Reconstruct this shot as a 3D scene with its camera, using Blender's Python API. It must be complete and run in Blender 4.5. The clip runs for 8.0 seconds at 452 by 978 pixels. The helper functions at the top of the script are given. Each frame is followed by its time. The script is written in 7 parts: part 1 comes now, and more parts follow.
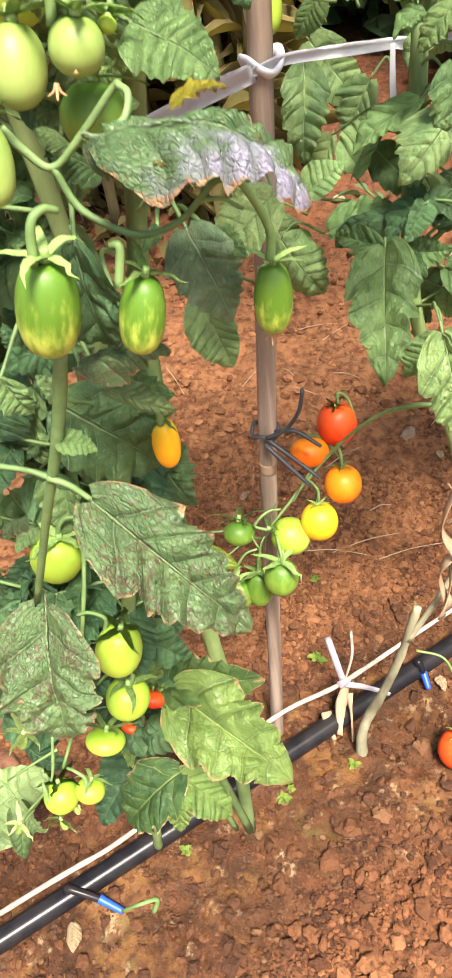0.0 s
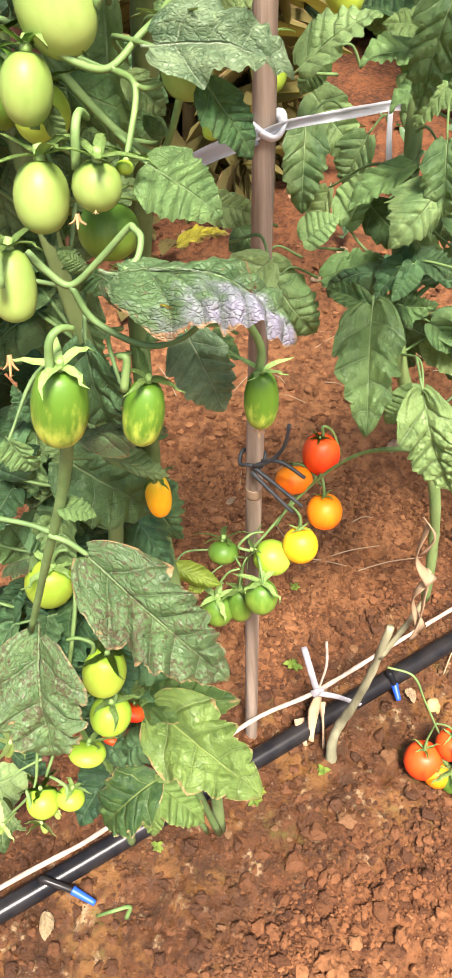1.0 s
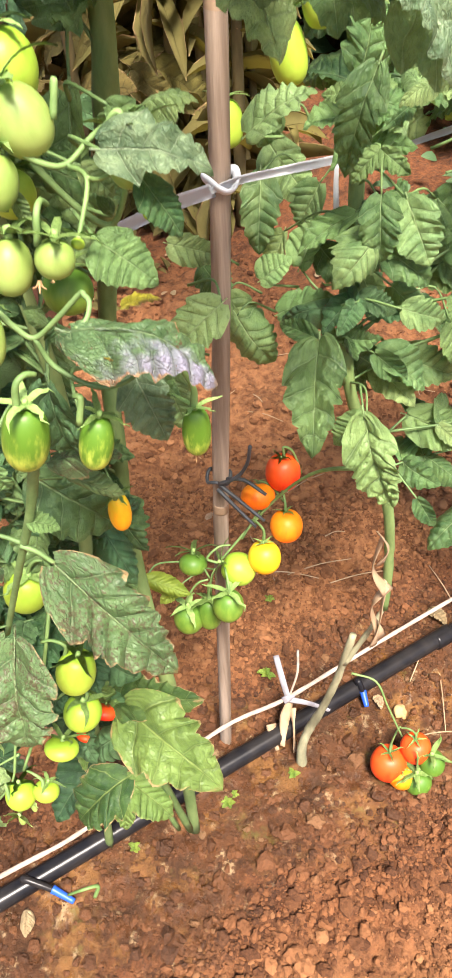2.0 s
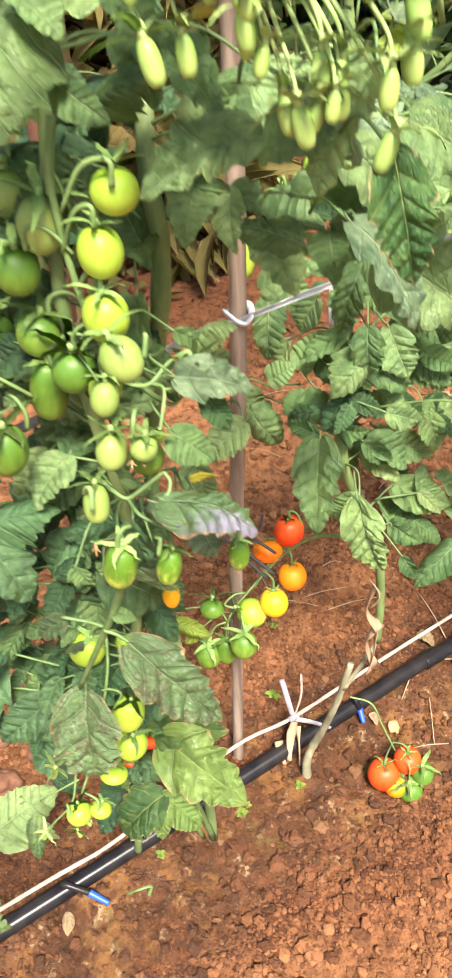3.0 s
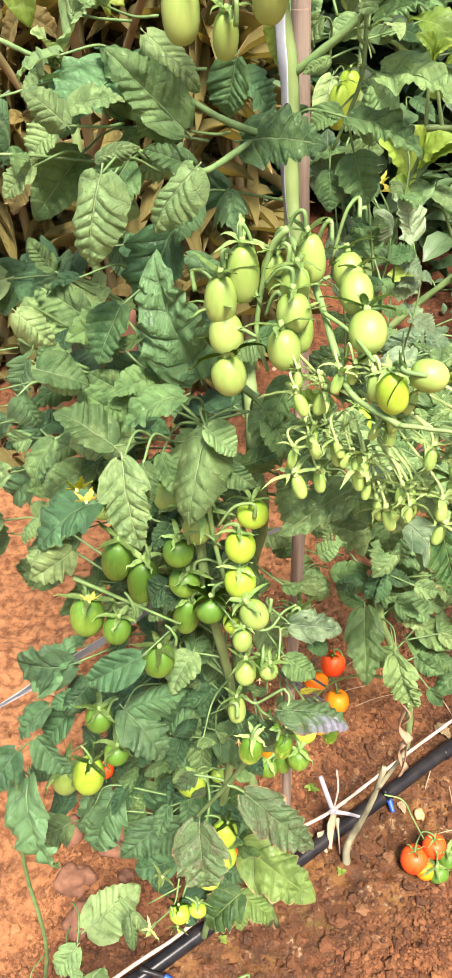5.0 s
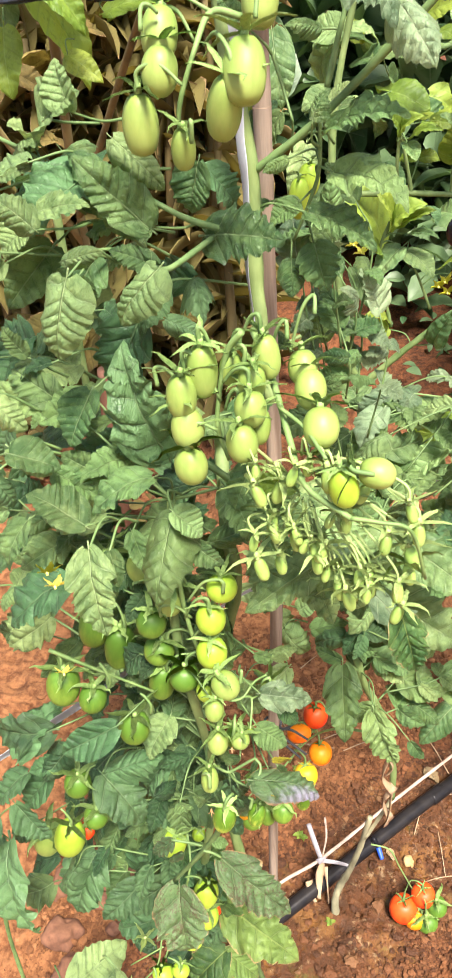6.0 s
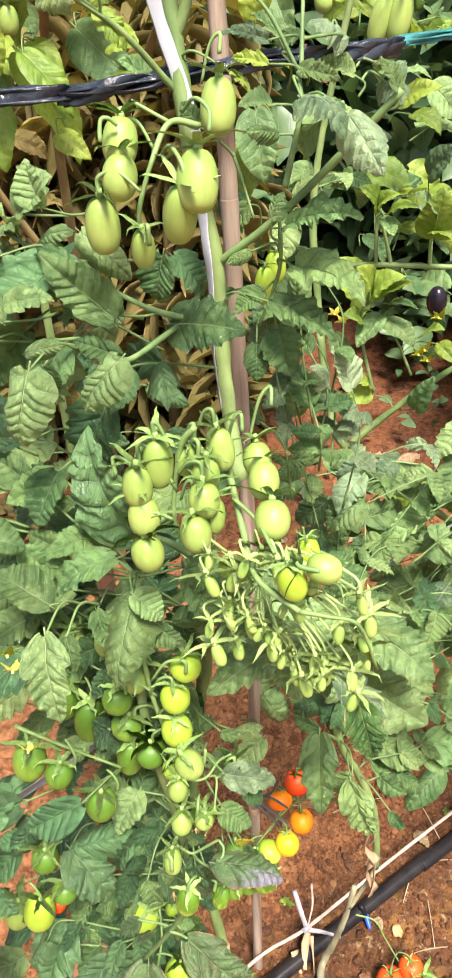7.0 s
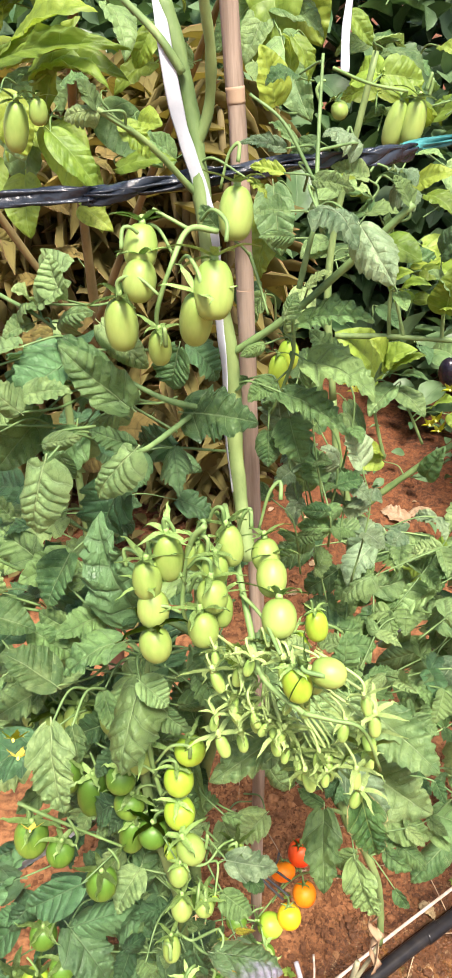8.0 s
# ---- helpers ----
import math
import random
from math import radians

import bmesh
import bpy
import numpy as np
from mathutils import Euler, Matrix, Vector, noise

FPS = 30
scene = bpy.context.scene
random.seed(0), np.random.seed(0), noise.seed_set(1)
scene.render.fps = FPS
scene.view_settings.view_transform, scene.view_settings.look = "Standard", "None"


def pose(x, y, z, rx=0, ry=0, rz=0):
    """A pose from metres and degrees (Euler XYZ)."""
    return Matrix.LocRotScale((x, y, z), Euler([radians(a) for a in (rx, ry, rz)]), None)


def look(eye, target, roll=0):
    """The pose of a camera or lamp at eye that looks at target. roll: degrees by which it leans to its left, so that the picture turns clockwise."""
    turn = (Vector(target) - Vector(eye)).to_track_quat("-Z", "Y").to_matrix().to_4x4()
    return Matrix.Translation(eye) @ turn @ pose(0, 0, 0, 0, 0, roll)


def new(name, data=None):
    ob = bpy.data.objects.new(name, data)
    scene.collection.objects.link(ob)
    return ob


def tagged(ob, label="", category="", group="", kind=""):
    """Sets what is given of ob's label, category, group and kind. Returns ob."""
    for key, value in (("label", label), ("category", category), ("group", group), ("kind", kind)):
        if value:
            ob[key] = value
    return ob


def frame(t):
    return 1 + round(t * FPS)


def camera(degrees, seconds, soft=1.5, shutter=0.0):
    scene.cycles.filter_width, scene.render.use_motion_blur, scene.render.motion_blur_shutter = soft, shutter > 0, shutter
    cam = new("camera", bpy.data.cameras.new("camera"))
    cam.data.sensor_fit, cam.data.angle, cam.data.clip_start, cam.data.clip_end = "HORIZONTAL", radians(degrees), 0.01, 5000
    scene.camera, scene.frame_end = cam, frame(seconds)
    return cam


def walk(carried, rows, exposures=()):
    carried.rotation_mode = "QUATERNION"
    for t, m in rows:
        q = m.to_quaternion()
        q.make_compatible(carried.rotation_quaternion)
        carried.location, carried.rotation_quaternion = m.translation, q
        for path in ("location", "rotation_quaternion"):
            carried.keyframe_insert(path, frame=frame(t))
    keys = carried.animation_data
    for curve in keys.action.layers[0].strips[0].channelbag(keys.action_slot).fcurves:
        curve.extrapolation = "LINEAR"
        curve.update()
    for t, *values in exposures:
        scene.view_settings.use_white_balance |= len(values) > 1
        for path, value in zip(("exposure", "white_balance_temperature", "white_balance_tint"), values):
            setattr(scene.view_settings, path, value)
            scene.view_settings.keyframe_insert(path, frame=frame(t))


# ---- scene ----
cam = camera(33.0, 8.0, 1.35, 0.3)
PATH = [
    (0, (0.139, 0.073, 0.948), (-0.33, 1.418, -0.455), -8.1),
    (0.5, (0.131, 0.079, 0.975), (-0.321, 1.42, -0.438), -6.4),
    (1, (0.142, 0.077, 0.993), (-0.29, 1.404, -0.44), -4.5),
    (1.5, (0.163, 0.059, 1.004), (-0.258, 1.417, -0.403), -4.0),
    (1.7, (0.174, 0.054, 1.011), (-0.244, 1.414, -0.395), -3.7),
    (2.9, (0.173, 0.005, 1.149), (-0.221, 1.374, -0.255), -4.3),
    (3, (0.168, -0.004, 1.167), (-0.226, 1.369, -0.233), -4.2),
    (3.5, (0.135, -0.041, 1.256), (-0.28, 1.347, -0.123), -4.7),
    (4, (0.117, -0.062, 1.333), (-0.3, 1.351, -0.02), -5.1),
    (4.2, (0.112, -0.078, 1.358), (-0.295, 1.356, 0.024), -5.1),
    (5.3, (0.117, -0.072, 1.416), (-0.267, 1.407, 0.125), -5.4),
    (5.5, (0.123, -0.068, 1.422), (-0.256, 1.421, 0.142), -5.6),
    (6, (0.136, -0.061, 1.447), (-0.252, 1.456, 0.202), -5.4),
    (6.5, (0.15, -0.058, 1.465), (-0.248, 1.489, 0.261), -5.3),
    (7, (0.167, -0.043, 1.474), (-0.24, 1.537, 0.317), -5.0),
    (7.5, (0.161, -0.032, 1.493), (-0.262, 1.576, 0.382), -4.3),
    (8, (0.168, -0.029, 1.51), (-0.276, 1.6, 0.437), -4.0),
]
walk(cam, [(t, look(eye, target, roll)) for t, eye, target, roll in PATH], [(0.0, 1.90, 6750, 13), (4.0, 1.90, 6750, 13), (8.0, 1.76, 6750, 13)])

# ---------------------------------------------------------------- light
world = bpy.data.worlds.new("sky")
scene.world = world
world.use_nodes = True
wn, wl = world.node_tree.nodes, world.node_tree.links
sky = wn.new("ShaderNodeTexSky")
sky.sky_type = "NISHITA"
sky.sun_disc = False
sky.sun_elevation, sky.sun_rotation = radians(62.1), radians(147)
sky.air_density, sky.dust_density = 1.0, 3.0
wn["Background"].inputs["Strength"].default_value = 0.084
wl.new(sky.outputs["Color"], wn["Background"].inputs["Color"])
sun_data = bpy.data.lights.new("sun", "SUN")
sun_data.energy, sun_data.angle, sun_data.color = 3.7, radians(15), (1.0, 0.95, 0.87)
sun = new("sun", sun_data)
sun.matrix_world = look((1.3, -2.0, 4.5), (0, 0, 0))

# ---------------------------------------------------------------- material helpers


class Nodes:
    """Short names for building one node material."""

    def __init__(self, name):
        self.mat = bpy.data.materials.new(name)
        self.mat.use_nodes = True
        self.tree = self.mat.node_tree
        self.bsdf = self.tree.nodes["Principled BSDF"]
        self.out = self.tree.nodes["Material Output"]

    def add(self, kind, **values):
        node = self.tree.nodes.new(kind)
        for key, value in values.items():
            node.inputs[key.replace("_", " ")].default_value = value
        return node

    def link(self, a, b):
        self.tree.links.new(a, b)

    def math(self, op, a, b=None, c=None):
        node = self.tree.nodes.new("ShaderNodeMath")
        node.operation = op
        for n, value in enumerate((a, b, c)):
            if value is None:
                continue
            if isinstance(value, (int, float)):
                node.inputs[n].default_value = value
            else:
                self.link(value, node.inputs[n])
        return node.outputs[0]

    def smooth(self, value, low, high):
        node = self.tree.nodes.new("ShaderNodeMapRange")
        node.interpolation_type = "SMOOTHSTEP"
        self.link(value, node.inputs[0])
        node.inputs[1].default_value, node.inputs[2].default_value = low, high
        return node.outputs[0]

    def mix(self, factor, a, b):
        node = self.tree.nodes.new("ShaderNodeMix")
        node.data_type = "RGBA"
        for value, n in ((factor, 0), (a, 6), (b, 7)):
            if isinstance(value, (int, float)):
                node.inputs[n].default_value = value
            elif isinstance(value, tuple):
                node.inputs[n].default_value = (*value, 1)
            else:
                self.link(value, node.inputs[n])
        return node.outputs[2]

    def noise(self, vector, scale, detail=4, rough=0.55):
        node = self.add("ShaderNodeTexNoise", Scale=scale, Detail=detail, Roughness=rough)
        self.link(vector, node.inputs["Vector"])
        return node.outputs[0]

    def coords(self, which="Object"):
        return self.tree.nodes.new("ShaderNodeTexCoord").outputs[which]

    def shifted(self, which="Object", amount=40):
        """Coordinates that start elsewhere on each object."""
        info = self.tree.nodes.new("ShaderNodeObjectInfo")
        node = self.tree.nodes.new("ShaderNodeVectorMath")
        node.operation = "ADD"
        self.link(self.coords(which), node.inputs[0])
        self.link(self.math("MULTIPLY", info.outputs["Random"], amount), node.inputs[1])
        return node.outputs[0], info.outputs["Random"]

    def bump(self, height, strength=0.4, distance=0.002):
        node = self.add("ShaderNodeBump", Strength=strength, Distance=distance)
        self.link(height, node.inputs["Height"])
        self.link(node.outputs[0], self.bsdf.inputs["Normal"])
        return node

    def set(self, rough=0.5, spec=0.5, metal=0.0):
        self.bsdf.inputs["Roughness"].default_value = rough
        self.bsdf.inputs["Specular IOR Level"].default_value = spec
        self.bsdf.inputs["Metallic"].default_value = metal


def leaf_material(name, dark, light, vein, spots=0.0, edge=0.0, dead=(0.2, 0.075, 0.02), through_light=0.24, rough=0.46, groove_shade=0.6, relief=0.8, sheen=(0, 0, 0), sheen_amount=0.0):
    """A leaf blade: two tones, paler veins, creases shaded by colour, brown spots and a dry rim, some light let
    through.
    """
    n = Nodes(name)
    split = n.tree.nodes.new("ShaderNodeSeparateXYZ")
    n.link(n.coords("UV"), split.inputs[0])
    across = n.math("ABSOLUTE", n.math("MULTIPLY", n.math("SUBTRACT", split.outputs[0], 0.5), 2.0))
    along = split.outputs[1]
    place, rand = n.shifted("Object", 30)
    small = n.noise(place, 10, 6, 0.68)
    large = n.noise(place, 2.4, 4)
    colour = n.mix(n.smooth(n.math("ADD", n.math("MULTIPLY", rand, 0.45), n.math("MULTIPLY", large, 0.75)), 0.25, 0.95), dark, light)
    colour = n.mix(n.math("MULTIPLY", n.smooth(small, 0.48, 0.72), 0.5), colour, light)
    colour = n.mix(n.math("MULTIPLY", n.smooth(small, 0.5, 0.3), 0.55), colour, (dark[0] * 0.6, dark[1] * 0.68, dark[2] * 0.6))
    # side veins run to the tips of the lobes
    veined = n.tree.nodes.new("ShaderNodeUVMap")
    veined.uv_map = "Veins"
    parts = n.tree.nodes.new("ShaderNodeSeparateXYZ")
    n.link(veined.outputs[0], parts.inputs[0])
    bent = n.math("ADD", parts.outputs[0], n.math("MULTIPLY", n.math("SUBTRACT", n.noise(place, 5, 3), 0.5), 0.2))
    phase = n.math("FRACT", bent)
    side = n.smooth(n.math("ABSOLUTE", n.math("SUBTRACT", phase, 0.5)), 0.465, 0.495)
    ridge = n.math("POWER", n.math("SINE", n.math("MULTIPLY", phase, math.pi)), 0.5)
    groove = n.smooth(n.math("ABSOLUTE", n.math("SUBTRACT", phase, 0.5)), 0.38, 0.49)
    uneven = n.math("ADD", 0.35, n.noise(place, 4, 2))
    # the tissue between the veins is quilted by a net of finer ones
    net = n.add("ShaderNodeTexVoronoi", Scale=24.0, Randomness=1.0)
    net.feature = "DISTANCE_TO_EDGE"
    wavy = n.tree.nodes.new("ShaderNodeVectorMath")
    wavy.operation = "ADD"
    n.link(place, wavy.inputs[0])
    n.link(n.math("MULTIPLY", n.noise(place, 30, 2), 0.05), wavy.inputs[1])
    n.link(wavy.outputs[0], net.inputs["Vector"])
    cells = n.smooth(net.outputs["Distance"], 0.0, 0.16)
    rung = n.math("FRACT", n.math("ADD", n.math("MULTIPLY", parts.outputs[1], 4.5), n.math("ADD", n.math("MULTIPLY", parts.outputs[0], 1.5), n.noise(place, 9, 3))))
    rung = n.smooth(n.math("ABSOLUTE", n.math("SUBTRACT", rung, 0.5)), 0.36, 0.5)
    # darker vein lines, with the shade of the creases put into the colour
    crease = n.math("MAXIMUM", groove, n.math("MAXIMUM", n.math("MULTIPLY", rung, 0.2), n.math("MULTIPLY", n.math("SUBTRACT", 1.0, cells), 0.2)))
    crease_shade = n.math("MULTIPLY", crease, uneven)
    colour = n.mix(n.math("MULTIPLY", crease_shade, groove_shade), colour, (dark[0] * 0.5, dark[1] * 0.58, dark[2] * 0.55))
    mid = n.math("SUBTRACT", 1.0, n.smooth(across, 0.012, 0.05))
    # some leaves lean to yellow, some to blue-green
    hue = n.add("ShaderNodeHueSaturation")
    n.link(n.math("ADD", 0.485, n.math("MULTIPLY", n.math("FRACT", n.math("MULTIPLY", rand, 17.3)), 0.03)), hue.inputs["Hue"])
    n.link(n.math("ADD", 0.88, n.math("MULTIPLY", n.math("FRACT", n.math("MULTIPLY", rand, 7.7)), 0.38)), hue.inputs["Value"])
    n.link(colour, hue.inputs["Color"])
    colour = hue.outputs[0]
    veins = n.math("MAXIMUM", n.math("MULTIPLY", side, 0.7), mid)
    colour = n.mix(n.math("MULTIPLY", veins, 0.5), colour, vein)
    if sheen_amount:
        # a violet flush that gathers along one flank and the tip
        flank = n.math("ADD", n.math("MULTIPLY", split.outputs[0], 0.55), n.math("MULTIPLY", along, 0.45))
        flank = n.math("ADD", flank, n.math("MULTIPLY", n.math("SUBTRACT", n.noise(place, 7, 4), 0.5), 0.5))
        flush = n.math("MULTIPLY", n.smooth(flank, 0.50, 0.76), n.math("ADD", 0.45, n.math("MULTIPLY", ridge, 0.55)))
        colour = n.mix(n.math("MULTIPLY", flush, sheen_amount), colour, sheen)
    if spots:
        rim_near = n.math("ADD", n.math("MULTIPLY", n.math("MAXIMUM", across, n.math("SUBTRACT", along, 0.1)), 0.2), n.math("MULTIPLY", n.noise(place, 3.1, 3), 0.55))
        wash = n.smooth(n.math("ADD", rim_near, n.math("MULTIPLY", small, 0.3)), 0.46, 0.68)
        colour = n.mix(n.math("MULTIPLY", wash, min(0.16, 0.12 * spots)), colour, (dead[0] * 0.42, dead[1] * 0.62, dead[2] * 1.0))
        speck = n.math("ADD", n.math("MULTIPLY", n.noise(place, 34, 5, 0.7), 0.75), n.math("MULTIPLY", n.noise(place, 5, 3), 0.35))
        colour = n.mix(n.math("MULTIPLY", n.smooth(speck, 0.68 - 0.06 * spots, 0.72 - 0.06 * spots), 0.85), colour, (dead[0] * 0.45, dead[1] * 0.42, dead[2] * 0.5))
        pale = n.math("ADD", n.math("MULTIPLY", n.noise(place, 16, 4, 0.6), 0.6), n.math("MULTIPLY", n.noise(place, 4.3, 2), 0.45))
        colour = n.mix(n.math("MULTIPLY", n.smooth(pale, 0.69, 0.73), 0.55 * min(1.0, spots)), colour, (0.46, 0.25, 0.12))
    if edge:
        rim = n.math("ADD", across, n.math("MULTIPLY", n.math("SUBTRACT", n.noise(place, 7, 5, 0.65), 0.5), 0.5))
        tip = n.math("ADD", along, n.math("MULTIPLY", n.math("SUBTRACT", n.noise(place, 6, 3), 0.5), 0.3))
        worn = n.math("MAXIMUM", n.smooth(rim, 1.02 - 0.10 * edge, 1.06 - 0.08 * edge), n.smooth(tip, 1.02 - 0.1 * edge, 1.06 - 0.06 * edge))
        colour = n.mix(n.math("MULTIPLY", worn, 0.9), colour, n.mix(n.smooth(n.noise(place, 12, 3), 0.4, 0.6), dead, (0.36, 0.23, 0.11)))
    n.link(colour, n.bsdf.inputs["Base Color"])
    n.set(rough, 0.4)
    n.link(n.math("ADD", rough - 0.2, n.math("MULTIPLY", small, 0.34)), n.bsdf.inputs["Roughness"])
    height = n.math("MULTIPLY", n.math("ADD", n.math("MULTIPLY", ridge, 0.45), n.math("SUBTRACT", n.math("MULTIPLY", cells, 0.17), n.math("MULTIPLY", rung, 0.14))), uneven)
    n.bump(n.math("SUBTRACT", n.math("ADD", n.math("MULTIPLY", small, 0.3), height), n.math("MULTIPLY", mid, 0.8)), relief, 0.0036)
    glow = n.tree.nodes.new("ShaderNodeBsdfTranslucent")
    n.link(n.mix(0.5, colour, (light[0] * 1.5, light[1] * 1.5, light[2] * 0.6)), glow.inputs["Color"])
    both = n.tree.nodes.new("ShaderNodeMixShader")
    both.inputs[0].default_value = through_light
    n.link(n.bsdf.outputs[0], both.inputs[1])
    n.link(glow.outputs[0], both.inputs[2])
    n.link(both.outputs[0], n.out.inputs[0])
    return n.mat


def fruit_material(name, top, bottom, low=0.3, high=0.8, blotch=0.35):
    """Tomato skin: one colour at the shoulder, another at the blossom end, faint streaks, waxy gloss."""
    n = Nodes(name)
    split = n.tree.nodes.new("ShaderNodeSeparateXYZ")
    n.link(n.coords("UV"), split.inputs[0])
    place, rand = n.shifted("Object", 20)
    stretch = n.add("ShaderNodeMapping", Scale=(1.0, 1.0, 0.35))
    n.link(place, stretch.inputs[0])
    streak = n.noise(stretch.outputs[0], 5.5, 4)
    at = n.math("ADD", split.outputs[1], n.math("MULTIPLY", n.math("SUBTRACT", streak, 0.5), blotch * 2))
    at = n.math("ADD", at, n.math("MULTIPLY", n.math("SUBTRACT", rand, 0.5), 0.3))
    colour = n.mix(n.smooth(at, low, high), top, bottom)
    n.link(colour, n.bsdf.inputs["Base Color"])
    n.set(0.46, 0.34)
    n.bsdf.inputs["Subsurface Weight"].default_value = 0.05
    n.bsdf.inputs["Subsurface Radius"].default_value = (0.01, 0.008, 0.003)
    n.bsdf.inputs["Subsurface Scale"].default_value = 0.4
    n.bump(n.noise(place, 30, 2), 0.06, 0.001)
    return n.mat


def plain_material(name, a, b, scale=20.0, rough=0.6, bump=0.3, stretch=(1, 1, 1), metal=0.0, spec=0.4):
    """Two tones mixed by noise, with relief of the same grain."""
    n = Nodes(name)
    mapping = n.add("ShaderNodeMapping", Scale=stretch)
    place, rand = n.shifted("Object", 10)
    n.link(place, mapping.inputs[0])
    grain = n.noise(mapping.outputs[0], scale, 5, 0.6)
    broad = n.noise(mapping.outputs[0], scale * 0.18, 3)
    value = n.math("ADD", n.math("MULTIPLY", grain, 0.6), n.math("MULTIPLY", broad, 0.5))
    n.link(n.mix(n.smooth(value, 0.35, 0.75), a, b), n.bsdf.inputs["Base Color"])
    n.set(rough, spec, metal)
    n.bump(grain, bump, 0.002)
    return n.mat


def wetness(n, place):
    """How wet the soil is: a wavering strip along the drip line, with soaked patches."""
    split = n.tree.nodes.new("ShaderNodeSeparateXYZ")
    n.link(place, split.inputs[0])
    off = n.math("SUBTRACT", n.math("SUBTRACT", split.outputs[1], split.outputs[0]), 0.43)
    off = n.math("ABSOLUTE", n.math("ADD", off, n.math("MULTIPLY", n.math("SUBTRACT", n.noise(place, 5, 4), 0.5), 0.6)))
    return n.math("SUBTRACT", 1.0, n.smooth(off, 0.08, 0.27))


def dry_and_lit(n, place):
    """The loose soil away from the drip line is dry and pale; far off, painted shadow keeps it dark."""
    split = n.tree.nodes.new("ShaderNodeSeparateXYZ")
    n.link(place, split.inputs[0])
    off = n.math("SUBTRACT", n.math("SUBTRACT", split.outputs[1], split.outputs[0]), 0.5)
    off = n.math("MAXIMUM", n.math("MULTIPLY", off, 1.9), n.math("MULTIPLY", off, -0.9))
    off = n.math("ADD", off, n.math("MULTIPLY", n.math("SUBTRACT", n.noise(place, 4, 4), 0.5), 0.4))
    # soil beyond the row stays dark: the plants' shadow is put into the colour
    bed = n.smooth(n.math("ADD", split.outputs[1], n.math("MULTIPLY", n.noise(place, 2, 4), 1.2)), 3.0, 1.7)
    return n.math("MULTIPLY", n.smooth(off, 0.16, 0.5), bed)


def soil_material():
    n = Nodes("red_soil")
    place = n.coords("Object")
    fine = n.noise(place, 190, 6, 0.72)
    mid = n.noise(place, 48, 6, 0.65)
    broad = n.noise(place, 6, 5, 0.6)
    colour = n.mix(n.smooth(n.math("ADD", n.math("MULTIPLY", mid, 0.6), n.math("MULTIPLY", broad, 0.4)), 0.36, 0.62), (0.0384, 0.0132, 0.00531), (0.167, 0.0575, 0.0206))
    colour = n.mix(n.math("MULTIPLY", n.smooth(fine, 0.52, 0.68), 0.6), colour, (0.265, 0.111, 0.0445))
    colour = n.mix(n.math("MULTIPLY", n.smooth(fine, 0.47, 0.34), 0.7), colour, (0.0256, 0.00986, 0.00465))
    colour = n.mix(n.math("MULTIPLY", dry_and_lit(n, place), 0.58), colour, n.mix(n.smooth(mid, 0.35, 0.6), (0.179, 0.0657, 0.0226), (0.402, 0.185, 0.0763)))
    wet = wetness(n, place)
    colour = n.mix(n.math("MULTIPLY", wet, 0.6), colour, (0.0555, 0.0247, 0.00928))
    # ochre silt, pale crust and thin moss on the wet strip
    silt = n.smooth(n.noise(place, 11, 6, 0.65), 0.5, 0.6)
    colour = n.mix(n.math("MULTIPLY", n.math("MULTIPLY", silt, wet), 0.6), colour, (0.222, 0.103, 0.0298))
    crust = n.smooth(n.noise(place, 30, 7, 0.75), 0.56, 0.66)
    colour = n.mix(n.math("MULTIPLY", n.math("MULTIPLY", crust, n.math("ADD", 0.12, wet)), 0.7), colour, (0.342, 0.239, 0.133))
    moss = n.math("MULTIPLY", n.smooth(n.noise(place, 13, 5, 0.7), 0.55, 0.66), n.smooth(mid, 0.4, 0.6))
    colour = n.mix(n.math("MULTIPLY", n.math("MULTIPLY", moss, wet), 0.7), colour, (0.094, 0.0862, 0.0199))
    n.link(colour, n.bsdf.inputs["Base Color"])
    n.set(0.9, 0.3)
    n.link(n.math("SUBTRACT", 0.92, n.math("MULTIPLY", n.math("MULTIPLY", wet, n.smooth(n.noise(place, 40, 5), 0.42, 0.58)), 0.66)), n.bsdf.inputs["Roughness"])
    soaked = n.math("MULTIPLY", wet, n.smooth(n.noise(place, 8, 4), 0.44, 0.6))
    relief = n.bump(n.math("ADD", n.math("MULTIPLY", mid, 0.9), n.math("MULTIPLY", fine, 0.6)), 1.0, 0.009)
    n.link(n.math("SUBTRACT", 1.0, n.math("MULTIPLY", soaked, 0.4)), relief.inputs["Strength"])
    return n.mat


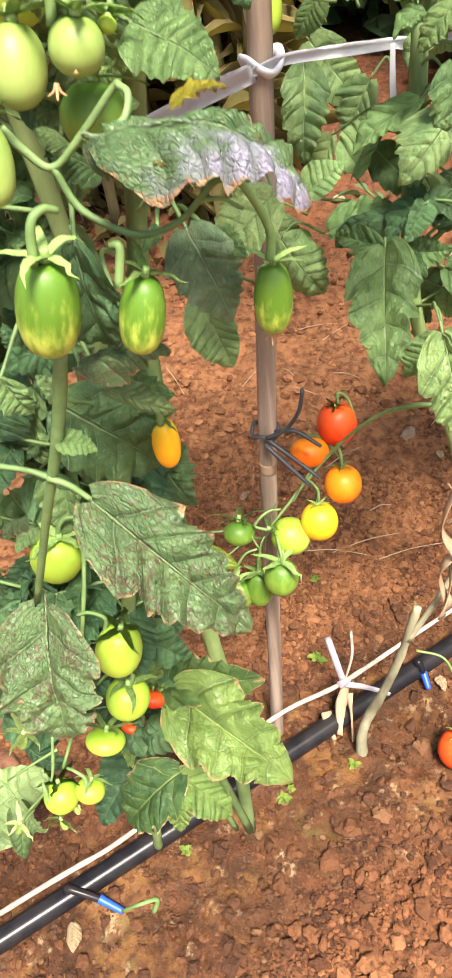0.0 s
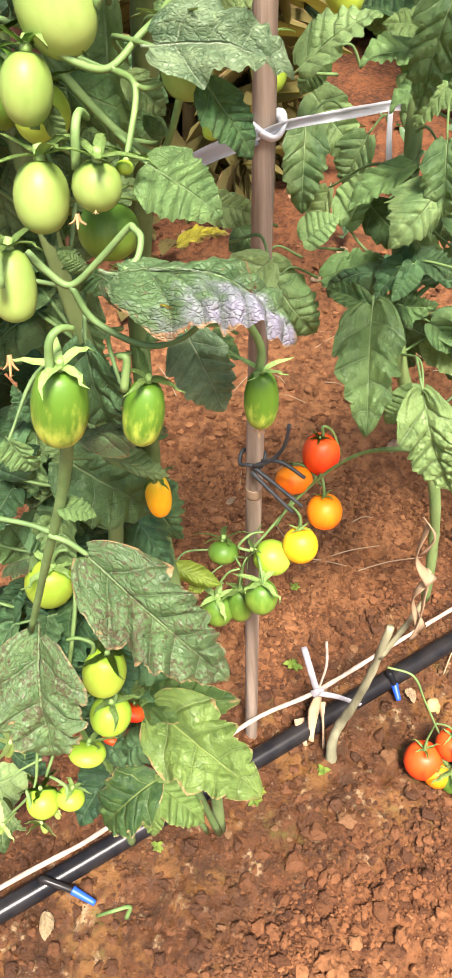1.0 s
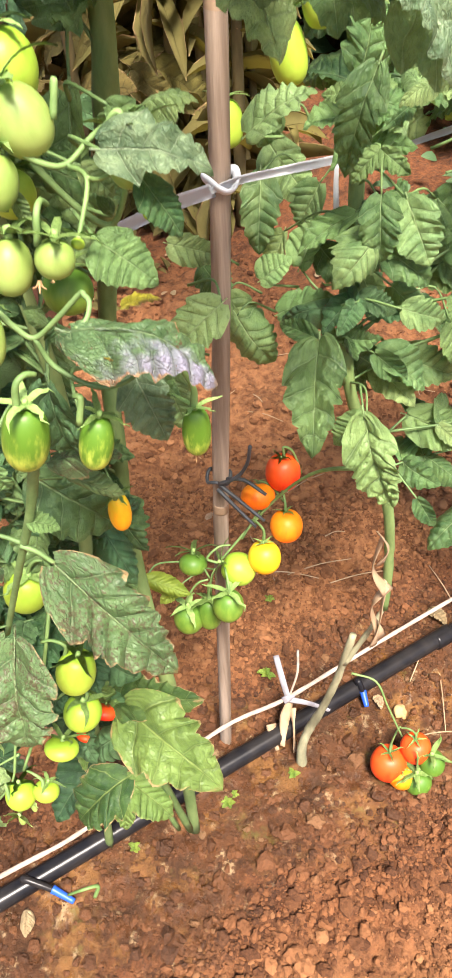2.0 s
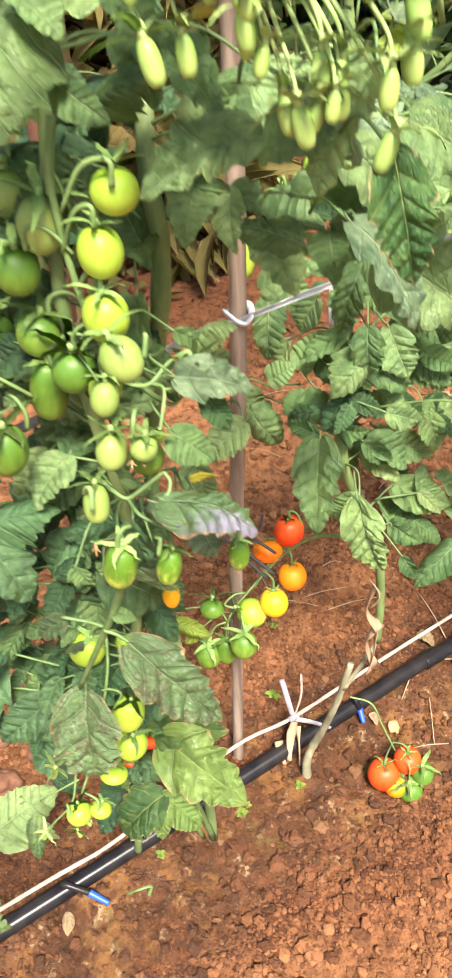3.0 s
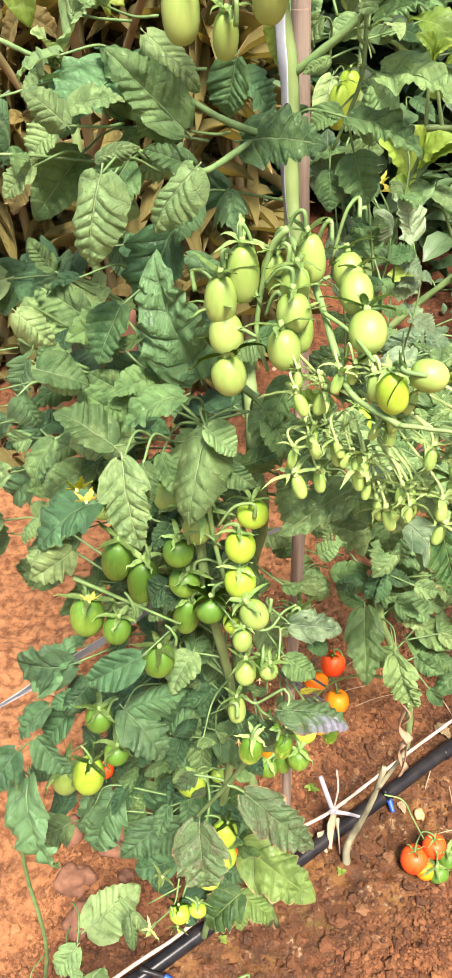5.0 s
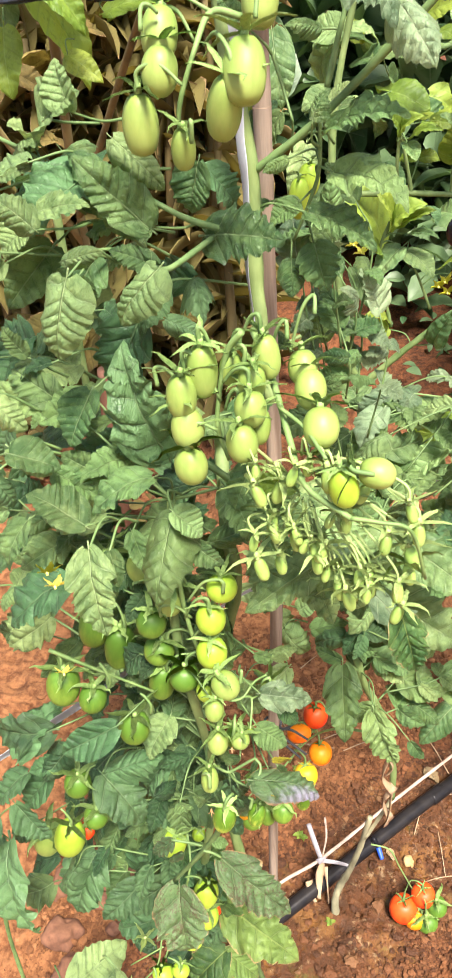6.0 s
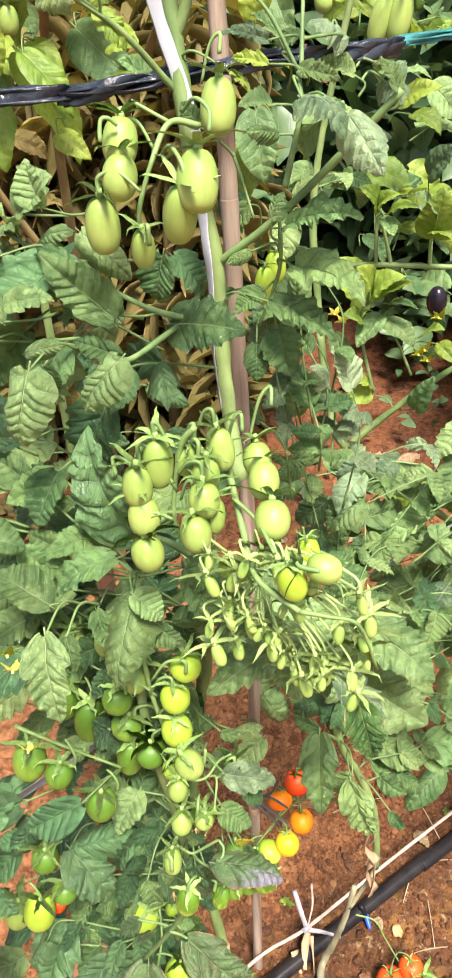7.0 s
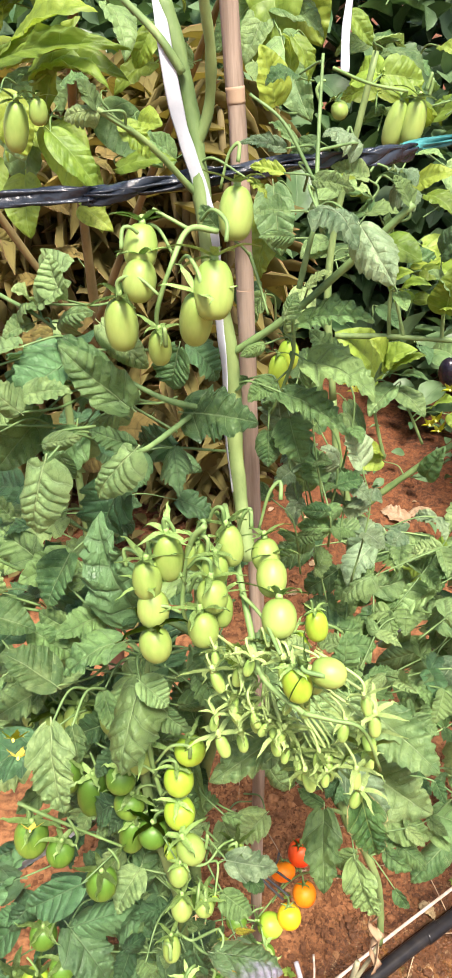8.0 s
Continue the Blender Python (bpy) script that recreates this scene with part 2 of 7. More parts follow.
def crumb_material():
    """Loose soil, each crumb in a tone of its own."""
    n = Nodes("crumb_soil")
    place = n.coords("Object")
    own = n.tree.nodes.new("ShaderNodeNewGeometry").outputs["Random Per Island"]
    grain = n.noise(place, 330, 5, 0.7)
    patch = n.noise(place, 7, 4)
    colour = n.mix(n.smooth(n.math("ADD", n.math("MULTIPLY", own, 0.7), n.math("MULTIPLY", patch, 0.4)), 0.15, 0.95), (0.0342, 0.0123, 0.00531), (0.193, 0.074, 0.0279))
    colour = n.mix(n.math("MULTIPLY", n.smooth(own, 0.96, 1.0), 0.35), colour, (0.282, 0.156, 0.073))
    colour = n.mix(n.math("MULTIPLY", n.smooth(grain, 0.45, 0.7), 0.35), colour, (0.239, 0.0904, 0.0306))
    colour = n.mix(n.math("MULTIPLY", dry_and_lit(n, place), 0.58), colour, n.mix(own, (0.163, 0.0608, 0.0213), (0.41, 0.189, 0.0797)))
    wet = wetness(n, place)
    colour = n.mix(n.math("MULTIPLY", wet, 0.5), colour, (0.0598, 0.0247, 0.00864))
    colour = n.mix(n.math("MULTIPLY", n.math("MULTIPLY", wet, n.smooth(own, 0.9, 0.98)), 0.28), colour, (0.231, 0.156, 0.0797))
    n.link(colour, n.bsdf.inputs["Base Color"])
    n.set(0.9, 0.3)
    n.link(n.math("SUBTRACT", 0.92, n.math("MULTIPLY", wet, 0.45)), n.bsdf.inputs["Roughness"])
    n.bump(grain, 1.0, 0.003)
    return n.mat


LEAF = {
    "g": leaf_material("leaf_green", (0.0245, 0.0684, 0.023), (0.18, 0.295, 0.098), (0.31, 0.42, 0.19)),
    # deep green also stands in for shade on the inner leaves
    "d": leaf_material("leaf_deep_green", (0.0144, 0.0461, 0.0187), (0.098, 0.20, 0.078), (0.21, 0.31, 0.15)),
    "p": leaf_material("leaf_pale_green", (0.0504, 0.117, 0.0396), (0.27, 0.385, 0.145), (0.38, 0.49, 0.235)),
    "v": leaf_material("leaf_grey_veined", (0.0432, 0.09, 0.0446), (0.27, 0.37, 0.20), (0.44, 0.52, 0.33), rough=0.4, groove_shade=0.3),
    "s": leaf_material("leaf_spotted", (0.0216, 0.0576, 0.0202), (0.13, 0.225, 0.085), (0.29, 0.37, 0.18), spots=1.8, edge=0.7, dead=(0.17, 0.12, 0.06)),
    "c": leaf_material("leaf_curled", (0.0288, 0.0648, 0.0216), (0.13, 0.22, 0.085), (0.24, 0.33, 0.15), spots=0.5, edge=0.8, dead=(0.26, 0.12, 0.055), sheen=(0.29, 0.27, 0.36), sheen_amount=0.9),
    "y": leaf_material("leaf_yellowed", (0.30, 0.27, 0.02), (0.46, 0.42, 0.04), (0.3, 0.34, 0.06), spots=1.3, edge=1.2, dead=(0.12, 0.045, 0.02), sheen=(0.05, 0.02, 0.01), sheen_amount=0.9),
    "e": leaf_material("leaf_streaked", (0.0202, 0.0634, 0.0158), (0.155, 0.25, 0.06), (0.32, 0.40, 0.12), edge=0.7, dead=(0.36, 0.28, 0.12)),
    "l": leaf_material("leaf_lime", (0.072, 0.133, 0.0158), (0.26, 0.36, 0.056), (0.30, 0.42, 0.12), through_light=0.38, groove_shade=0.3, relief=0.35),
    "o": leaf_material("leaf_dry", (0.06, 0.05, 0.012), (0.23, 0.185, 0.05), (0.15, 0.12, 0.04), spots=0.5, edge=0.8, dead=(0.08, 0.04, 0.016), rough=0.95),
    "t": leaf_material("leaf_tan", (0.24, 0.15, 0.08), (0.46, 0.33, 0.2), (0.5, 0.38, 0.24), spots=0.4, dead=(0.2, 0.1, 0.05), through_light=0.15),
}
FRUIT = {
    "striped": fruit_material("tomato_striped_green", (0.075, 0.165, 0.014), (0.38, 0.45, 0.07), 0.32, 0.88, 0.6),
    "dark": fruit_material("tomato_dark_green", (0.07, 0.155, 0.018), (0.19, 0.29, 0.04), 0.2, 0.9),
    "set": fruit_material("fruitlet_pale_green", (0.20, 0.33, 0.07), (0.30, 0.42, 0.11), 0.1, 0.9),
    "pale": fruit_material("tomato_pale_green", (0.17, 0.255, 0.052), (0.265, 0.34, 0.088), 0.1, 0.9),
    "lime": fruit_material("tomato_lime", (0.23, 0.37, 0.03), (0.36, 0.47, 0.055), 0.1, 0.9),
    "yellow": fruit_material("tomato_yellow_orange", (0.66, 0.44, 0.018), (0.78, 0.34, 0.01), 0.2, 0.8),
    "orange": fruit_material("tomato_orange", (0.82, 0.24, 0.008), (0.8, 0.13, 0.006), 0.2, 0.8),
    "red": fruit_material("tomato_red", (0.72, 0.075, 0.01), (0.66, 0.022, 0.006), 0.2, 0.8),
}
STEM = plain_material("green_stem", (0.07, 0.125, 0.035), (0.20, 0.27, 0.095), 55, 0.65, 0.8, (1, 1, 0.4))
STALK = plain_material("leaf_stalk", (0.06, 0.115, 0.034), (0.15, 0.235, 0.08), 70, 0.6, 0.5)
TRUSS = plain_material("fruit_stalk_green", (0.08, 0.15, 0.04), (0.19, 0.29, 0.095), 70, 0.6, 0.4)
SEPAL = plain_material("sepal_green", (0.14, 0.25, 0.06), (0.28, 0.40, 0.125), 60, 0.5, 0.2)
YOUNG = plain_material("young_sepal_green", (0.23, 0.34, 0.10), (0.39, 0.49, 0.18), 60, 0.55, 0.2)
OLD_STEM = plain_material("weathered_stem", (0.10, 0.09, 0.05), (0.33, 0.31, 0.19), 60, 0.75, 0.6, (1, 1, 0.3))
PETAL = plain_material("yellow_petal", (0.78, 0.76, 0.08), (0.88, 0.86, 0.25), 40, 0.55, 0.1)
WITHERED = plain_material("withered_flower", (0.3, 0.16, 0.06), (0.5, 0.32, 0.16), 80, 0.8, 0.4)
BAMBOO = plain_material("weathered_stake_wood", (0.11, 0.075, 0.05), (0.43, 0.335, 0.26), 75, 0.72, 1.0, (1, 1, 0.05))
POST = plain_material("reddish_post_wood", (0.08, 0.036, 0.022), (0.2, 0.092, 0.055), 45, 0.75, 0.6, (1, 1, 0.12))
NODE = plain_material("stake_joint", (0.2, 0.13, 0.08), (0.33, 0.23, 0.15), 50, 0.7, 0.5)
PIPE = plain_material("black_pipe_plastic", (0.006, 0.006, 0.008), (0.022, 0.019, 0.018), 40, 0.28, 0.12, spec=0.2)
CAP = plain_material("blue_plastic", (0.01, 0.06, 0.38), (0.02, 0.09, 0.5), 20, 0.4, 0.05)
TAPE = plain_material("white_tape_plastic", (0.42, 0.44, 0.47), (0.64, 0.65, 0.68), 30, 0.4, 0.3, (1, 1, 1))
GREY_TAPE = plain_material("grey_tape_plastic", (0.27, 0.285, 0.31), (0.44, 0.455, 0.48), 30, 0.45, 0.3)
FRAY = plain_material("grey_ribbon_plastic", (0.19, 0.175, 0.19), (0.33, 0.31, 0.32), 40, 0.55, 0.4)
CORD = plain_material("pale_cord_fibre", (0.26, 0.19, 0.145), (0.44, 0.35, 0.29), 90, 0.8, 0.6)
TIE = plain_material("grey_black_tie", (0.02, 0.022, 0.026), (0.05, 0.055, 0.06), 60, 0.5, 0.4)
FILM = plain_material("black_twisted_film", (0.006, 0.009, 0.014), (0.028, 0.036, 0.05), 90, 0.22, 1.0)
TEAL = plain_material("teal_twisted_film", (0.015, 0.10, 0.10), (0.045, 0.21, 0.21), 60, 0.35, 0.8)
STRAW = plain_material("dry_leaf_matter", (0.24, 0.15, 0.08), (0.42, 0.30, 0.19), 30, 0.8, 0.5)
BROWN = plain_material("dry_brown_stalks", (0.07, 0.055, 0.02), (0.2, 0.155, 0.06), 25, 0.8, 0.5, (1, 1, 0.2))
PURPLE = plain_material("aubergine_skin", (0.006, 0.004, 0.008), (0.012, 0.007, 0.015), 10, 0.25, 0.05)
STONE = plain_material("clod_soil", (0.10, 0.042, 0.023), (0.25, 0.115, 0.062), 60, 0.9, 0.8)
PEBBLE = plain_material("ochre_stone", (0.26, 0.15, 0.06), (0.45, 0.29, 0.13), 60, 0.8, 0.6)
CRUMB = crumb_material()
SOIL = soil_material()

# ---------------------------------------------------------------- mesh helpers
ORIGIN = Vector((0, 0, 0))


def base_of(ob):
    """The world place of the thing that a part belongs to."""
    while ob.parent:
        ob = ob.parent
    return ob.matrix_basis.translation.copy()


def part(name, mesh, material, parent, label="", matrix=None):
    """One mesh object under a thing or part. Its mesh is in the thing's own frame, or placed by a world matrix."""
    if isinstance(mesh, bmesh.types.BMesh):
        data = bpy.data.meshes.new(name)
        mesh.to_mesh(data)
        mesh.free()
        data.polygons.foreach_set("use_smooth", [True] * len(data.polygons))
    else:
        data = mesh
    if material and not data.materials:
        data.materials.append(material)
    ob = new(name, data)
    ob.parent = parent
    if matrix is not None:
        if parent is not None:
            matrix = Matrix.Translation(-base_of(parent)) @ matrix
        ob.matrix_basis = matrix
    if label:
        tagged(ob, label)
    return ob


def smooth_line(points, steps=6):
    """Points along a soft curve through the given ones."""
    p = [Vector(q) for q in points]
    if len(p) == 2:
        return [p[0].lerp(p[1], k / steps) for k in range(steps + 1)]
    p = [2 * p[0] - p[1]] + p + [2 * p[-1] - p[-2]]
    line = []
    for i in range(1, len(p) - 2):
        a, b, c, d = p[i - 1:i + 3]
        for k in range(steps):
            s = k / steps
            line.append(0.5 * (2 * b + (c - a) * s + (2 * a - 5 * b + 4 * c - d) * s * s + (3 * b - a - 3 * c + d) * s ** 3))
    return line + [p[-2]]


def tube(bm, points, r0, r1, sides=7, steps=6, origin=ORIGIN, wobble=0.0, flat=1.0, twist=0.0, straight=False):
    """A tapering round (or flat) rod along a curve; its ends are closed."""
    line = [Vector(q) for q in points] if straight else smooth_line(points, steps)
    rings = []
    side = None
    for i, q in enumerate(line):
        ahead = (line[min(i + 1, len(line) - 1)] - line[max(i - 1, 0)]).normalized()
        if side is None:
            side = ahead.orthogonal().normalized()
        side = (side - ahead * side.dot(ahead)).normalized()
        other = ahead.cross(side)
        s = i / (len(line) - 1)
        r = r0 + (r1 - r0) * s
        if wobble:
            r *= 1 + wobble * noise.noise(q * 60)
        ring = []
        for k in range(sides):
            a = 2 * math.pi * k / sides
            x, y = math.cos(a), math.sin(a) * flat
            b = twist * s
            x, y = x * math.cos(b) - y * math.sin(b), x * math.sin(b) + y * math.cos(b)
            ring.append(bm.verts.new(q - origin + r * (side * x + other * y)))
        rings.append(ring)
    for a, b in zip(rings, rings[1:]):
        for k in range(sides):
            bm.faces.new((a[k], a[(k + 1) % sides], b[(k + 1) % sides], b[k]))
    bm.faces.new(rings[0][::-1])
    bm.faces.new(rings[-1])
    return line


def thing(name, place, label, category, group="", kind=""):
    ob = new(name)
    ob.empty_display_size = 0.02
    ob.matrix_basis = Matrix.Translation(place)
    return tagged(ob, label, category, group, kind)


# ---------------------------------------------------------------- leaves and fruit
def blade_mesh(name, seed, rows=54, cols=14, lobes=4, depth=0.3, pucker=0.036, fold=0.3, arch=0.06, twist=0.0, curl=0.0, round_tip=0.1, ruffle=0.05, teeth=0.03, sweep=0.32, droop=0.1):
    """A leaf blade one unit long from its foot at the origin to its tip on +Y, one unit wide, upper side to +Z.
    Its rows run out along the side veins, each to the forward point of a lobe."""
    rng = random.Random(seed)
    lean = [rng.uniform(0.82, 1.14) for _ in range(2)]
    cuts = []
    for half in range(2):
        wide = [rng.uniform(0.75, 1.3) * (1.3 - 0.6 * k / lobes) for k in range(lobes)]
        first = -rng.uniform(0.02, 0.14)
        total = sum(wide) / (1 - first)
        edges = [first]
        for w in wide:
            edges.append(edges[-1] + w / total)
        deep = [depth * rng.uniform(0.5, 1.25) * (1.0 if k < lobes - 1 else 0.45) for k in range(lobes)]
        cuts.append((edges, deep))

    def lobe(half, s):
        edges, deep = cuts[half]
        s = min(max(s, edges[0]), 0.9999)
        k = max(i for i in range(lobes) if edges[i] <= s)
        return k, (s - edges[k]) / (edges[k + 1] - edges[k]), deep[k]

    bm = bmesh.new()
    uv = bm.loops.layers.uv.new("UVMap")
    uv_veins = bm.loops.layers.uv.new("Veins")
    grid = []
    for i in range(rows + 1):
        s = (i / rows) ** 1.2
        reach = sweep * (1 - s) * (1 - math.exp(-s / 0.06))
        m = min(1.0, s + reach)
        rounded = math.sin(math.pi * min(1, (0.02 + 0.98 * m)) ** 0.75) ** 0.65
        pointed = (0.01 + m) ** 0.5 * (1.0 - m) ** 0.8 / 0.425
        body = pointed + (rounded - pointed) * round_tip
        row = []
        for j in range(cols + 1):
            u = 2 * j / cols - 1
            a = abs(u)
            both = []
            for half in (0, 1):
                k, f, d = lobe(half, s)
                both.append(k + f - 0.7)
            for half in (0, 1):
                both[half] = 1.12 * both[half] + 0.14 * noise.noise(Vector((s * 3.1, a * 2.0, seed * 2.3 + half)))
            half = 0 if u < 0 else 1
            k, f, d = lobe(half, s)
            point = (f / 0.7) ** 0.9 if f < 0.7 else 1 - ((f - 0.7) / 0.3) ** 1.4
            saw = (f * 2.6 + 0.3 * k) % 1.0
            w = 0.5 * body * (1 - min(0.8, d) * (1 - point) - teeth * (1 - saw)) * lean[half]
            x = u * w
            y = s + a * reach + a ** 2 * 0.16 * d * (point - 0.5) * (1 - s) - 0.05 * a * a * math.exp(-s / 0.1)
            p = both[half]
            quilt = abs(math.sin(math.pi * p)) ** 0.62 * (0.75 + 0.25 * math.sin(2 * math.pi * (2.6 * a + 0.6 * p)))
            quilt += 0.35 * abs(math.sin(2 * math.pi * p + 5 * a + seed)) * a
            z = pucker * quilt * min(1.0, 3.2 * a) * (1.2 - 0.55 * a) * min(1, 4 * (1 - s)) + fold * abs(x) * (1 - 0.55 * s)
            z += ruffle * a * a * w * 2 * math.sin(2 * math.pi * (s * 2.7 + 0.37 * half + seed * 0.21)) + 0.5 * ruffle * a ** 3 * math.sin(2 * math.pi * (s * 6.1 + 0.5 * half + seed * 0.4))
            z += 4 * arch * s * (1 - s) - droop * s ** 3 - curl * (a * w * 2) ** 2 * 1.6 - 0.045 * a ** 4
            z += 0.03 * noise.noise(Vector((x * 6 + seed, y * 5, seed * 1.7))) + 0.06 * noise.noise(Vector((x * 2.5 + seed, y * 2, seed))) + 0.012 * noise.noise(Vector((x * 19, y * 19, seed)))
            if twist:
                b = twist * s
                x, z = x * math.cos(b) - z * math.sin(b), x * math.sin(b) + z * math.cos(b)
            row.append((bm.verts.new((x, y, z)), (0.5 + 0.5 * u, s), both, a))
        grid.append(row)
    for i in range(rows):
        for j in range(cols):
            corners = (grid[i][j], grid[i][j + 1], grid[i + 1][j + 1], grid[i + 1][j])
            face = bm.faces.new([c[0] for c in corners])
            for loop, c in zip(face.loops, corners):
                loop[uv].uv = c[1]
                loop[uv_veins].uv = (c[2][0 if j < cols // 2 else 1] + 4, c[3])
    bmesh.ops.remove_doubles(bm, verts=bm.verts, dist=0.0008)
    # a short foot stalk and a raised midrib below
    ribs = [(0, y, 4 * arch * y * (1 - y) - droop * y ** 3 - 0.006) for y in (0.3, 0.6, 0.85)]
    tube(bm, [(0, -0.10, -0.01), (0, 0.0, 0.0)] + ribs, 0.017, 0.004, 5, 3)
    for face in bm.faces[-(12 * 5 + 2):]:
        for loop in face.loops:
            loop[uv].uv, loop[uv_veins].uv = (0.5, 0.5), (0.5, 0.0)
    data = bpy.data.meshes.new(name)
    bm.to_mesh(data)
    bm.free()
    data.polygons.foreach_set("use_smooth", [True] * len(data.polygons))
    return data


SHAPES = [
    dict(seed=1, depth=0.12, lobes=7, round_tip=0.3, teeth=0.03), dict(seed=2, depth=0.28, arch=0.1, lobes=5), dict(seed=3, depth=0.18, lobes=6, twist=0.4, arch=0.04), dict(seed=4, depth=0.07, lobes=7, arch=0.1, curl=0.3, round_tip=0.45, teeth=0.02),
    dict(seed=5, lobes=4, depth=0.24, fold=0.24), dict(seed=6, lobes=6, depth=0.2, twist=-0.4, droop=0.16), dict(seed=7, depth=0.05, lobes=6, arch=0.02, curl=-0.1, round_tip=0.8, ruffle=0.04, teeth=0.01, pucker=0.032),
    dict(seed=8, depth=0.2, lobes=6, arch=0.14, curl=0.3, fold=0.2, droop=0.2),
]
BROAD = [dict(seed=21, ruffle=0.02, depth=0.01, lobes=6, pucker=0.016, arch=0.08, teeth=0.0, round_tip=0.3), dict(seed=22, ruffle=0.025, depth=0.015, lobes=5, pucker=0.018, arch=0.14, twist=0.3, teeth=0.0, round_tip=0.25), dict(seed=23, ruffle=0.02, depth=0.01, lobes=6, pucker=0.016, arch=0.03, fold=0.25, teeth=0.0, round_tip=0.15)]
BIG = [dict(seed=31, rows=96, cols=22, lobes=6, depth=0.26, teeth=0.05, pucker=0.05, arch=0.07, fold=0.3), dict(seed=32, rows=96, cols=22, lobes=5, depth=0.1, pucker=0.036, arch=0.1, curl=0.3, fold=0.2),
       dict(seed=33, rows=96, cols=22, lobes=4, depth=0.28, teeth=0.05, pucker=0.05, arch=0.1, twist=0.3),
       dict(seed=34, rows=96, cols=22, lobes=7, depth=0.05, teeth=0.03, pucker=0.04, arch=0.2, curl=0.04, fold=-0.1, ruffle=0.05, round_tip=0.2, droop=0.06)]
BLADES = {}


def blade(kind, shape, family="leaf"):
    key = (kind, shape, family)
    if key not in BLADES:
        given = {"leaf": SHAPES, "broad": BROAD, "big": BIG}[family]
        data = blade_mesh("leaf_blade", **given[shape % len(given)])
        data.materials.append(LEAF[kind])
        BLADES[key] = data
    return BLADES[key]


COUNT = [0]


def leaflet(parent, foot, tip, width, kind="g", tilt=0.0, shape=None, family="leaf", facing=(0.05, -0.62, 0.78)):
    """One blade from its foot to its tip, as wide as width times its length, its face turned to the light and tilted about its rib."""
    foot, tip = Vector(foot), Vector(tip)
    COUNT[0] += 1
    if shape is None:
        shape = (COUNT[0] * 5 + COUNT[0] // 8) % 8
    if tilt == 0:
        tilt = (COUNT[0] * 37) % 56 - 28
    along = tip - foot
    length = along.length
    along.normalize()
    face = Vector(facing)
    face = face - along * face.dot(along)
    if face.length < 0.1:
        face = along.orthogonal()
    face.normalize()
    face = Matrix.Rotation(radians(tilt), 3, along) @ face
    side = along.cross(face)
    m = Matrix.Identity(4)
    m.col[0][:3] = side * width * length * 1.06
    m.col[1][:3] = along * length
    m.col[2][:3] = face * length
    m.col[3][:3] = foot
    return part("leaflet", blade(kind, shape, family), None, parent, matrix=m)


def leaf_stalk(plant, points, r0=0.003, r1=0.0015, material=None, name="leaf"):
    """The stalk of a compound leaf; its leaflets hang under it."""
    bm = bmesh.new()
    tube(bm, points, r0, r1, 6, 6, base_of(plant), wobble=0.2)
    return part(name, bm, material or STALK, plant)


def compound(plant, points, kind="g", size=0.06, pairs=3, width=0.6, seed=0, family="leaf", spread=1.0, droop=0.5):
    """A whole leaf: a stalk with pairs of leaflets and one at its end."""
    rng = random.Random(seed)
    leaf = leaf_stalk(plant, points, 0.0013, 0.0008)
    line = smooth_line(points, 6)
    for k in range(pairs):
        at = (0.35 + 0.55 * k / max(1, pairs)) * (len(line) - 1)
        q = line[int(at)]
        ahead = (line[int(at) + 1] - q).normalized()
        side = ahead.cross(Vector((0, 0, 1)))
        side = side.normalized() if side.length > 0.05 else Vector((1, 0, 0))
        for sign in (-1, 1):
            way = side * sign * spread + ahead * 0.5 + Vector((rng.uniform(-0.3, 0.3), rng.uniform(-0.3, 0.3), -droop * rng.uniform(0.1, 1.1)))
            long = size * rng.uniform(0.65, 1.1)
            leaflet(leaf, q, q + way.normalized() * long, width * rng.uniform(0.85, 1.15), kind, rng.uniform(-30, 30), rng.randrange(8), family)
    ahead = (line[-1] - line[-3]).normalized() + Vector((0, 0, -0.4 * droop))
    leaflet(leaf, line[-1], line[-1] + ahead.normalized() * size * 1.3, width, kind, rng.uniform(-25, 25), rng.randrange(8), family)
    return leaf


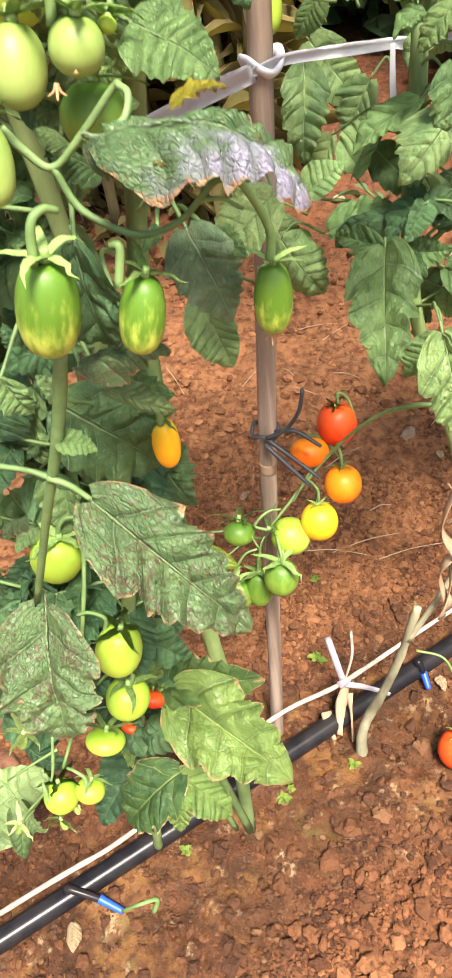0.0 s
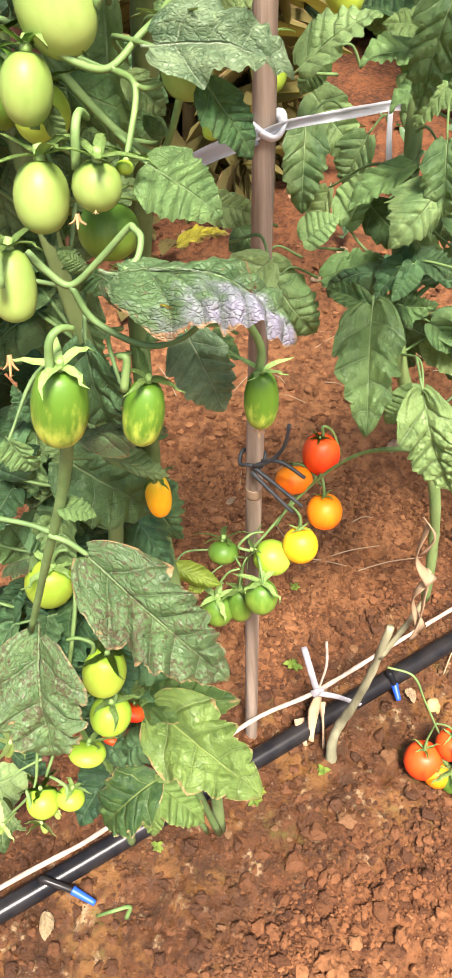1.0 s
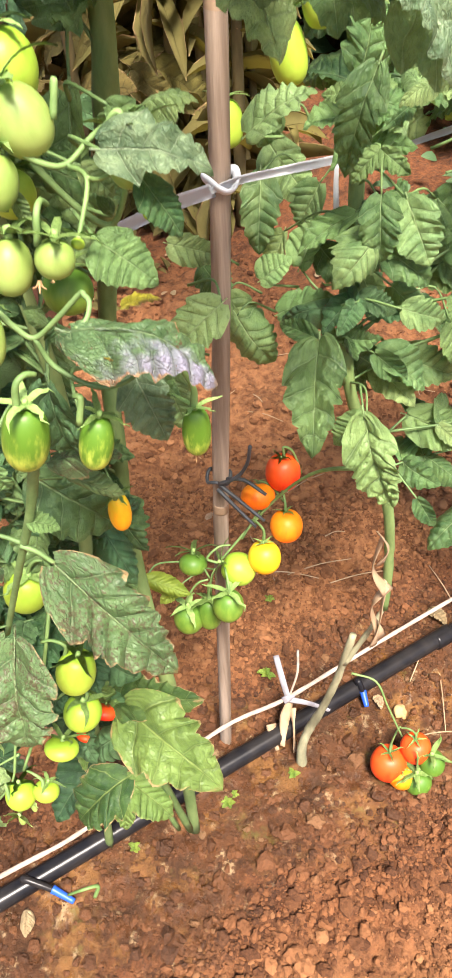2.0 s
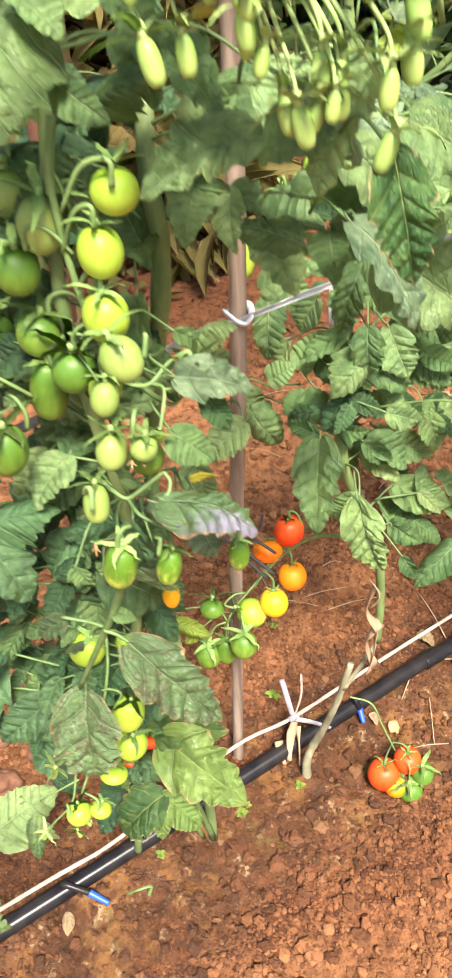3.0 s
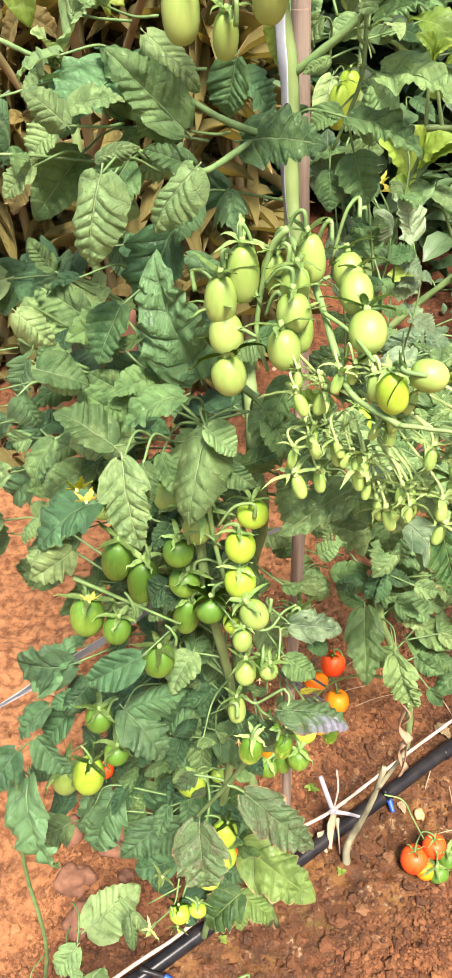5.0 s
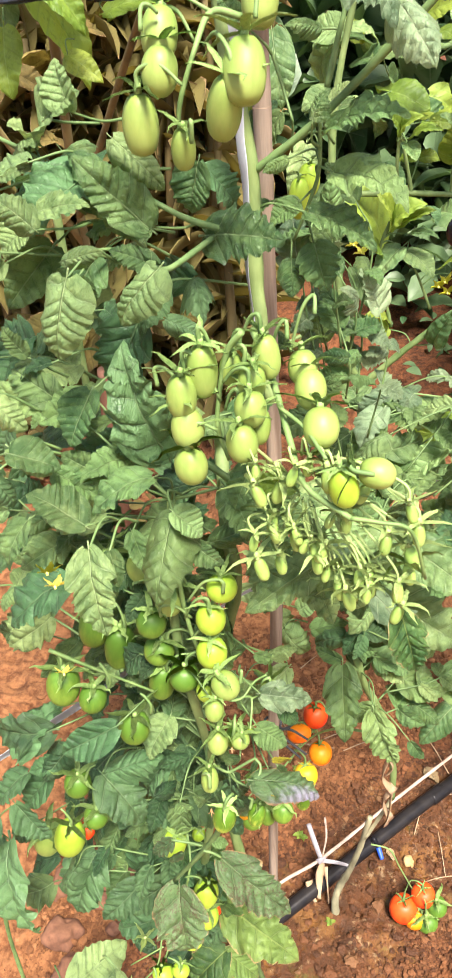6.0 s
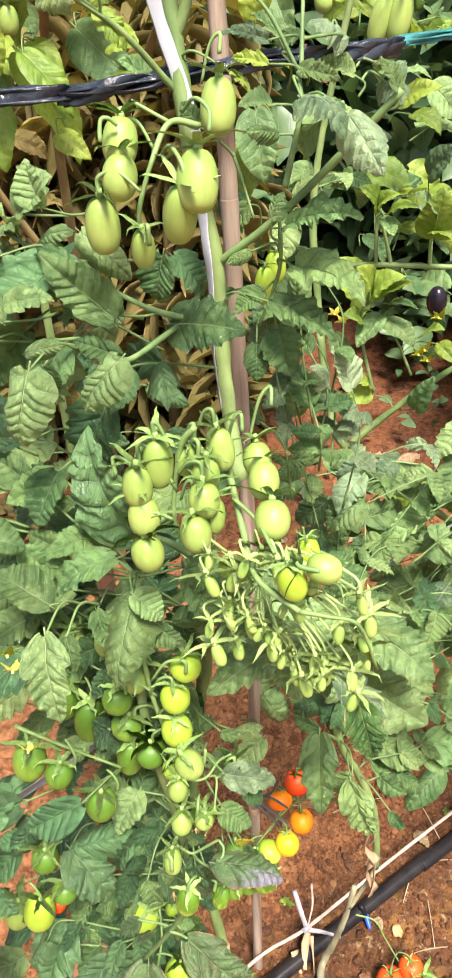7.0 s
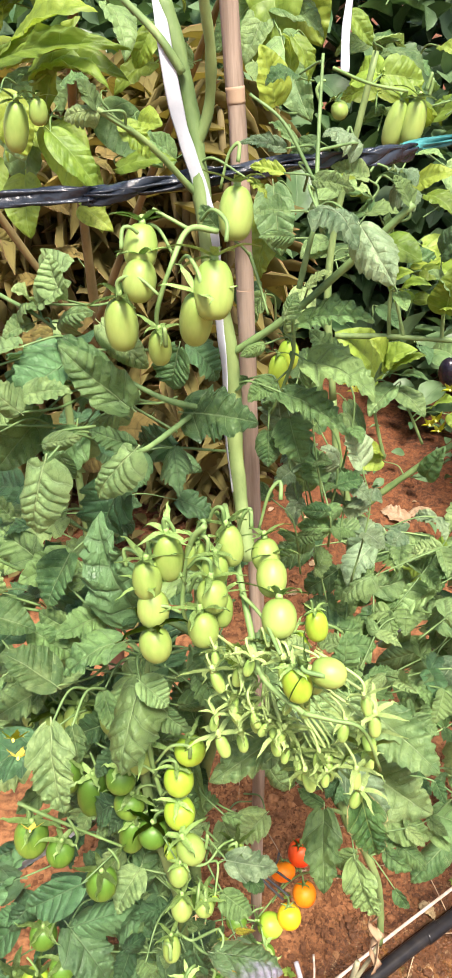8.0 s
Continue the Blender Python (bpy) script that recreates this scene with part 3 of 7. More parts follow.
def fruit_mesh(name, ratio, seed, pear=0.0):
    """A tomato one unit wide, its stem end at the origin, hanging along -Z for ratio units."""
    bm = bmesh.new()
    uv = bm.loops.layers.uv.new("UVMap")
    rows, sides = 16, 20
    rings = []
    for i in range(rows + 1):
        s = i / rows
        a = math.pi * s
        r = 0.5 * math.sin(a) ** (0.66 if ratio > 1.2 else 0.86) * (1 + pear * (s - 0.5))
        z = -ratio * (0.5 - 0.5 * math.cos(a))
        z -= 0.05 * math.exp(-(r / 0.14) ** 2) if s < 0.5 else 0
        ring = []
        for k in range(sides):
            b = 2 * math.pi * k / sides
            lobed = 1 + 0.018 * math.cos(3 * b + seed) * (1 - s) + 0.012 * math.sin(2 * b + seed * 2)
            ring.append(bm.verts.new((r * lobed * math.cos(b), r * lobed * math.sin(b), z)))
        rings.append(ring)
    for i in range(rows):
        for k in range(sides):
            corners = ((i, k), (i + 1, k), (i + 1, (k + 1) % sides), (i, (k + 1) % sides))
            face = bm.faces.new([rings[p][q] for p, q in corners])
            for loop, (p, q) in zip(face.loops, corners):
                loop[uv].uv = (q / sides, p / rows)
    bmesh.ops.remove_doubles(bm, verts=bm.verts, dist=0.0005)
    data = bpy.data.meshes.new(name)
    bm.to_mesh(data)
    bm.free()
    data.polygons.foreach_set("use_smooth", [True] * len(data.polygons))
    return data


def star_mesh(name, seed, reach=0.72, lift=0.3, petals=5, wide=0.2):
    """Narrow sepals or petals spreading from the origin."""
    rng = random.Random(seed)
    bm = bmesh.new()
    for k in range(petals):
        b = 2 * math.pi * k / petals + rng.uniform(-0.25, 0.25)
        out, side = Vector((math.cos(b), math.sin(b), 0)), Vector((-math.sin(b), math.cos(b), 0))
        long, up, bend = reach * rng.uniform(0.8, 1.35), lift * rng.uniform(0.2, 1.3), rng.choice((-0.9, -0.7, -0.4, 0.1)) * abs(lift) * 2
        rows = []
        for i in range(7):
            s = i / 6
            w = wide * math.sin(math.pi * (0.12 + 0.86 * s) ** 0.7) * 0.6
            q = out * long * s + Vector((0, 0, up * math.sin(1.7 * s) + bend * s * s * 0.6 + 0.03)) + side * 0.12 * s * s * rng.uniform(-1, 1)
            rows.append([bm.verts.new(q - side * w + Vector((0, 0, 0.03))), bm.verts.new(q), bm.verts.new(q + side * w + Vector((0, 0, 0.03)))])
        for a, c in zip(rows, rows[1:]):
            bm.faces.new((a[0], a[1], c[1], c[0]))
            bm.faces.new((a[1], a[2], c[2], c[1]))
    bmesh.ops.solidify(bm, geom=bm.faces[:], thickness=0.02)
    tube(bm, [(0, 0, -0.02), (0, 0, 0.1), (0.03, 0, 0.2)], 0.1, 0.07, 7, 2)
    data = bpy.data.meshes.new(name)
    bm.to_mesh(data)
    bm.free()
    data.polygons.foreach_set("use_smooth", [True] * len(data.polygons))
    return data


FRUITS, STARS = {}, {}


def tomato(plant, top, bottom, width, kind="pale", hang=None, small=False, dry=False):
    """A fruit from its stem end to its blossom end, with its calyx and the bent stalk that it hangs from."""
    top, bottom = Vector(top), Vector(bottom)
    down = bottom - top
    long = down.length
    ratio = max(0.9, min(2.2, long / width))
    step = round(ratio * 5) / 5
    if (kind, step) not in FRUITS:
        FRUITS[kind, step] = fruit_mesh("tomato_skin", step, len(FRUITS), 0.12 if step > 1.3 else 0.0)
        FRUITS[kind, step].materials.append(FRUIT[kind])
    turn = Vector((0, 0, -1)).rotation_difference(down.normalized()).to_matrix().to_4x4()
    COUNT[0] += 1
    spin = pose(0, 0, 0, 0, 0, (COUNT[0] * 67) % 360)
    m = Matrix.Translation(top) @ turn @ spin @ Matrix.Diagonal((width, width, long / step, 1))
    fruit = part("tomato", FRUITS[kind, step], None, plant, matrix=m)
    seed = COUNT[0] % 6 + (10 if small else 0)
    if seed not in STARS:
        STARS[seed] = star_mesh("calyx_star", seed, 0.85, 0.34, 5, 0.17) if small else star_mesh("calyx_star", seed, 0.78, 0.3, 5, 0.17)
        STARS[seed].materials.append(YOUNG if small else SEPAL)
    size = max(width * (2.8 if small else 0.38 if kind in ("red", "orange", "yellow") else 0.8 if kind == "lime" else 1.2 if kind == "pale" else 0.98), 0.012)
    calyx = part("calyx", STARS[seed], None, fruit)
    calyx.matrix_basis = m.inverted() @ Matrix.Translation(top) @ turn @ spin @ Matrix.Scale(size, 4)
    if hang is not None:
        hang = Vector(hang)
        rise = top - down.normalized() * max(0.012, 0.35 * width)
        knee = rise.lerp(hang, 0.5) + Vector((0, 0, 0.25 * (hang - rise).length))
        bm = bmesh.new()
        tube(bm, [hang, knee, rise, top], 0.0011, 0.0016, 6, 5)
        stalk = part("fruit_stem", bm, TRUSS, fruit)
        stalk.matrix_basis = m.inverted()
    if dry:
        bm = bmesh.new()
        for k in range(4):
            b = k * 1.7
            side = Vector((math.cos(b), math.sin(b), 0)) * width * 0.13
            tube(bm, [bottom - down * 0.07, bottom + side * 0.5 + down * 0.07, bottom + side * 1.4 + down * (0.14 + 0.03 * (k % 2))], width * 0.05, width * 0.02, 5, 3, flat=0.5)
        dead = part("withered_flower", bm, WITHERED, fruit)
        dead.matrix_basis = m.inverted()
    return fruit


def bud(plant, top, bottom, kind="lime"):
    """A fruit just set: small and round in a wide open calyx."""
    long = (Vector(bottom) - Vector(top)).length
    return tomato(plant, top, Vector(top).lerp(Vector(bottom), 0.7), long * 0.36, kind, small=True)


def flower(plant, top, size=0.02, way=(0.1, -0.75, -0.5)):
    if "flower" not in STARS:
        STARS["flower"] = star_mesh("petals", 77, 0.8, -0.3, 5, 0.34)
        STARS["flower"].materials.append(PETAL)
    turn = Vector((0, 0, 1)).rotation_difference(Vector(way).normalized()).to_matrix().to_4x4()
    m = Matrix.Translation(top) @ turn @ Matrix.Scale(size, 4)
    return part("flower", STARS["flower"], None, plant, "yellow star-shaped flower", matrix=m)


# ---------------------------------------------------------------- ground


def ground_height(x, y):
    v = Vector((x, y, 0.3))
    far = max(0.0, 1 - math.hypot(x, y - 0.6) / 6)
    h = 0.030 * noise.noise(v * 3.1) + 0.020 * noise.noise(v * 9) - 0.024 * abs(noise.noise(v * 22)) - 0.013 * abs(noise.noise(v * 47)) + 0.005 * noise.noise(v * 95) + 0.007
    flat = math.exp(-((y - x - 0.5) / 0.16) ** 2)
    return h * far * (1 - 0.6 * flat)


def stretch(n, core, step, limit):
    """Coordinates that are close together in the middle and spread out to the limit."""
    half = [0.0]
    while half[-1] < limit:
        half.append(half[-1] + (step if half[-1] < core else step * (1 + (half[-1] - core) * 6)))
    return [-v for v in half[:0:-1]] + half


def build_ground():
    xs = [x + 0.05 for x in stretch(0, 0.5, 0.0045, 900)]
    ys = [y + 0.60 for y in stretch(0, 0.5, 0.0045, 900)]
    verts = [(x, y, ground_height(x, y)) for y in ys for x in xs]
    w = len(xs)
    faces = [(j * w + i, j * w + i + 1, (j + 1) * w + i + 1, (j + 1) * w + i) for j in range(len(ys) - 1) for i in range(w - 1)]
    data = bpy.data.meshes.new("ground")
    data.from_pydata(verts, [], faces)
    data.polygons.foreach_set("use_smooth", [True] * len(data.polygons))
    data.materials.append(SOIL)
    return tagged(new("ground", data), "uneven red-brown garden soil, wet along the drip line", "soil", kind="structure")


build_ground()


def lump(bm, place, size, rng, detail=1):
    made = bmesh.ops.create_icosphere(bm, subdivisions=detail, radius=1)["verts"]
    sx, sy, sz = (size * rng.uniform(0.7, 1.3), size * rng.uniform(0.7, 1.3), size * rng.uniform(0.5, 0.9))
    k = rng.uniform(0, 100)
    for v in made:
        f = 1 + 0.55 * noise.noise(v.co * 1.3 + Vector((k, 0, 0)))
        v.co = Vector((v.co.x * sx * f, v.co.y * sy * f, v.co.z * sz * f)) + place


def crumbs(name, label, count, box, size, seed, material, detail=1):
    """Loose crumbs of soil over a stretch of ground, in one mesh."""
    rng = random.Random(seed)
    verts, faces = [], []
    ball = bmesh.new()
    bmesh.ops.create_icosphere(ball, subdivisions=detail, radius=1)
    unit = [v.co.copy() for v in ball.verts]
    tris = [[v.index for v in f.verts] for f in ball.faces]
    ball.free()
    x0, y0, x1, y1 = box
    for _ in range(count):
        x, y = rng.uniform(x0, x1), rng.uniform(y0, y1)
        if noise.noise(Vector((x * 6, y * 6, seed))) < rng.uniform(-0.6, 0.3) or (abs(y - x - 0.40 - 0.05 * noise.noise(Vector((x * 7, y * 7, 2)))) < 0.13 and rng.random() < 0.72):
            continue
        r = size * (0.35 + rng.random() ** 4 * 1.3)
        q = Vector((x, y, ground_height(x, y) + r * 0.4))
        sx, sy, sz, k = rng.uniform(0.7, 1.35), rng.uniform(0.7, 1.35), rng.uniform(0.5, 0.9), rng.uniform(0, 90)
        first = len(verts)
        for u in unit:
            f = r * (1 + 0.55 * noise.noise(u * 1.5 + Vector((k, k, 0))) + 0.3 * noise.noise(u * 3.7 + Vector((0, k, k))))
            verts.append((q.x + u.x * sx * f, q.y + u.y * sy * f, q.z + u.z * sz * f))
        faces += [[first + i for i in t] for t in tris]
    data = bpy.data.meshes.new(name)
    data.from_pydata(verts, [], faces)
    data.materials.append(material)
    return tagged(new(name, data), label, "soil crumbs", kind="stuff")


crumbs("soil_crumbs", "fine loose crumbs of red soil on the ground", 95000, (-0.42, 0.14, 0.52, 1.05), 0.0027, 3, CRUMB)
crumbs("soil_lumps", "coarse lumps of red soil scattered on the ground", 12000, (-0.6, 0.12, 0.7, 1.9), 0.0055, 4, CRUMB)
crumbs("soil_lumps", "rough clods of loose red soil beside the drip line", 5200, (-0.25, 0.06, 0.62, 0.62), 0.0058, 5, CRUMB, 2)
crumbs("soil_lumps", "rough clods of loose red soil behind the stake", 2200, (-0.40, 0.62, 0.35, 1.3), 0.0065, 6, CRUMB, 2)

# ---------------------------------------------------------------- plant frame
STEMS = {}


def stem(plant, points, r0, r1, material):
    bm = bmesh.new()
    line = tube(bm, points, r0, r1, 9, 7, base_of(plant), wobble=0.3 if material is OLD_STEM else 0.22)
    STEMS.setdefault(plant.name, []).extend(line)
    return part("stem", bm, material, plant)


def hung(plant, foot, tip, width, kind="g", tilt=0.0, shape=None, family="leaf"):
    """A leaflet with a stalk of its own, which runs back to the nearest stem a little lower down."""
    foot, tip = Vector(foot), Vector(tip)
    away = (foot - tip).normalized()
    near = min(STEMS[plant.name], key=lambda q: (q - (foot + away * 0.03)).length + 0.3 * abs(q.z - foot.z + 0.02))
    gap = near - foot
    end = near if gap.length < 0.07 else foot + gap.normalized() * 0.03 + Vector((0, 0.025, -0.008))
    leaf = leaf_stalk(plant, [foot, foot.lerp(end, 0.5) + away * 0.008 + Vector((0, 0, 0.004)), end], 0.0008, 0.0012)
    return leaflet(leaf, foot, tip, width, kind, tilt, shape, family)


def fill(plant, count, low, high, kinds, size, seed, family="leaf", droop=0.6, pairs=(1, 2)):
    """Whole leaves at random places of a box, each on a stalk that comes from the side of the stem."""
    rng = random.Random(seed)
    for _ in range(count):
        tip = Vector([rng.uniform(a, b) for a, b in zip(low, high)])
        near = min(STEMS[plant.name], key=lambda q: (q - tip).length + 0.4 * abs(q.z - tip.z))
        gap = near - tip
        start = tip + gap.normalized() * min(gap.length, rng.uniform(0.08, 0.15)) if gap.length > 0.01 else tip + Vector((0, 0.08, 0))
        knee = start.lerp(tip, 0.55) + Vector((rng.uniform(-0.02, 0.02), rng.uniform(-0.02, 0.02), rng.uniform(0.0, 0.03)))
        compound(plant, [start, knee, tip], rng.choice(kinds), size * rng.uniform(0.75, 1.2), rng.randint(*pairs), rng.uniform(0.5, 0.72), rng.randrange(10 ** 6), family, 1.0, droop)


# ---------------------------------------------------------------- the tomato plant on the stake

main_plant = thing("tomato_plant", (-0.011, 0.415, 0.000), "tall staked tomato plant with green fruit clusters and partly blighted leaves", "tomato plant", "tomato plants in the row")
stem(main_plant, [(-0.011, 0.415, -0.010), (-0.005, 0.407, 0.335), (-0.031, 0.437, 0.526), (-0.031, 0.449, 0.675), (-0.030, 0.462, 0.737), (0.009, 0.435, 0.920), (0.003, 0.447, 0.977), (-0.006, 0.488, 1.025), (-0.013, 0.521, 1.057)], 0.0072, 0.0064, STEM)
stem(main_plant, [(-0.115, 0.370, 0.0), (-0.084, 0.353, 0.186), (-0.050, 0.347, 0.459), (-0.014, 0.355, 0.712), (-0.029, 0.360, 0.926), (-0.027, 0.395, 1.058)], 0.0055, 0.004, STEM)
stem(main_plant, [(0.043, 0.492, 1.094), (0.031, 0.516, 1.157), (0.027, 0.527, 1.207), (0.028, 0.526, 1.275), (0.015, 0.533, 1.347), (0.006, 0.549, 1.421), (-0.001, 0.555, 1.468), (-0.014, 0.561, 1.516)], 0.0068, 0.0065, STEM)
stem(main_plant, [(0.028, 0.526, 1.273), (0.079, 0.517, 1.311), (0.134, 0.509, 1.363), (0.163, 0.501, 1.393)], 0.0032, 0.0024, STALK)
stem(main_plant, [(0.006, 0.549, 1.423), (0.017, 0.550, 1.448), (0.024, 0.538, 1.483), (0.025, 0.524, 1.515), (0.028, 0.512, 1.542)], 0.004, 0.0036, STEM)
stem(main_plant, [(0.001, 0.546, 1.471), (-0.013, 0.543, 1.494), (-0.042, 0.558, 1.518)], 0.003, 0.0025, STEM)
stem(main_plant, [(0.020, 0.545, 1.375), (0.000, 0.537, 1.401), (-0.020, 0.514, 1.433), (-0.042, 0.488, 1.457)], 0.0026, 0.002, STEM)
# low hanging leaf with brown blotches
leaf = leaf_stalk(main_plant, [(0.024, 0.260, 0.811), (0.011, 0.263, 0.772), (-0.012, 0.268, 0.716), (-0.046, 0.279, 0.634)], 0.0028, 0.002)
leaflet(leaf, (-0.041, 0.278, 0.632), (-0.030, 0.236, 0.562), 0.72, "s", tilt=4, shape=2, family="big")
leaflet(leaf, (0.009, 0.263, 0.767), (0.024, 0.265, 0.763), 0.75, "g")
leaflet(leaf, (-0.029, 0.277, 0.703), (-0.042, 0.269, 0.699), 0.6, "s")
leaf = leaf_stalk(main_plant, [(-0.001, 0.263, 0.746), (0.007, 0.264, 0.742), (0.015, 0.265, 0.733)], 0.0016, 0.0012)
leaflet(leaf, (0.015, 0.264, 0.734), (0.084, 0.240, 0.692), 0.6, "s", tilt=-8, shape=0, family="big")
leaf = leaf_stalk(main_plant, [(-0.006, 0.271, 0.738), (-0.015, 0.270, 0.742), (-0.034, 0.269, 0.744)], 0.0016, 0.0012)
leaflet(leaf, (-0.033, 0.271, 0.740), (-0.051, 0.259, 0.731), 0.66, "s")
# curled leaf with a violet sheen on a dark forked stalk
leaf = leaf_stalk(main_plant, [(0.017, 0.275, 0.875), (0.022, 0.276, 0.868), (0.029, 0.277, 0.863), (0.040, 0.279, 0.872), (0.051, 0.280, 0.883), (0.054, 0.278, 0.884), (0.057, 0.275, 0.883), (0.057, 0.270, 0.879), (0.054, 0.266, 0.877)], 0.0014, 0.0011)
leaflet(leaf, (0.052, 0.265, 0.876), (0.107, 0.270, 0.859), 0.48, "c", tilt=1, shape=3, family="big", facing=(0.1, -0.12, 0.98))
leaflet(leaf, (0.048, 0.264, 0.875), (0.064, 0.260, 0.868), 0.7, "s", tilt=4, shape=3)
leaflet(leaf, (0.067, 0.259, 0.873), (0.075, 0.257, 0.872), 0.5, "y", tilt=4, shape=2)
leaflet(leaf, (0.065, 0.285, 0.876), (0.081, 0.285, 0.882), 0.3, "y", tilt=-6, shape=1)
leaflet(leaf, (0.031, 0.285, 0.865), (0.026, 0.280, 0.873), 0.7, "g", tilt=6, shape=3)
# pale leaf hanging below it
hung(main_plant, (0.059, 0.300, 0.833), (0.075, 0.290, 0.805), 0.75, "v", tilt=6, shape=2)
hung(main_plant, (0.045, 0.310, 0.829), (0.042, 0.300, 0.825), 0.6, "g", tilt=-6, shape=3)
hung(main_plant, (0.065, 0.310, 0.826), (0.078, 0.300, 0.824), 0.6, "g", tilt=8, shape=1)
hung(main_plant, (0.050, 0.305, 0.892), (0.076, 0.297, 0.881), 0.8, "g", tilt=1, shape=0)
hung(main_plant, (0.068, 0.315, 0.913), (0.084, 0.310, 0.894), 0.62, "g", tilt=-8, shape=0)
hung(main_plant, (0.053, 0.315, 0.923), (0.095, 0.318, 0.919), 0.62, "v", tilt=1, shape=2, family="big")
hung(main_plant, (0.054, 0.357, 0.923), (0.076, 0.361, 0.930), 0.6, "p")
hung(main_plant, (0.042, 0.353, 0.926), (0.060, 0.357, 0.916), 0.6, "g")
hung(main_plant, (0.034, 0.335, 0.908), (0.047, 0.336, 0.896), 0.6, "p")
hung(main_plant, (0.014, 0.310, 0.907), (0.021, 0.308, 0.894), 0.5, "p")
hung(main_plant, (0.034, 0.297, 0.852), (0.022, 0.289, 0.863), 0.6, "g")
hung(main_plant, (0.028, 0.280, 0.839), (0.029, 0.284, 0.792), 0.5, "d", shape=4)
hung(main_plant, (0.013, 0.288, 0.783), (0.047, 0.295, 0.790), 0.5, "s", shape=3)
hung(main_plant, (0.016, 0.297, 0.767), (0.043, 0.301, 0.752), 0.4, "p")
hung(main_plant, (-0.026, 0.325, 0.731), (0.019, 0.332, 0.691), 0.7, "g", shape=1)
hung(main_plant, (0.030, 0.297, 0.804), (0.037, 0.299, 0.792), 0.7, "s")
hung(main_plant, (-0.028, 0.293, 0.770), (-0.021, 0.296, 0.748), 0.8, "g")
hung(main_plant, (-0.069, 0.327, 0.709), (-0.050, 0.340, 0.721), 0.7, "d")
hung(main_plant, (-0.031, 0.320, 0.765), (-0.037, 0.319, 0.778), 0.7, "d")
hung(main_plant, (-0.010, 0.305, 0.751), (-0.017, 0.303, 0.765), 0.6, "p")
hung(main_plant, (-0.068, 0.344, 0.662), (-0.055, 0.354, 0.617), 0.8, "d")
hung(main_plant, (-0.089, 0.344, 0.645), (-0.083, 0.350, 0.599), 0.8, "g")
hung(main_plant, (0.018, 0.303, 0.879), (0.017, 0.290, 0.870), 0.7, "d")
hung(main_plant, (0.020, 0.290, 0.867), (0.027, 0.293, 0.860), 0.7, "g")
hung(main_plant, (0.043, 0.339, 0.887), (0.037, 0.339, 0.894), 0.8, "g")
hung(main_plant, (-0.036, 0.361, 0.530), (-0.069, 0.347, 0.535), 0.75, "g")
hung(main_plant, (-0.046, 0.359, 0.493), (-0.004, 0.352, 0.472), 0.7, "d")
hung(main_plant, (-0.094, 0.349, 0.575), (-0.111, 0.325, 0.565), 0.7, "d")
hung(main_plant, (-0.139, 0.304, 0.414), (-0.099, 0.284, 0.397), 0.7, "d")
# low leaf with pale streaks
leaf = leaf_stalk(main_plant, [(0.021, 0.340, 0.206), (0.011, 0.314, 0.418), (-0.014, 0.337, 0.450)], 0.004, 0.002)
leaflet(leaf, (-0.014, 0.338, 0.451), (0.079, 0.294, 0.440), 0.64, "e", tilt=-6, shape=2, family="big")
leaflet(leaf, (-0.033, 0.342, 0.443), (0.046, 0.347, 0.473), 0.42, "e", shape=5)
leaflet(leaf, (-0.004, 0.322, 0.446), (-0.043, 0.302, 0.418), 0.66, "d")
leaflet(leaf, (-0.013, 0.347, 0.454), (-0.045, 0.357, 0.454), 0.7, "d")
leaf = leaf_stalk(main_plant, [(0.008, 0.340, 0.200), (-0.003, 0.324, 0.327), (-0.022, 0.319, 0.354)], 0.003, 0.002)
leaflet(leaf, (-0.022, 0.319, 0.354), (0.026, 0.306, 0.323), 0.62, "e", shape=0)
leaflet(leaf, (-0.019, 0.319, 0.358), (-0.066, 0.284, 0.313), 0.66, "e", shape=1)
leaflet(leaf, (-0.023, 0.319, 0.348), (-0.017, 0.286, 0.311), 0.5, "e", shape=6)
# fruit on the low stalk beside the curled leaf
leaf = leaf_stalk(main_plant, [(0.029, 0.277, 0.863), (0.035, 0.277, 0.850), (0.052, 0.276, 0.843), (0.067, 0.274, 0.849), (0.079, 0.273, 0.861), (0.084, 0.274, 0.858)], 0.0013, 0.0009, STALK, "fruit_stalk")
leaf = leaf_stalk(main_plant, [(0.072, 0.274, 0.854), (0.079, 0.275, 0.855), (0.085, 0.277, 0.851)], 0.0008, 0.0006, TRUSS, "fruit_stalk")
tomato(main_plant, (0.030, 0.256, 0.845), (0.024, 0.254, 0.814), 0.0201, "striped", (0.037, 0.265, 0.857))
tomato(main_plant, (0.055, 0.268, 0.834), (0.050, 0.264, 0.809), 0.0149, "striped", (0.054, 0.271, 0.846))
tomato(main_plant, (0.090, 0.288, 0.828), (0.089, 0.288, 0.803), 0.0128, "striped", (0.078, 0.281, 0.858), dry=True)
tomato(main_plant, (0.026, 0.323, 0.728), (0.024, 0.326, 0.698), 0.0134, "yellow", (0.020, 0.325, 0.735))
tomato(main_plant, (-0.059, 0.332, 0.622), (-0.072, 0.333, 0.586), 0.0320, "lime", (-0.045, 0.334, 0.640))
tomato(main_plant, (-0.038, 0.351, 0.602), (-0.043, 0.353, 0.582), 0.0156, "lime")
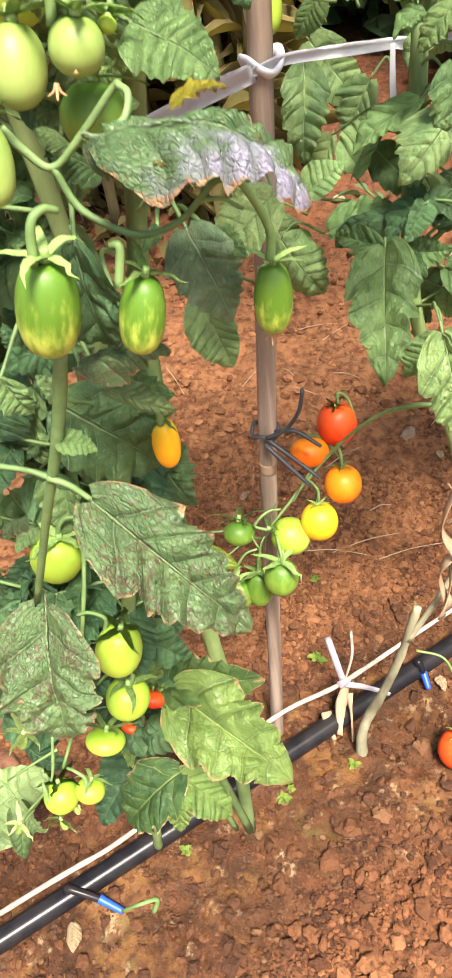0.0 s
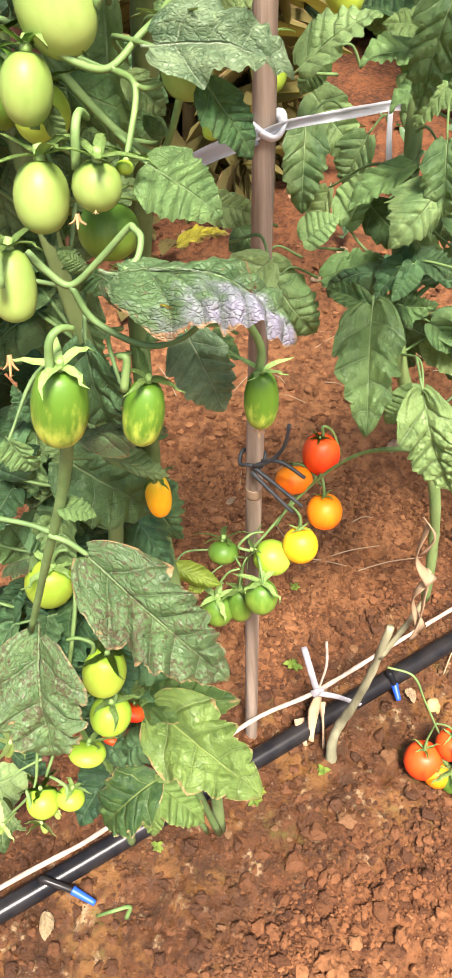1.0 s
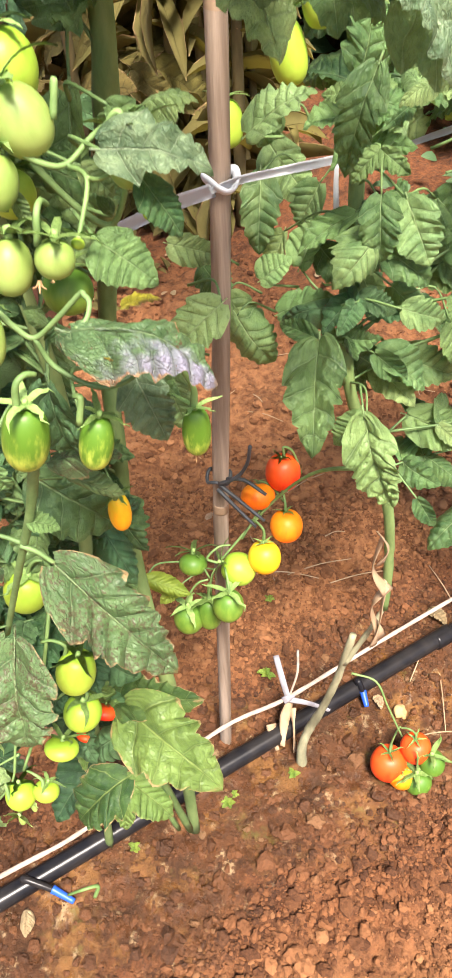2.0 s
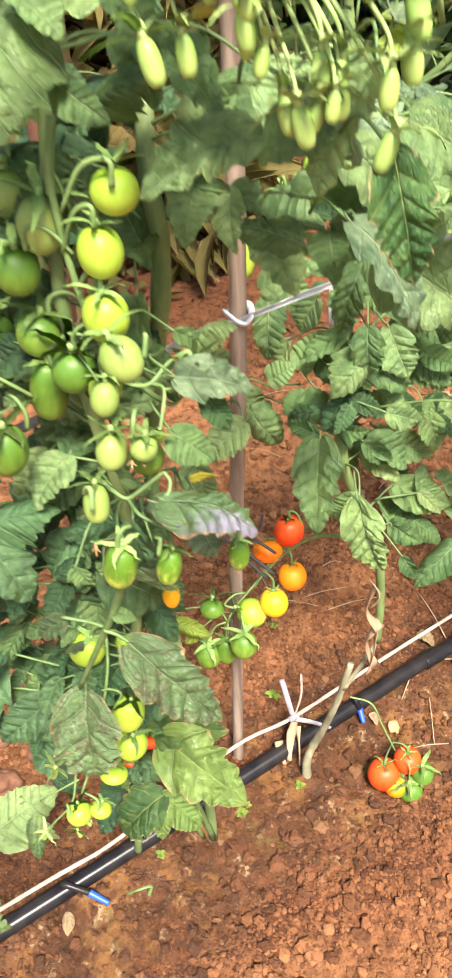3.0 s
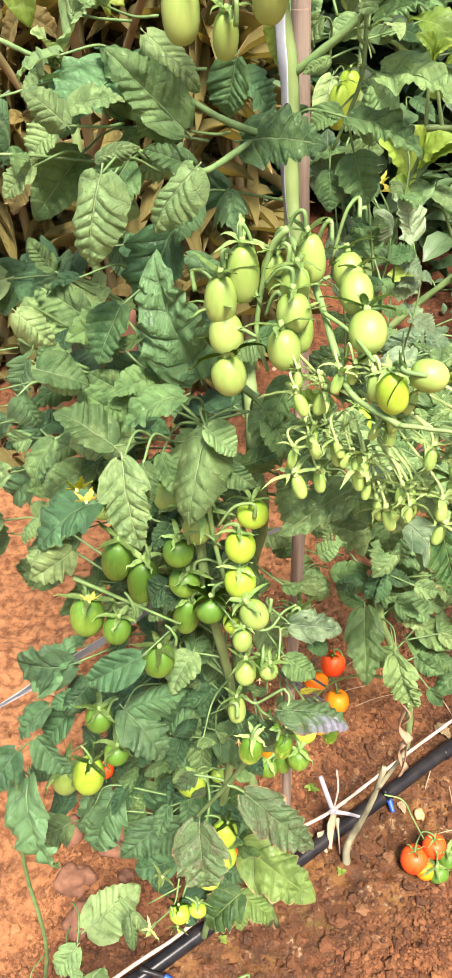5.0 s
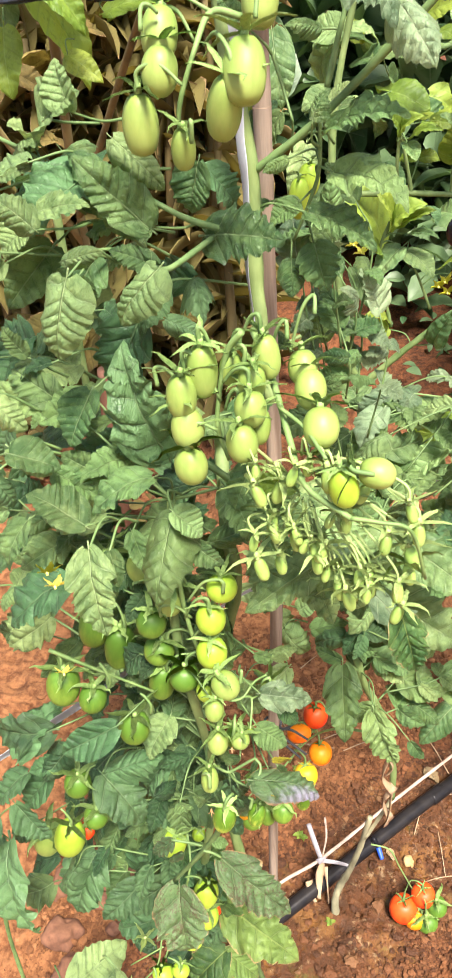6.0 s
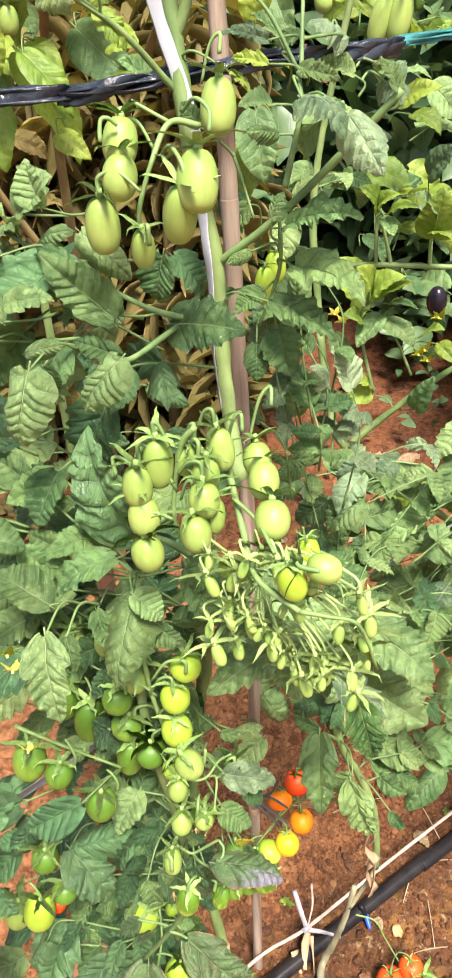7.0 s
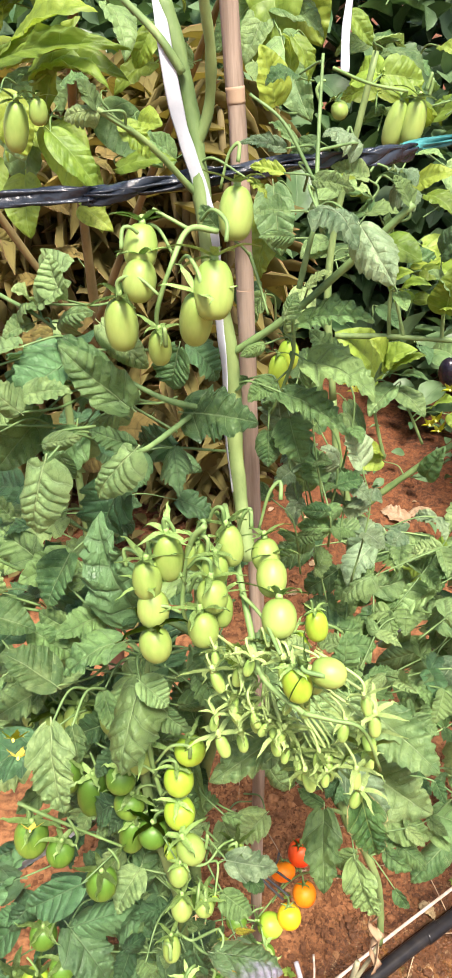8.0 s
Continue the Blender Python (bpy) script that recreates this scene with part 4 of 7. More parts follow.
# lime fruit low down
leaf = leaf_stalk(main_plant, [(-0.052, 0.347, 0.614), (-0.041, 0.310, 0.596), (-0.065, 0.287, 0.490), (-0.076, 0.267, 0.451)], 0.00157, 0.00119, TRUSS, "fruit_stalk")
tomato(main_plant, (-0.021, 0.306, 0.575), (-0.029, 0.302, 0.538), 0.0291, "lime", (-0.035, 0.305, 0.589))
tomato(main_plant, (-0.026, 0.301, 0.519), (-0.031, 0.299, 0.489), 0.0297, "lime", (-0.052, 0.300, 0.511))
tomato(main_plant, (-0.046, 0.288, 0.475), (-0.047, 0.280, 0.462), 0.0277, "lime", (-0.064, 0.285, 0.476))
tomato(main_plant, (-0.031, 0.335, 0.454), (-0.032, 0.325, 0.446), 0.0243, "red")
tomato(main_plant, (-0.044, 0.316, 0.437), (-0.045, 0.310, 0.431), 0.0158, "red")
leaf = leaf_stalk(main_plant, [(-0.079, 0.275, 0.481), (-0.087, 0.261, 0.437), (-0.111, 0.249, 0.401), (-0.125, 0.243, 0.373)], 0.00122, 0.00086, TRUSS, "fruit_stalk")
leaf = leaf_stalk(main_plant, [(-0.078, 0.272, 0.468), (-0.100, 0.263, 0.452), (-0.119, 0.257, 0.435)], 0.00098, 0.00076, TRUSS, "fruit_stalk")
tomato(main_plant, (-0.081, 0.261, 0.437), (-0.079, 0.253, 0.415), 0.0252, "lime", (-0.085, 0.269, 0.450))
tomato(main_plant, (-0.057, 0.266, 0.441), (-0.059, 0.258, 0.427), 0.0212, "lime", (-0.069, 0.275, 0.457))
bud(main_plant, (-0.099, 0.272, 0.482), (-0.104, 0.267, 0.463), "pale")
bud(main_plant, (-0.119, 0.244, 0.388), (-0.124, 0.241, 0.372), "pale")
bud(main_plant, (-0.082, 0.248, 0.405), (-0.079, 0.245, 0.391), "pale")
bud(main_plant, (-0.076, 0.259, 0.408), (-0.071, 0.255, 0.397), "pale")
# pale fruit cluster above the curled leaf
leaf = leaf_stalk(main_plant, [(0.017, 0.306, 0.936), (0.023, 0.305, 0.927), (0.031, 0.308, 0.920), (0.038, 0.315, 0.917), (0.046, 0.326, 0.924), (0.056, 0.329, 0.931)], 0.00135, 0.00105, TRUSS, "fruit_stalk")
leaf = leaf_stalk(main_plant, [(0.038, 0.315, 0.917), (0.044, 0.318, 0.910), (0.045, 0.300, 0.895)], 0.0012, 0.001, TRUSS, "fruit_stalk")
tomato(main_plant, (0.045, 0.300, 0.895), (0.045, 0.297, 0.892), 0.0055, "lime", dry=True)
leaf = leaf_stalk(main_plant, [(0.044, 0.318, 0.911), (0.047, 0.322, 0.909), (0.058, 0.329, 0.910), (0.068, 0.326, 0.904)], 0.00108, 0.00081, TRUSS, "fruit_stalk")
tomato(main_plant, (0.019, 0.313, 0.945), (0.030, 0.312, 0.921), 0.0228, "pale")
tomato(main_plant, (0.017, 0.303, 0.925), (0.015, 0.297, 0.905), 0.0163, "pale", (0.016, 0.308, 0.932))
tomato(main_plant, (0.058, 0.329, 0.923), (0.059, 0.326, 0.904), 0.0168, "pale", (0.050, 0.330, 0.928))
tomato(main_plant, (0.019, 0.293, 0.897), (0.019, 0.285, 0.876), 0.0180, "pale", (0.010, 0.295, 0.903))
tomato(main_plant, (0.039, 0.292, 0.898), (0.037, 0.290, 0.883), 0.0158, "pale", (0.039, 0.306, 0.908), dry=True)
tomato(main_plant, (0.015, 0.269, 0.879), (0.016, 0.261, 0.858), 0.0148, "pale", (0.007, 0.278, 0.882), dry=True)
tomato(main_plant, (0.031, 0.313, 0.875), (0.030, 0.306, 0.856), 0.0221, "dark")
tomato(main_plant, (0.068, 0.325, 0.903), (0.067, 0.319, 0.895), 0.0065, "lime", dry=True)
# fruit chain at mid height
leaf = leaf_stalk(main_plant, [(-0.010, 0.357, 1.041), (-0.014, 0.350, 1.014), (-0.012, 0.346, 0.977), (-0.005, 0.345, 0.931), (0.006, 0.346, 0.904), (0.036, 0.347, 0.877), (0.051, 0.347, 0.903)], 0.002584, 0.00135, TRUSS, "fruit_stalk")
tomato(main_plant, (0.020, 0.351, 1.020), (0.020, 0.348, 0.997), 0.0256, "lime", (-0.010, 0.352, 1.005))
tomato(main_plant, (-0.024, 0.353, 1.002), (-0.029, 0.351, 0.971), 0.0253, "pale", (-0.015, 0.356, 0.993))
tomato(main_plant, (0.010, 0.342, 0.993), (0.010, 0.341, 0.965), 0.0248, "lime", (-0.012, 0.345, 0.977))
tomato(main_plant, (0.009, 0.336, 0.958), (0.009, 0.336, 0.929), 0.0267, "lime", (-0.006, 0.340, 0.957))
tomato(main_plant, (-0.042, 0.346, 0.976), (-0.046, 0.346, 0.948), 0.0261, "dark", (-0.017, 0.350, 0.973))
tomato(main_plant, (-0.042, 0.355, 0.929), (-0.049, 0.355, 0.901), 0.0281, "dark", (-0.018, 0.359, 0.936))
tomato(main_plant, (-0.019, 0.340, 0.915), (-0.022, 0.341, 0.887), 0.0277, "dark", (-0.005, 0.344, 0.932))
tomato(main_plant, (-0.043, 0.350, 0.898), (-0.051, 0.352, 0.853), 0.0245, "dark", (-0.014, 0.354, 0.918))
tomato(main_plant, (0.003, 0.331, 0.906), (0.001, 0.332, 0.886), 0.0204, "lime", (0.005, 0.335, 0.916))
tomato(main_plant, (-0.113, 0.383, 0.928), (-0.124, 0.383, 0.881), 0.0301, "dark", (-0.120, 0.388, 0.953))
tomato(main_plant, (-0.092, 0.381, 0.908), (-0.101, 0.383, 0.851), 0.0307, "dark", (-0.097, 0.386, 0.940))
tomato(main_plant, (-0.120, 0.386, 0.982), (-0.124, 0.384, 0.956), 0.0253, "pale", (-0.125, 0.392, 0.995))
tomato(main_plant, (-0.092, 0.386, 0.998), (-0.098, 0.383, 0.966), 0.0264, "pale", (-0.095, 0.392, 1.007))
tomato(main_plant, (-0.059, 0.385, 1.003), (-0.060, 0.382, 0.975), 0.0267, "pale", (-0.052, 0.391, 1.015))
tomato(main_plant, (-0.143, 0.397, 0.974), (-0.149, 0.396, 0.950), 0.0260, "pale")
tomato(main_plant, (-0.120, 0.315, 0.924), (-0.129, 0.315, 0.883), 0.0304, "dark", (-0.122, 0.319, 0.941))
tomato(main_plant, (-0.095, 0.314, 0.906), (-0.103, 0.314, 0.875), 0.0252, "dark", (-0.100, 0.318, 0.935))
tomato(main_plant, (-0.063, 0.313, 0.872), (-0.069, 0.314, 0.835), 0.0289, "dark", (-0.071, 0.317, 0.894))
leaf = leaf_stalk(main_plant, [(-0.128, 0.316, 0.949), (-0.098, 0.319, 0.929), (-0.049, 0.332, 0.885)], 0.001904, 0.00135, TRUSS, "fruit_stalk")
tomato(main_plant, (-0.130, 0.298, 0.784), (-0.137, 0.300, 0.750), 0.0268, "dark", (-0.116, 0.301, 0.814))
tomato(main_plant, (-0.125, 0.302, 0.714), (-0.131, 0.303, 0.686), 0.0265, "dark")
tomato(main_plant, (-0.164, 0.304, 0.666), (-0.180, 0.307, 0.606), 0.0345, "lime", (-0.170, 0.306, 0.696))
tomato(main_plant, (-0.163, 0.327, 0.621), (-0.168, 0.328, 0.599), 0.0199, "red")
tomato(main_plant, (-0.204, 0.315, 0.626), (-0.218, 0.317, 0.574), 0.0327, "pale")
# large fruit cluster facing the open side
leaf = leaf_stalk(main_plant, [(0.052, 0.341, 1.238), (0.041, 0.343, 1.222), (0.033, 0.341, 1.185), (0.033, 0.337, 1.167), (0.039, 0.334, 1.148)], 0.00204, 0.00135, TRUSS, "fruit_stalk")
leaf = leaf_stalk(main_plant, [(0.042, 0.426, 1.195), (0.066, 0.361, 1.192), (0.082, 0.323, 1.171), (0.094, 0.297, 1.159), (0.122, 0.280, 1.151)], 0.002584, 0.0018, TRUSS, "fruit_stalk")
leaf = leaf_stalk(main_plant, [(0.122, 0.280, 1.151), (0.139, 0.278, 1.151), (0.157, 0.280, 1.144), (0.169, 0.290, 1.097)], 0.001632, 0.00105, TRUSS, "fruit_stalk")
leaf = leaf_stalk(main_plant, [(0.073, 0.338, 1.188), (0.090, 0.322, 1.185), (0.106, 0.295, 1.182)], 0.001496, 0.0012, TRUSS, "fruit_stalk")
tomato(main_plant, (0.025, 0.343, 1.227), (0.024, 0.343, 1.191), 0.0203, "pale", (0.034, 0.347, 1.207))
tomato(main_plant, (0.013, 0.333, 1.212), (0.012, 0.331, 1.183), 0.0197, "pale", (0.034, 0.336, 1.188))
tomato(main_plant, (0.014, 0.332, 1.189), (0.016, 0.325, 1.162), 0.0219, "pale", (0.033, 0.334, 1.180))
tomato(main_plant, (0.016, 0.320, 1.166), (0.018, 0.319, 1.139), 0.0220, "pale", (0.036, 0.327, 1.175))
tomato(main_plant, (0.043, 0.348, 1.220), (0.041, 0.347, 1.198), 0.0151, "pale", (0.036, 0.352, 1.217))
tomato(main_plant, (0.057, 0.341, 1.216), (0.055, 0.340, 1.192), 0.0179, "pale", (0.044, 0.347, 1.220))
tomato(main_plant, (0.056, 0.331, 1.204), (0.057, 0.327, 1.180), 0.0202, "pale", (0.039, 0.336, 1.205))
tomato(main_plant, (0.061, 0.338, 1.187), (0.059, 0.333, 1.163), 0.0154, "pale", (0.038, 0.346, 1.189))
tomato(main_plant, (0.051, 0.319, 1.187), (0.054, 0.314, 1.162), 0.0203, "pale", (0.040, 0.324, 1.182), dry=True)
tomato(main_plant, (0.062, 0.355, 1.229), (0.065, 0.353, 1.200), 0.0181, "pale", (0.049, 0.361, 1.225))
tomato(main_plant, (0.084, 0.366, 1.214), (0.087, 0.356, 1.193), 0.0192, "pale", (0.070, 0.369, 1.188))
tomato(main_plant, (0.090, 0.356, 1.206), (0.093, 0.340, 1.186), 0.0199, "pale", (0.073, 0.359, 1.176))
tomato(main_plant, (0.099, 0.333, 1.193), (0.102, 0.315, 1.175), 0.0225, "pale")
tomato(main_plant, (0.125, 0.288, 1.181), (0.146, 0.288, 1.177), 0.0185, "pale", (0.106, 0.301, 1.178))
tomato(main_plant, (0.115, 0.287, 1.181), (0.119, 0.288, 1.155), 0.0182, "lime")
rng = random.Random(12)
for k in range(42):
    a, b = rng.uniform(-1, 1), rng.uniform(-1, 1)
    spot = Vector((0.113 + 0.054 * a, 0.314 - 0.016 * rng.random(), 1.117 + 0.05 * b - 0.018 * a))
    bud(main_plant, spot, spot + Vector((rng.uniform(-0.008, 0.008), -0.004, -rng.uniform(0.014, 0.024))), "set")
    leaf_stalk(main_plant, [spot, spot + Vector((-0.004, 0.004, 0.012)), (0.099 + 0.03 * a, 0.322, 1.134 + 0.034 * b)], 0.0008, 0.0011, YOUNG, "fruit_stalk")
# upper fruit cluster
leaf = leaf_stalk(main_plant, [(0.035, 0.484, 1.380), (0.019, 0.470, 1.385), (0.013, 0.446, 1.370), (0.002, 0.440, 1.342), (-0.001, 0.441, 1.325)], 0.002176, 0.00135, TRUSS, "fruit_stalk")
leaf = leaf_stalk(main_plant, [(0.019, 0.470, 1.385), (-0.004, 0.467, 1.399)], 0.001496, 0.0012, TRUSS, "fruit_stalk")
tomato(main_plant, (-0.010, 0.461, 1.391), (-0.011, 0.448, 1.364), 0.0226, "pale", (-0.002, 0.473, 1.398))
tomato(main_plant, (-0.008, 0.445, 1.373), (-0.011, 0.438, 1.345), 0.0231, "pale", (0.010, 0.443, 1.367))
tomato(main_plant, (-0.023, 0.436, 1.349), (-0.025, 0.437, 1.312), 0.0228, "pale", (0.006, 0.432, 1.353))
tomato(main_plant, (0.005, 0.428, 1.330), (0.002, 0.434, 1.304), 0.0159, "pale", (0.003, 0.432, 1.338))
tomato(main_plant, (0.038, 0.414, 1.360), (0.030, 0.424, 1.324), 0.0212, "pale", (0.020, 0.437, 1.373))
tomato(main_plant, (0.047, 0.425, 1.378), (0.048, 0.410, 1.345), 0.0250, "pale", (0.025, 0.448, 1.385))
tomato(main_plant, (0.045, 0.506, 1.405), (0.044, 0.494, 1.371), 0.0243, "pale", (0.030, 0.510, 1.387))
tomato(main_plant, (0.067, 0.580, 1.265), (0.065, 0.578, 1.239), 0.0183, "lime")
tomato(main_plant, (0.061, 0.559, 1.260), (0.060, 0.557, 1.228), 0.0170, "lime")
# leaves of the upper half
leaf = leaf_stalk(main_plant, [(0.031, 0.497, 1.237), (-0.004, 0.466, 1.259), (-0.035, 0.456, 1.280)], 0.003, 0.002)
leaflet(leaf, (-0.034, 0.454, 1.259), (-0.075, 0.438, 1.311), 0.52, "g", shape=0)
leaflet(leaf, (-0.065, 0.493, 1.309), (-0.030, 0.493, 1.273), 0.6, "p")
leaflet(leaf, (-0.002, 0.489, 1.294), (-0.013, 0.493, 1.254), 0.74, "g")
leaflet(leaf, (-0.013, 0.548, 1.272), (0.013, 0.548, 1.241), 0.75, "d")
hung(main_plant, (0.001, 0.478, 1.244), (0.059, 0.466, 1.247), 0.92, "g", shape=0, family="big")
leaf = leaf_stalk(main_plant, [(0.008, 0.468, 1.246), (-0.011, 0.426, 1.242), (-0.016, 0.409, 1.247)], 0.0025, 0.002)
leaflet(leaf, (-0.016, 0.409, 1.248), (-0.050, 0.401, 1.209), 0.64, "p", shape=3)
leaflet(leaf, (-0.019, 0.418, 1.246), (-0.052, 0.415, 1.259), 0.45, "g")
hung(main_plant, (-0.098, 0.419, 1.283), (-0.062, 0.417, 1.290), 0.62, "p")
hung(main_plant, (-0.096, 0.404, 1.276), (-0.119, 0.402, 1.299), 0.72, "p")
hung(main_plant, (-0.110, 0.446, 1.307), (-0.145, 0.447, 1.296), 0.75, "p")
hung(main_plant, (-0.114, 0.495, 1.323), (-0.087, 0.495, 1.341), 0.8, "p", shape=6)
hung(main_plant, (-0.065, 0.370, 1.258), (-0.081, 0.360, 1.201), 0.66, "p", shape=3)
hung(main_plant, (-0.074, 0.388, 1.261), (-0.046, 0.388, 1.268), 0.55, "p")
hung(main_plant, (-0.074, 0.407, 1.242), (-0.066, 0.409, 1.220), 0.7, "g")
leaf = leaf_stalk(main_plant, [(0.024, 0.412, 1.065), (-0.001, 0.401, 1.095), (-0.026, 0.398, 1.101)], 0.003, 0.002)
leaflet(leaf, (-0.026, 0.398, 1.101), (-0.049, 0.392, 1.194), 0.6, "d", shape=2, family="big")
leaflet(leaf, (-0.026, 0.398, 1.101), (-0.064, 0.390, 1.111), 0.6, "g", shape=1)
hung(main_plant, (-0.082, 0.407, 1.151), (-0.096, 0.376, 1.121), 0.78, "g", shape=6)
hung(main_plant, (-0.133, 0.354, 1.127), (-0.095, 0.355, 1.117), 0.78, "p", shape=6)
hung(main_plant, (-0.080, 0.341, 1.072), (-0.120, 0.342, 1.101), 0.72, "p", shape=0)
hung(main_plant, (-0.143, 0.365, 1.166), (-0.119, 0.365, 1.140), 0.66, "p")
hung(main_plant, (-0.074, 0.382, 1.087), (-0.108, 0.383, 1.107), 0.75, "g", shape=6)
hung(main_plant, (-0.029, 0.366, 1.103), (-0.073, 0.340, 1.089), 0.55, "g")
hung(main_plant, (-0.042, 0.268, 1.120), (-0.027, 0.231, 1.080), 0.68, "p", shape=0, family="big")
hung(main_plant, (-0.032, 0.276, 1.112), (-0.023, 0.260, 1.096), 0.6, "p")
hung(main_plant, (-0.085, 0.307, 1.046), (-0.128, 0.277, 1.026), 0.7, "d", shape=1)
hung(main_plant, (-0.007, 0.340, 1.092), (-0.013, 0.289, 1.048), 0.68, "g", shape=1, family="big")
hung(main_plant, (-0.005, 0.332, 1.101), (0.017, 0.328, 1.083), 0.85, "p", shape=6)
hung(main_plant, (-0.001, 0.344, 1.062), (0.027, 0.338, 1.045), 0.6, "p")
hung(main_plant, (0.036, 0.351, 1.100), (0.056, 0.327, 1.082), 0.6, "g")
hung(main_plant, (0.094, 0.358, 1.034), (0.048, 0.312, 1.026), 0.5, "p", tilt=4, shape=2, family="big")
hung(main_plant, (0.029, 0.403, 1.062), (0.076, 0.350, 1.050), 0.55, "g", tilt=-6, shape=0, family="big")
hung(main_plant, (0.098, 0.345, 1.034), (0.130, 0.330, 1.047), 0.85, "g", tilt=5, shape=6)
hung(main_plant, (0.053, 0.464, 0.770), (0.022, 0.437, 0.745), 0.7, "p")
hung(main_plant, (0.011, 0.362, 1.045), (0.042, 0.362, 1.062), 0.6, "g")
hung(main_plant, (0.049, 0.361, 1.126), (0.038, 0.338, 1.100), 0.6, "g")
hung(main_plant, (0.078, 0.363, 1.104), (0.045, 0.375, 1.099), 0.5, "l")
hung(main_plant, (0.145, 0.354, 1.067), (0.122, 0.325, 1.024), 0.6, "p")
hung(main_plant, (0.106, 0.403, 0.959), (0.064, 0.402, 0.970), 0.5, "p")
hung(main_plant, (0.136, 0.384, 0.982), (0.179, 0.359, 0.939), 0.42, "v")
hung(main_plant, (0.157, 0.305, 1.049), (0.172, 0.290, 1.000), 0.62, "e", tilt=5, shape=0, family="big")
hung(main_plant, (0.106, 0.350, 1.062), (0.144, 0.350, 1.027), 0.45, "v")
hung(main_plant, (-0.137, 0.423, 1.170), (-0.152, 0.423, 1.194), 0.6, "g")
hung(main_plant, (-0.118, 0.424, 1.164), (-0.143, 0.413, 1.159), 0.5, "d")
hung(main_plant, (-0.134, 0.423, 1.245), (-0.154, 0.407, 1.230), 0.7, "p")
hung(main_plant, (-0.158, 0.360, 1.098), (-0.143, 0.358, 1.071), 0.7, "d")
hung(main_plant, (-0.125, 0.339, 1.075), (-0.139, 0.313, 1.053), 0.7, "g")
hung(main_plant, (-0.050, 0.357, 1.054), (-0.032, 0.333, 1.033), 0.5, "g")
hung(main_plant, (-0.041, 0.488, 1.455), (-0.066, 0.484, 1.454), 0.7, "p")
hung(main_plant, (-0.042, 0.488, 1.457), (-0.052, 0.487, 1.476), 0.6, "g")
hung(main_plant, (-0.035, 0.510, 1.445), (-0.017, 0.514, 1.423), 0.6, "l")
hung(main_plant, (-0.094, 0.495, 1.327), (-0.101, 0.496, 1.360), 0.85, "p", shape=6)
hung(main_plant, (-0.038, 0.469, 1.254), (-0.089, 0.468, 1.312), 0.5, "g")
hung(main_plant, (-0.121, 0.451, 1.267), (-0.142, 0.434, 1.244), 0.7, "p")
hung(main_plant, (-0.073, 0.444, 1.242), (-0.096, 0.421, 1.209), 0.7, "g")
hung(main_plant, (-0.137, 0.363, 1.126), (-0.108, 0.363, 1.101), 0.7, "p")
hung(main_plant, (-0.111, 0.372, 1.097), (-0.075, 0.370, 1.077), 0.6, "g")
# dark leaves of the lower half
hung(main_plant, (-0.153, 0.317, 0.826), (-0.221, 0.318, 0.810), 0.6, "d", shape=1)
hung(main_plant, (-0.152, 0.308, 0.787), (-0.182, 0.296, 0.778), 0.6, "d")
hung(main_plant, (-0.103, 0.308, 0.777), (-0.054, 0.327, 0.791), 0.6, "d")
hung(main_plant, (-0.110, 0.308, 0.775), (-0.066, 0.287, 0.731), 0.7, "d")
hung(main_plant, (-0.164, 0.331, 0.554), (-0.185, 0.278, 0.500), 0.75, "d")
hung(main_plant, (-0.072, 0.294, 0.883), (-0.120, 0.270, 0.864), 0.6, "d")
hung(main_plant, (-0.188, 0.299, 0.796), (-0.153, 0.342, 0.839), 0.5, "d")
flower(main_plant, (-0.107, 0.296, 0.948), 0.013)
flower(main_plant, (-0.070, 0.263, 1.089), 0.013)
flower(main_plant, (-0.085, 0.282, 1.081), 0.013)
# ---------------------------------------------------------------- the plant behind the stake, with ripe fruit

ripe_plant = thing("tomato_plant", (0.112, 0.536, 0.000), "tomato plant with a ripening cluster of red, orange and green fruit", "tomato plant", "tomato plants in the row")
stem(ripe_plant, [(0.111, 0.536, -0.017), (0.109, 0.539, 0.038), (0.115, 0.550, 0.071), (0.130, 0.557, 0.121), (0.145, 0.566, 0.186), (0.152, 0.569, 0.237), (0.158, 0.574, 0.275)], 0.0072, 0.0042, OLD_STEM)
stem(ripe_plant, [(0.152, 0.566, 0.223), (0.177, 0.578, 0.289), (0.188, 0.583, 0.326)], 0.0034, 0.003, OLD_STEM)
stem(ripe_plant, [(0.188, 0.583, 0.323), (0.185, 0.587, 0.399), (0.176, 0.589, 0.477), (0.155, 0.587, 0.547), (0.131, 0.571, 0.629), (0.120, 0.587, 0.693), (0.119, 0.618, 0.748), (0.116, 0.639, 0.803)], 0.0048, 0.0062, STEM)
leaf = leaf_stalk(ripe_plant, [(0.130, 0.579, 0.624), (0.117, 0.544, 0.681), (0.107, 0.524, 0.704)], 0.0026, 0.002)
leaflet(leaf, (0.109, 0.522, 0.709), (0.118, 0.448, 0.665), 0.52, "g", shape=2, family="big")
leaflet(leaf, (0.107, 0.534, 0.703), (0.073, 0.546, 0.707), 0.5, "g")
hung(ripe_plant, (0.149, 0.492, 0.669), (0.178, 0.463, 0.602), 0.62, "g", shape=0, family="big")
hung(ripe_plant, (0.150, 0.511, 0.653), (0.125, 0.506, 0.624), 0.6, "g")
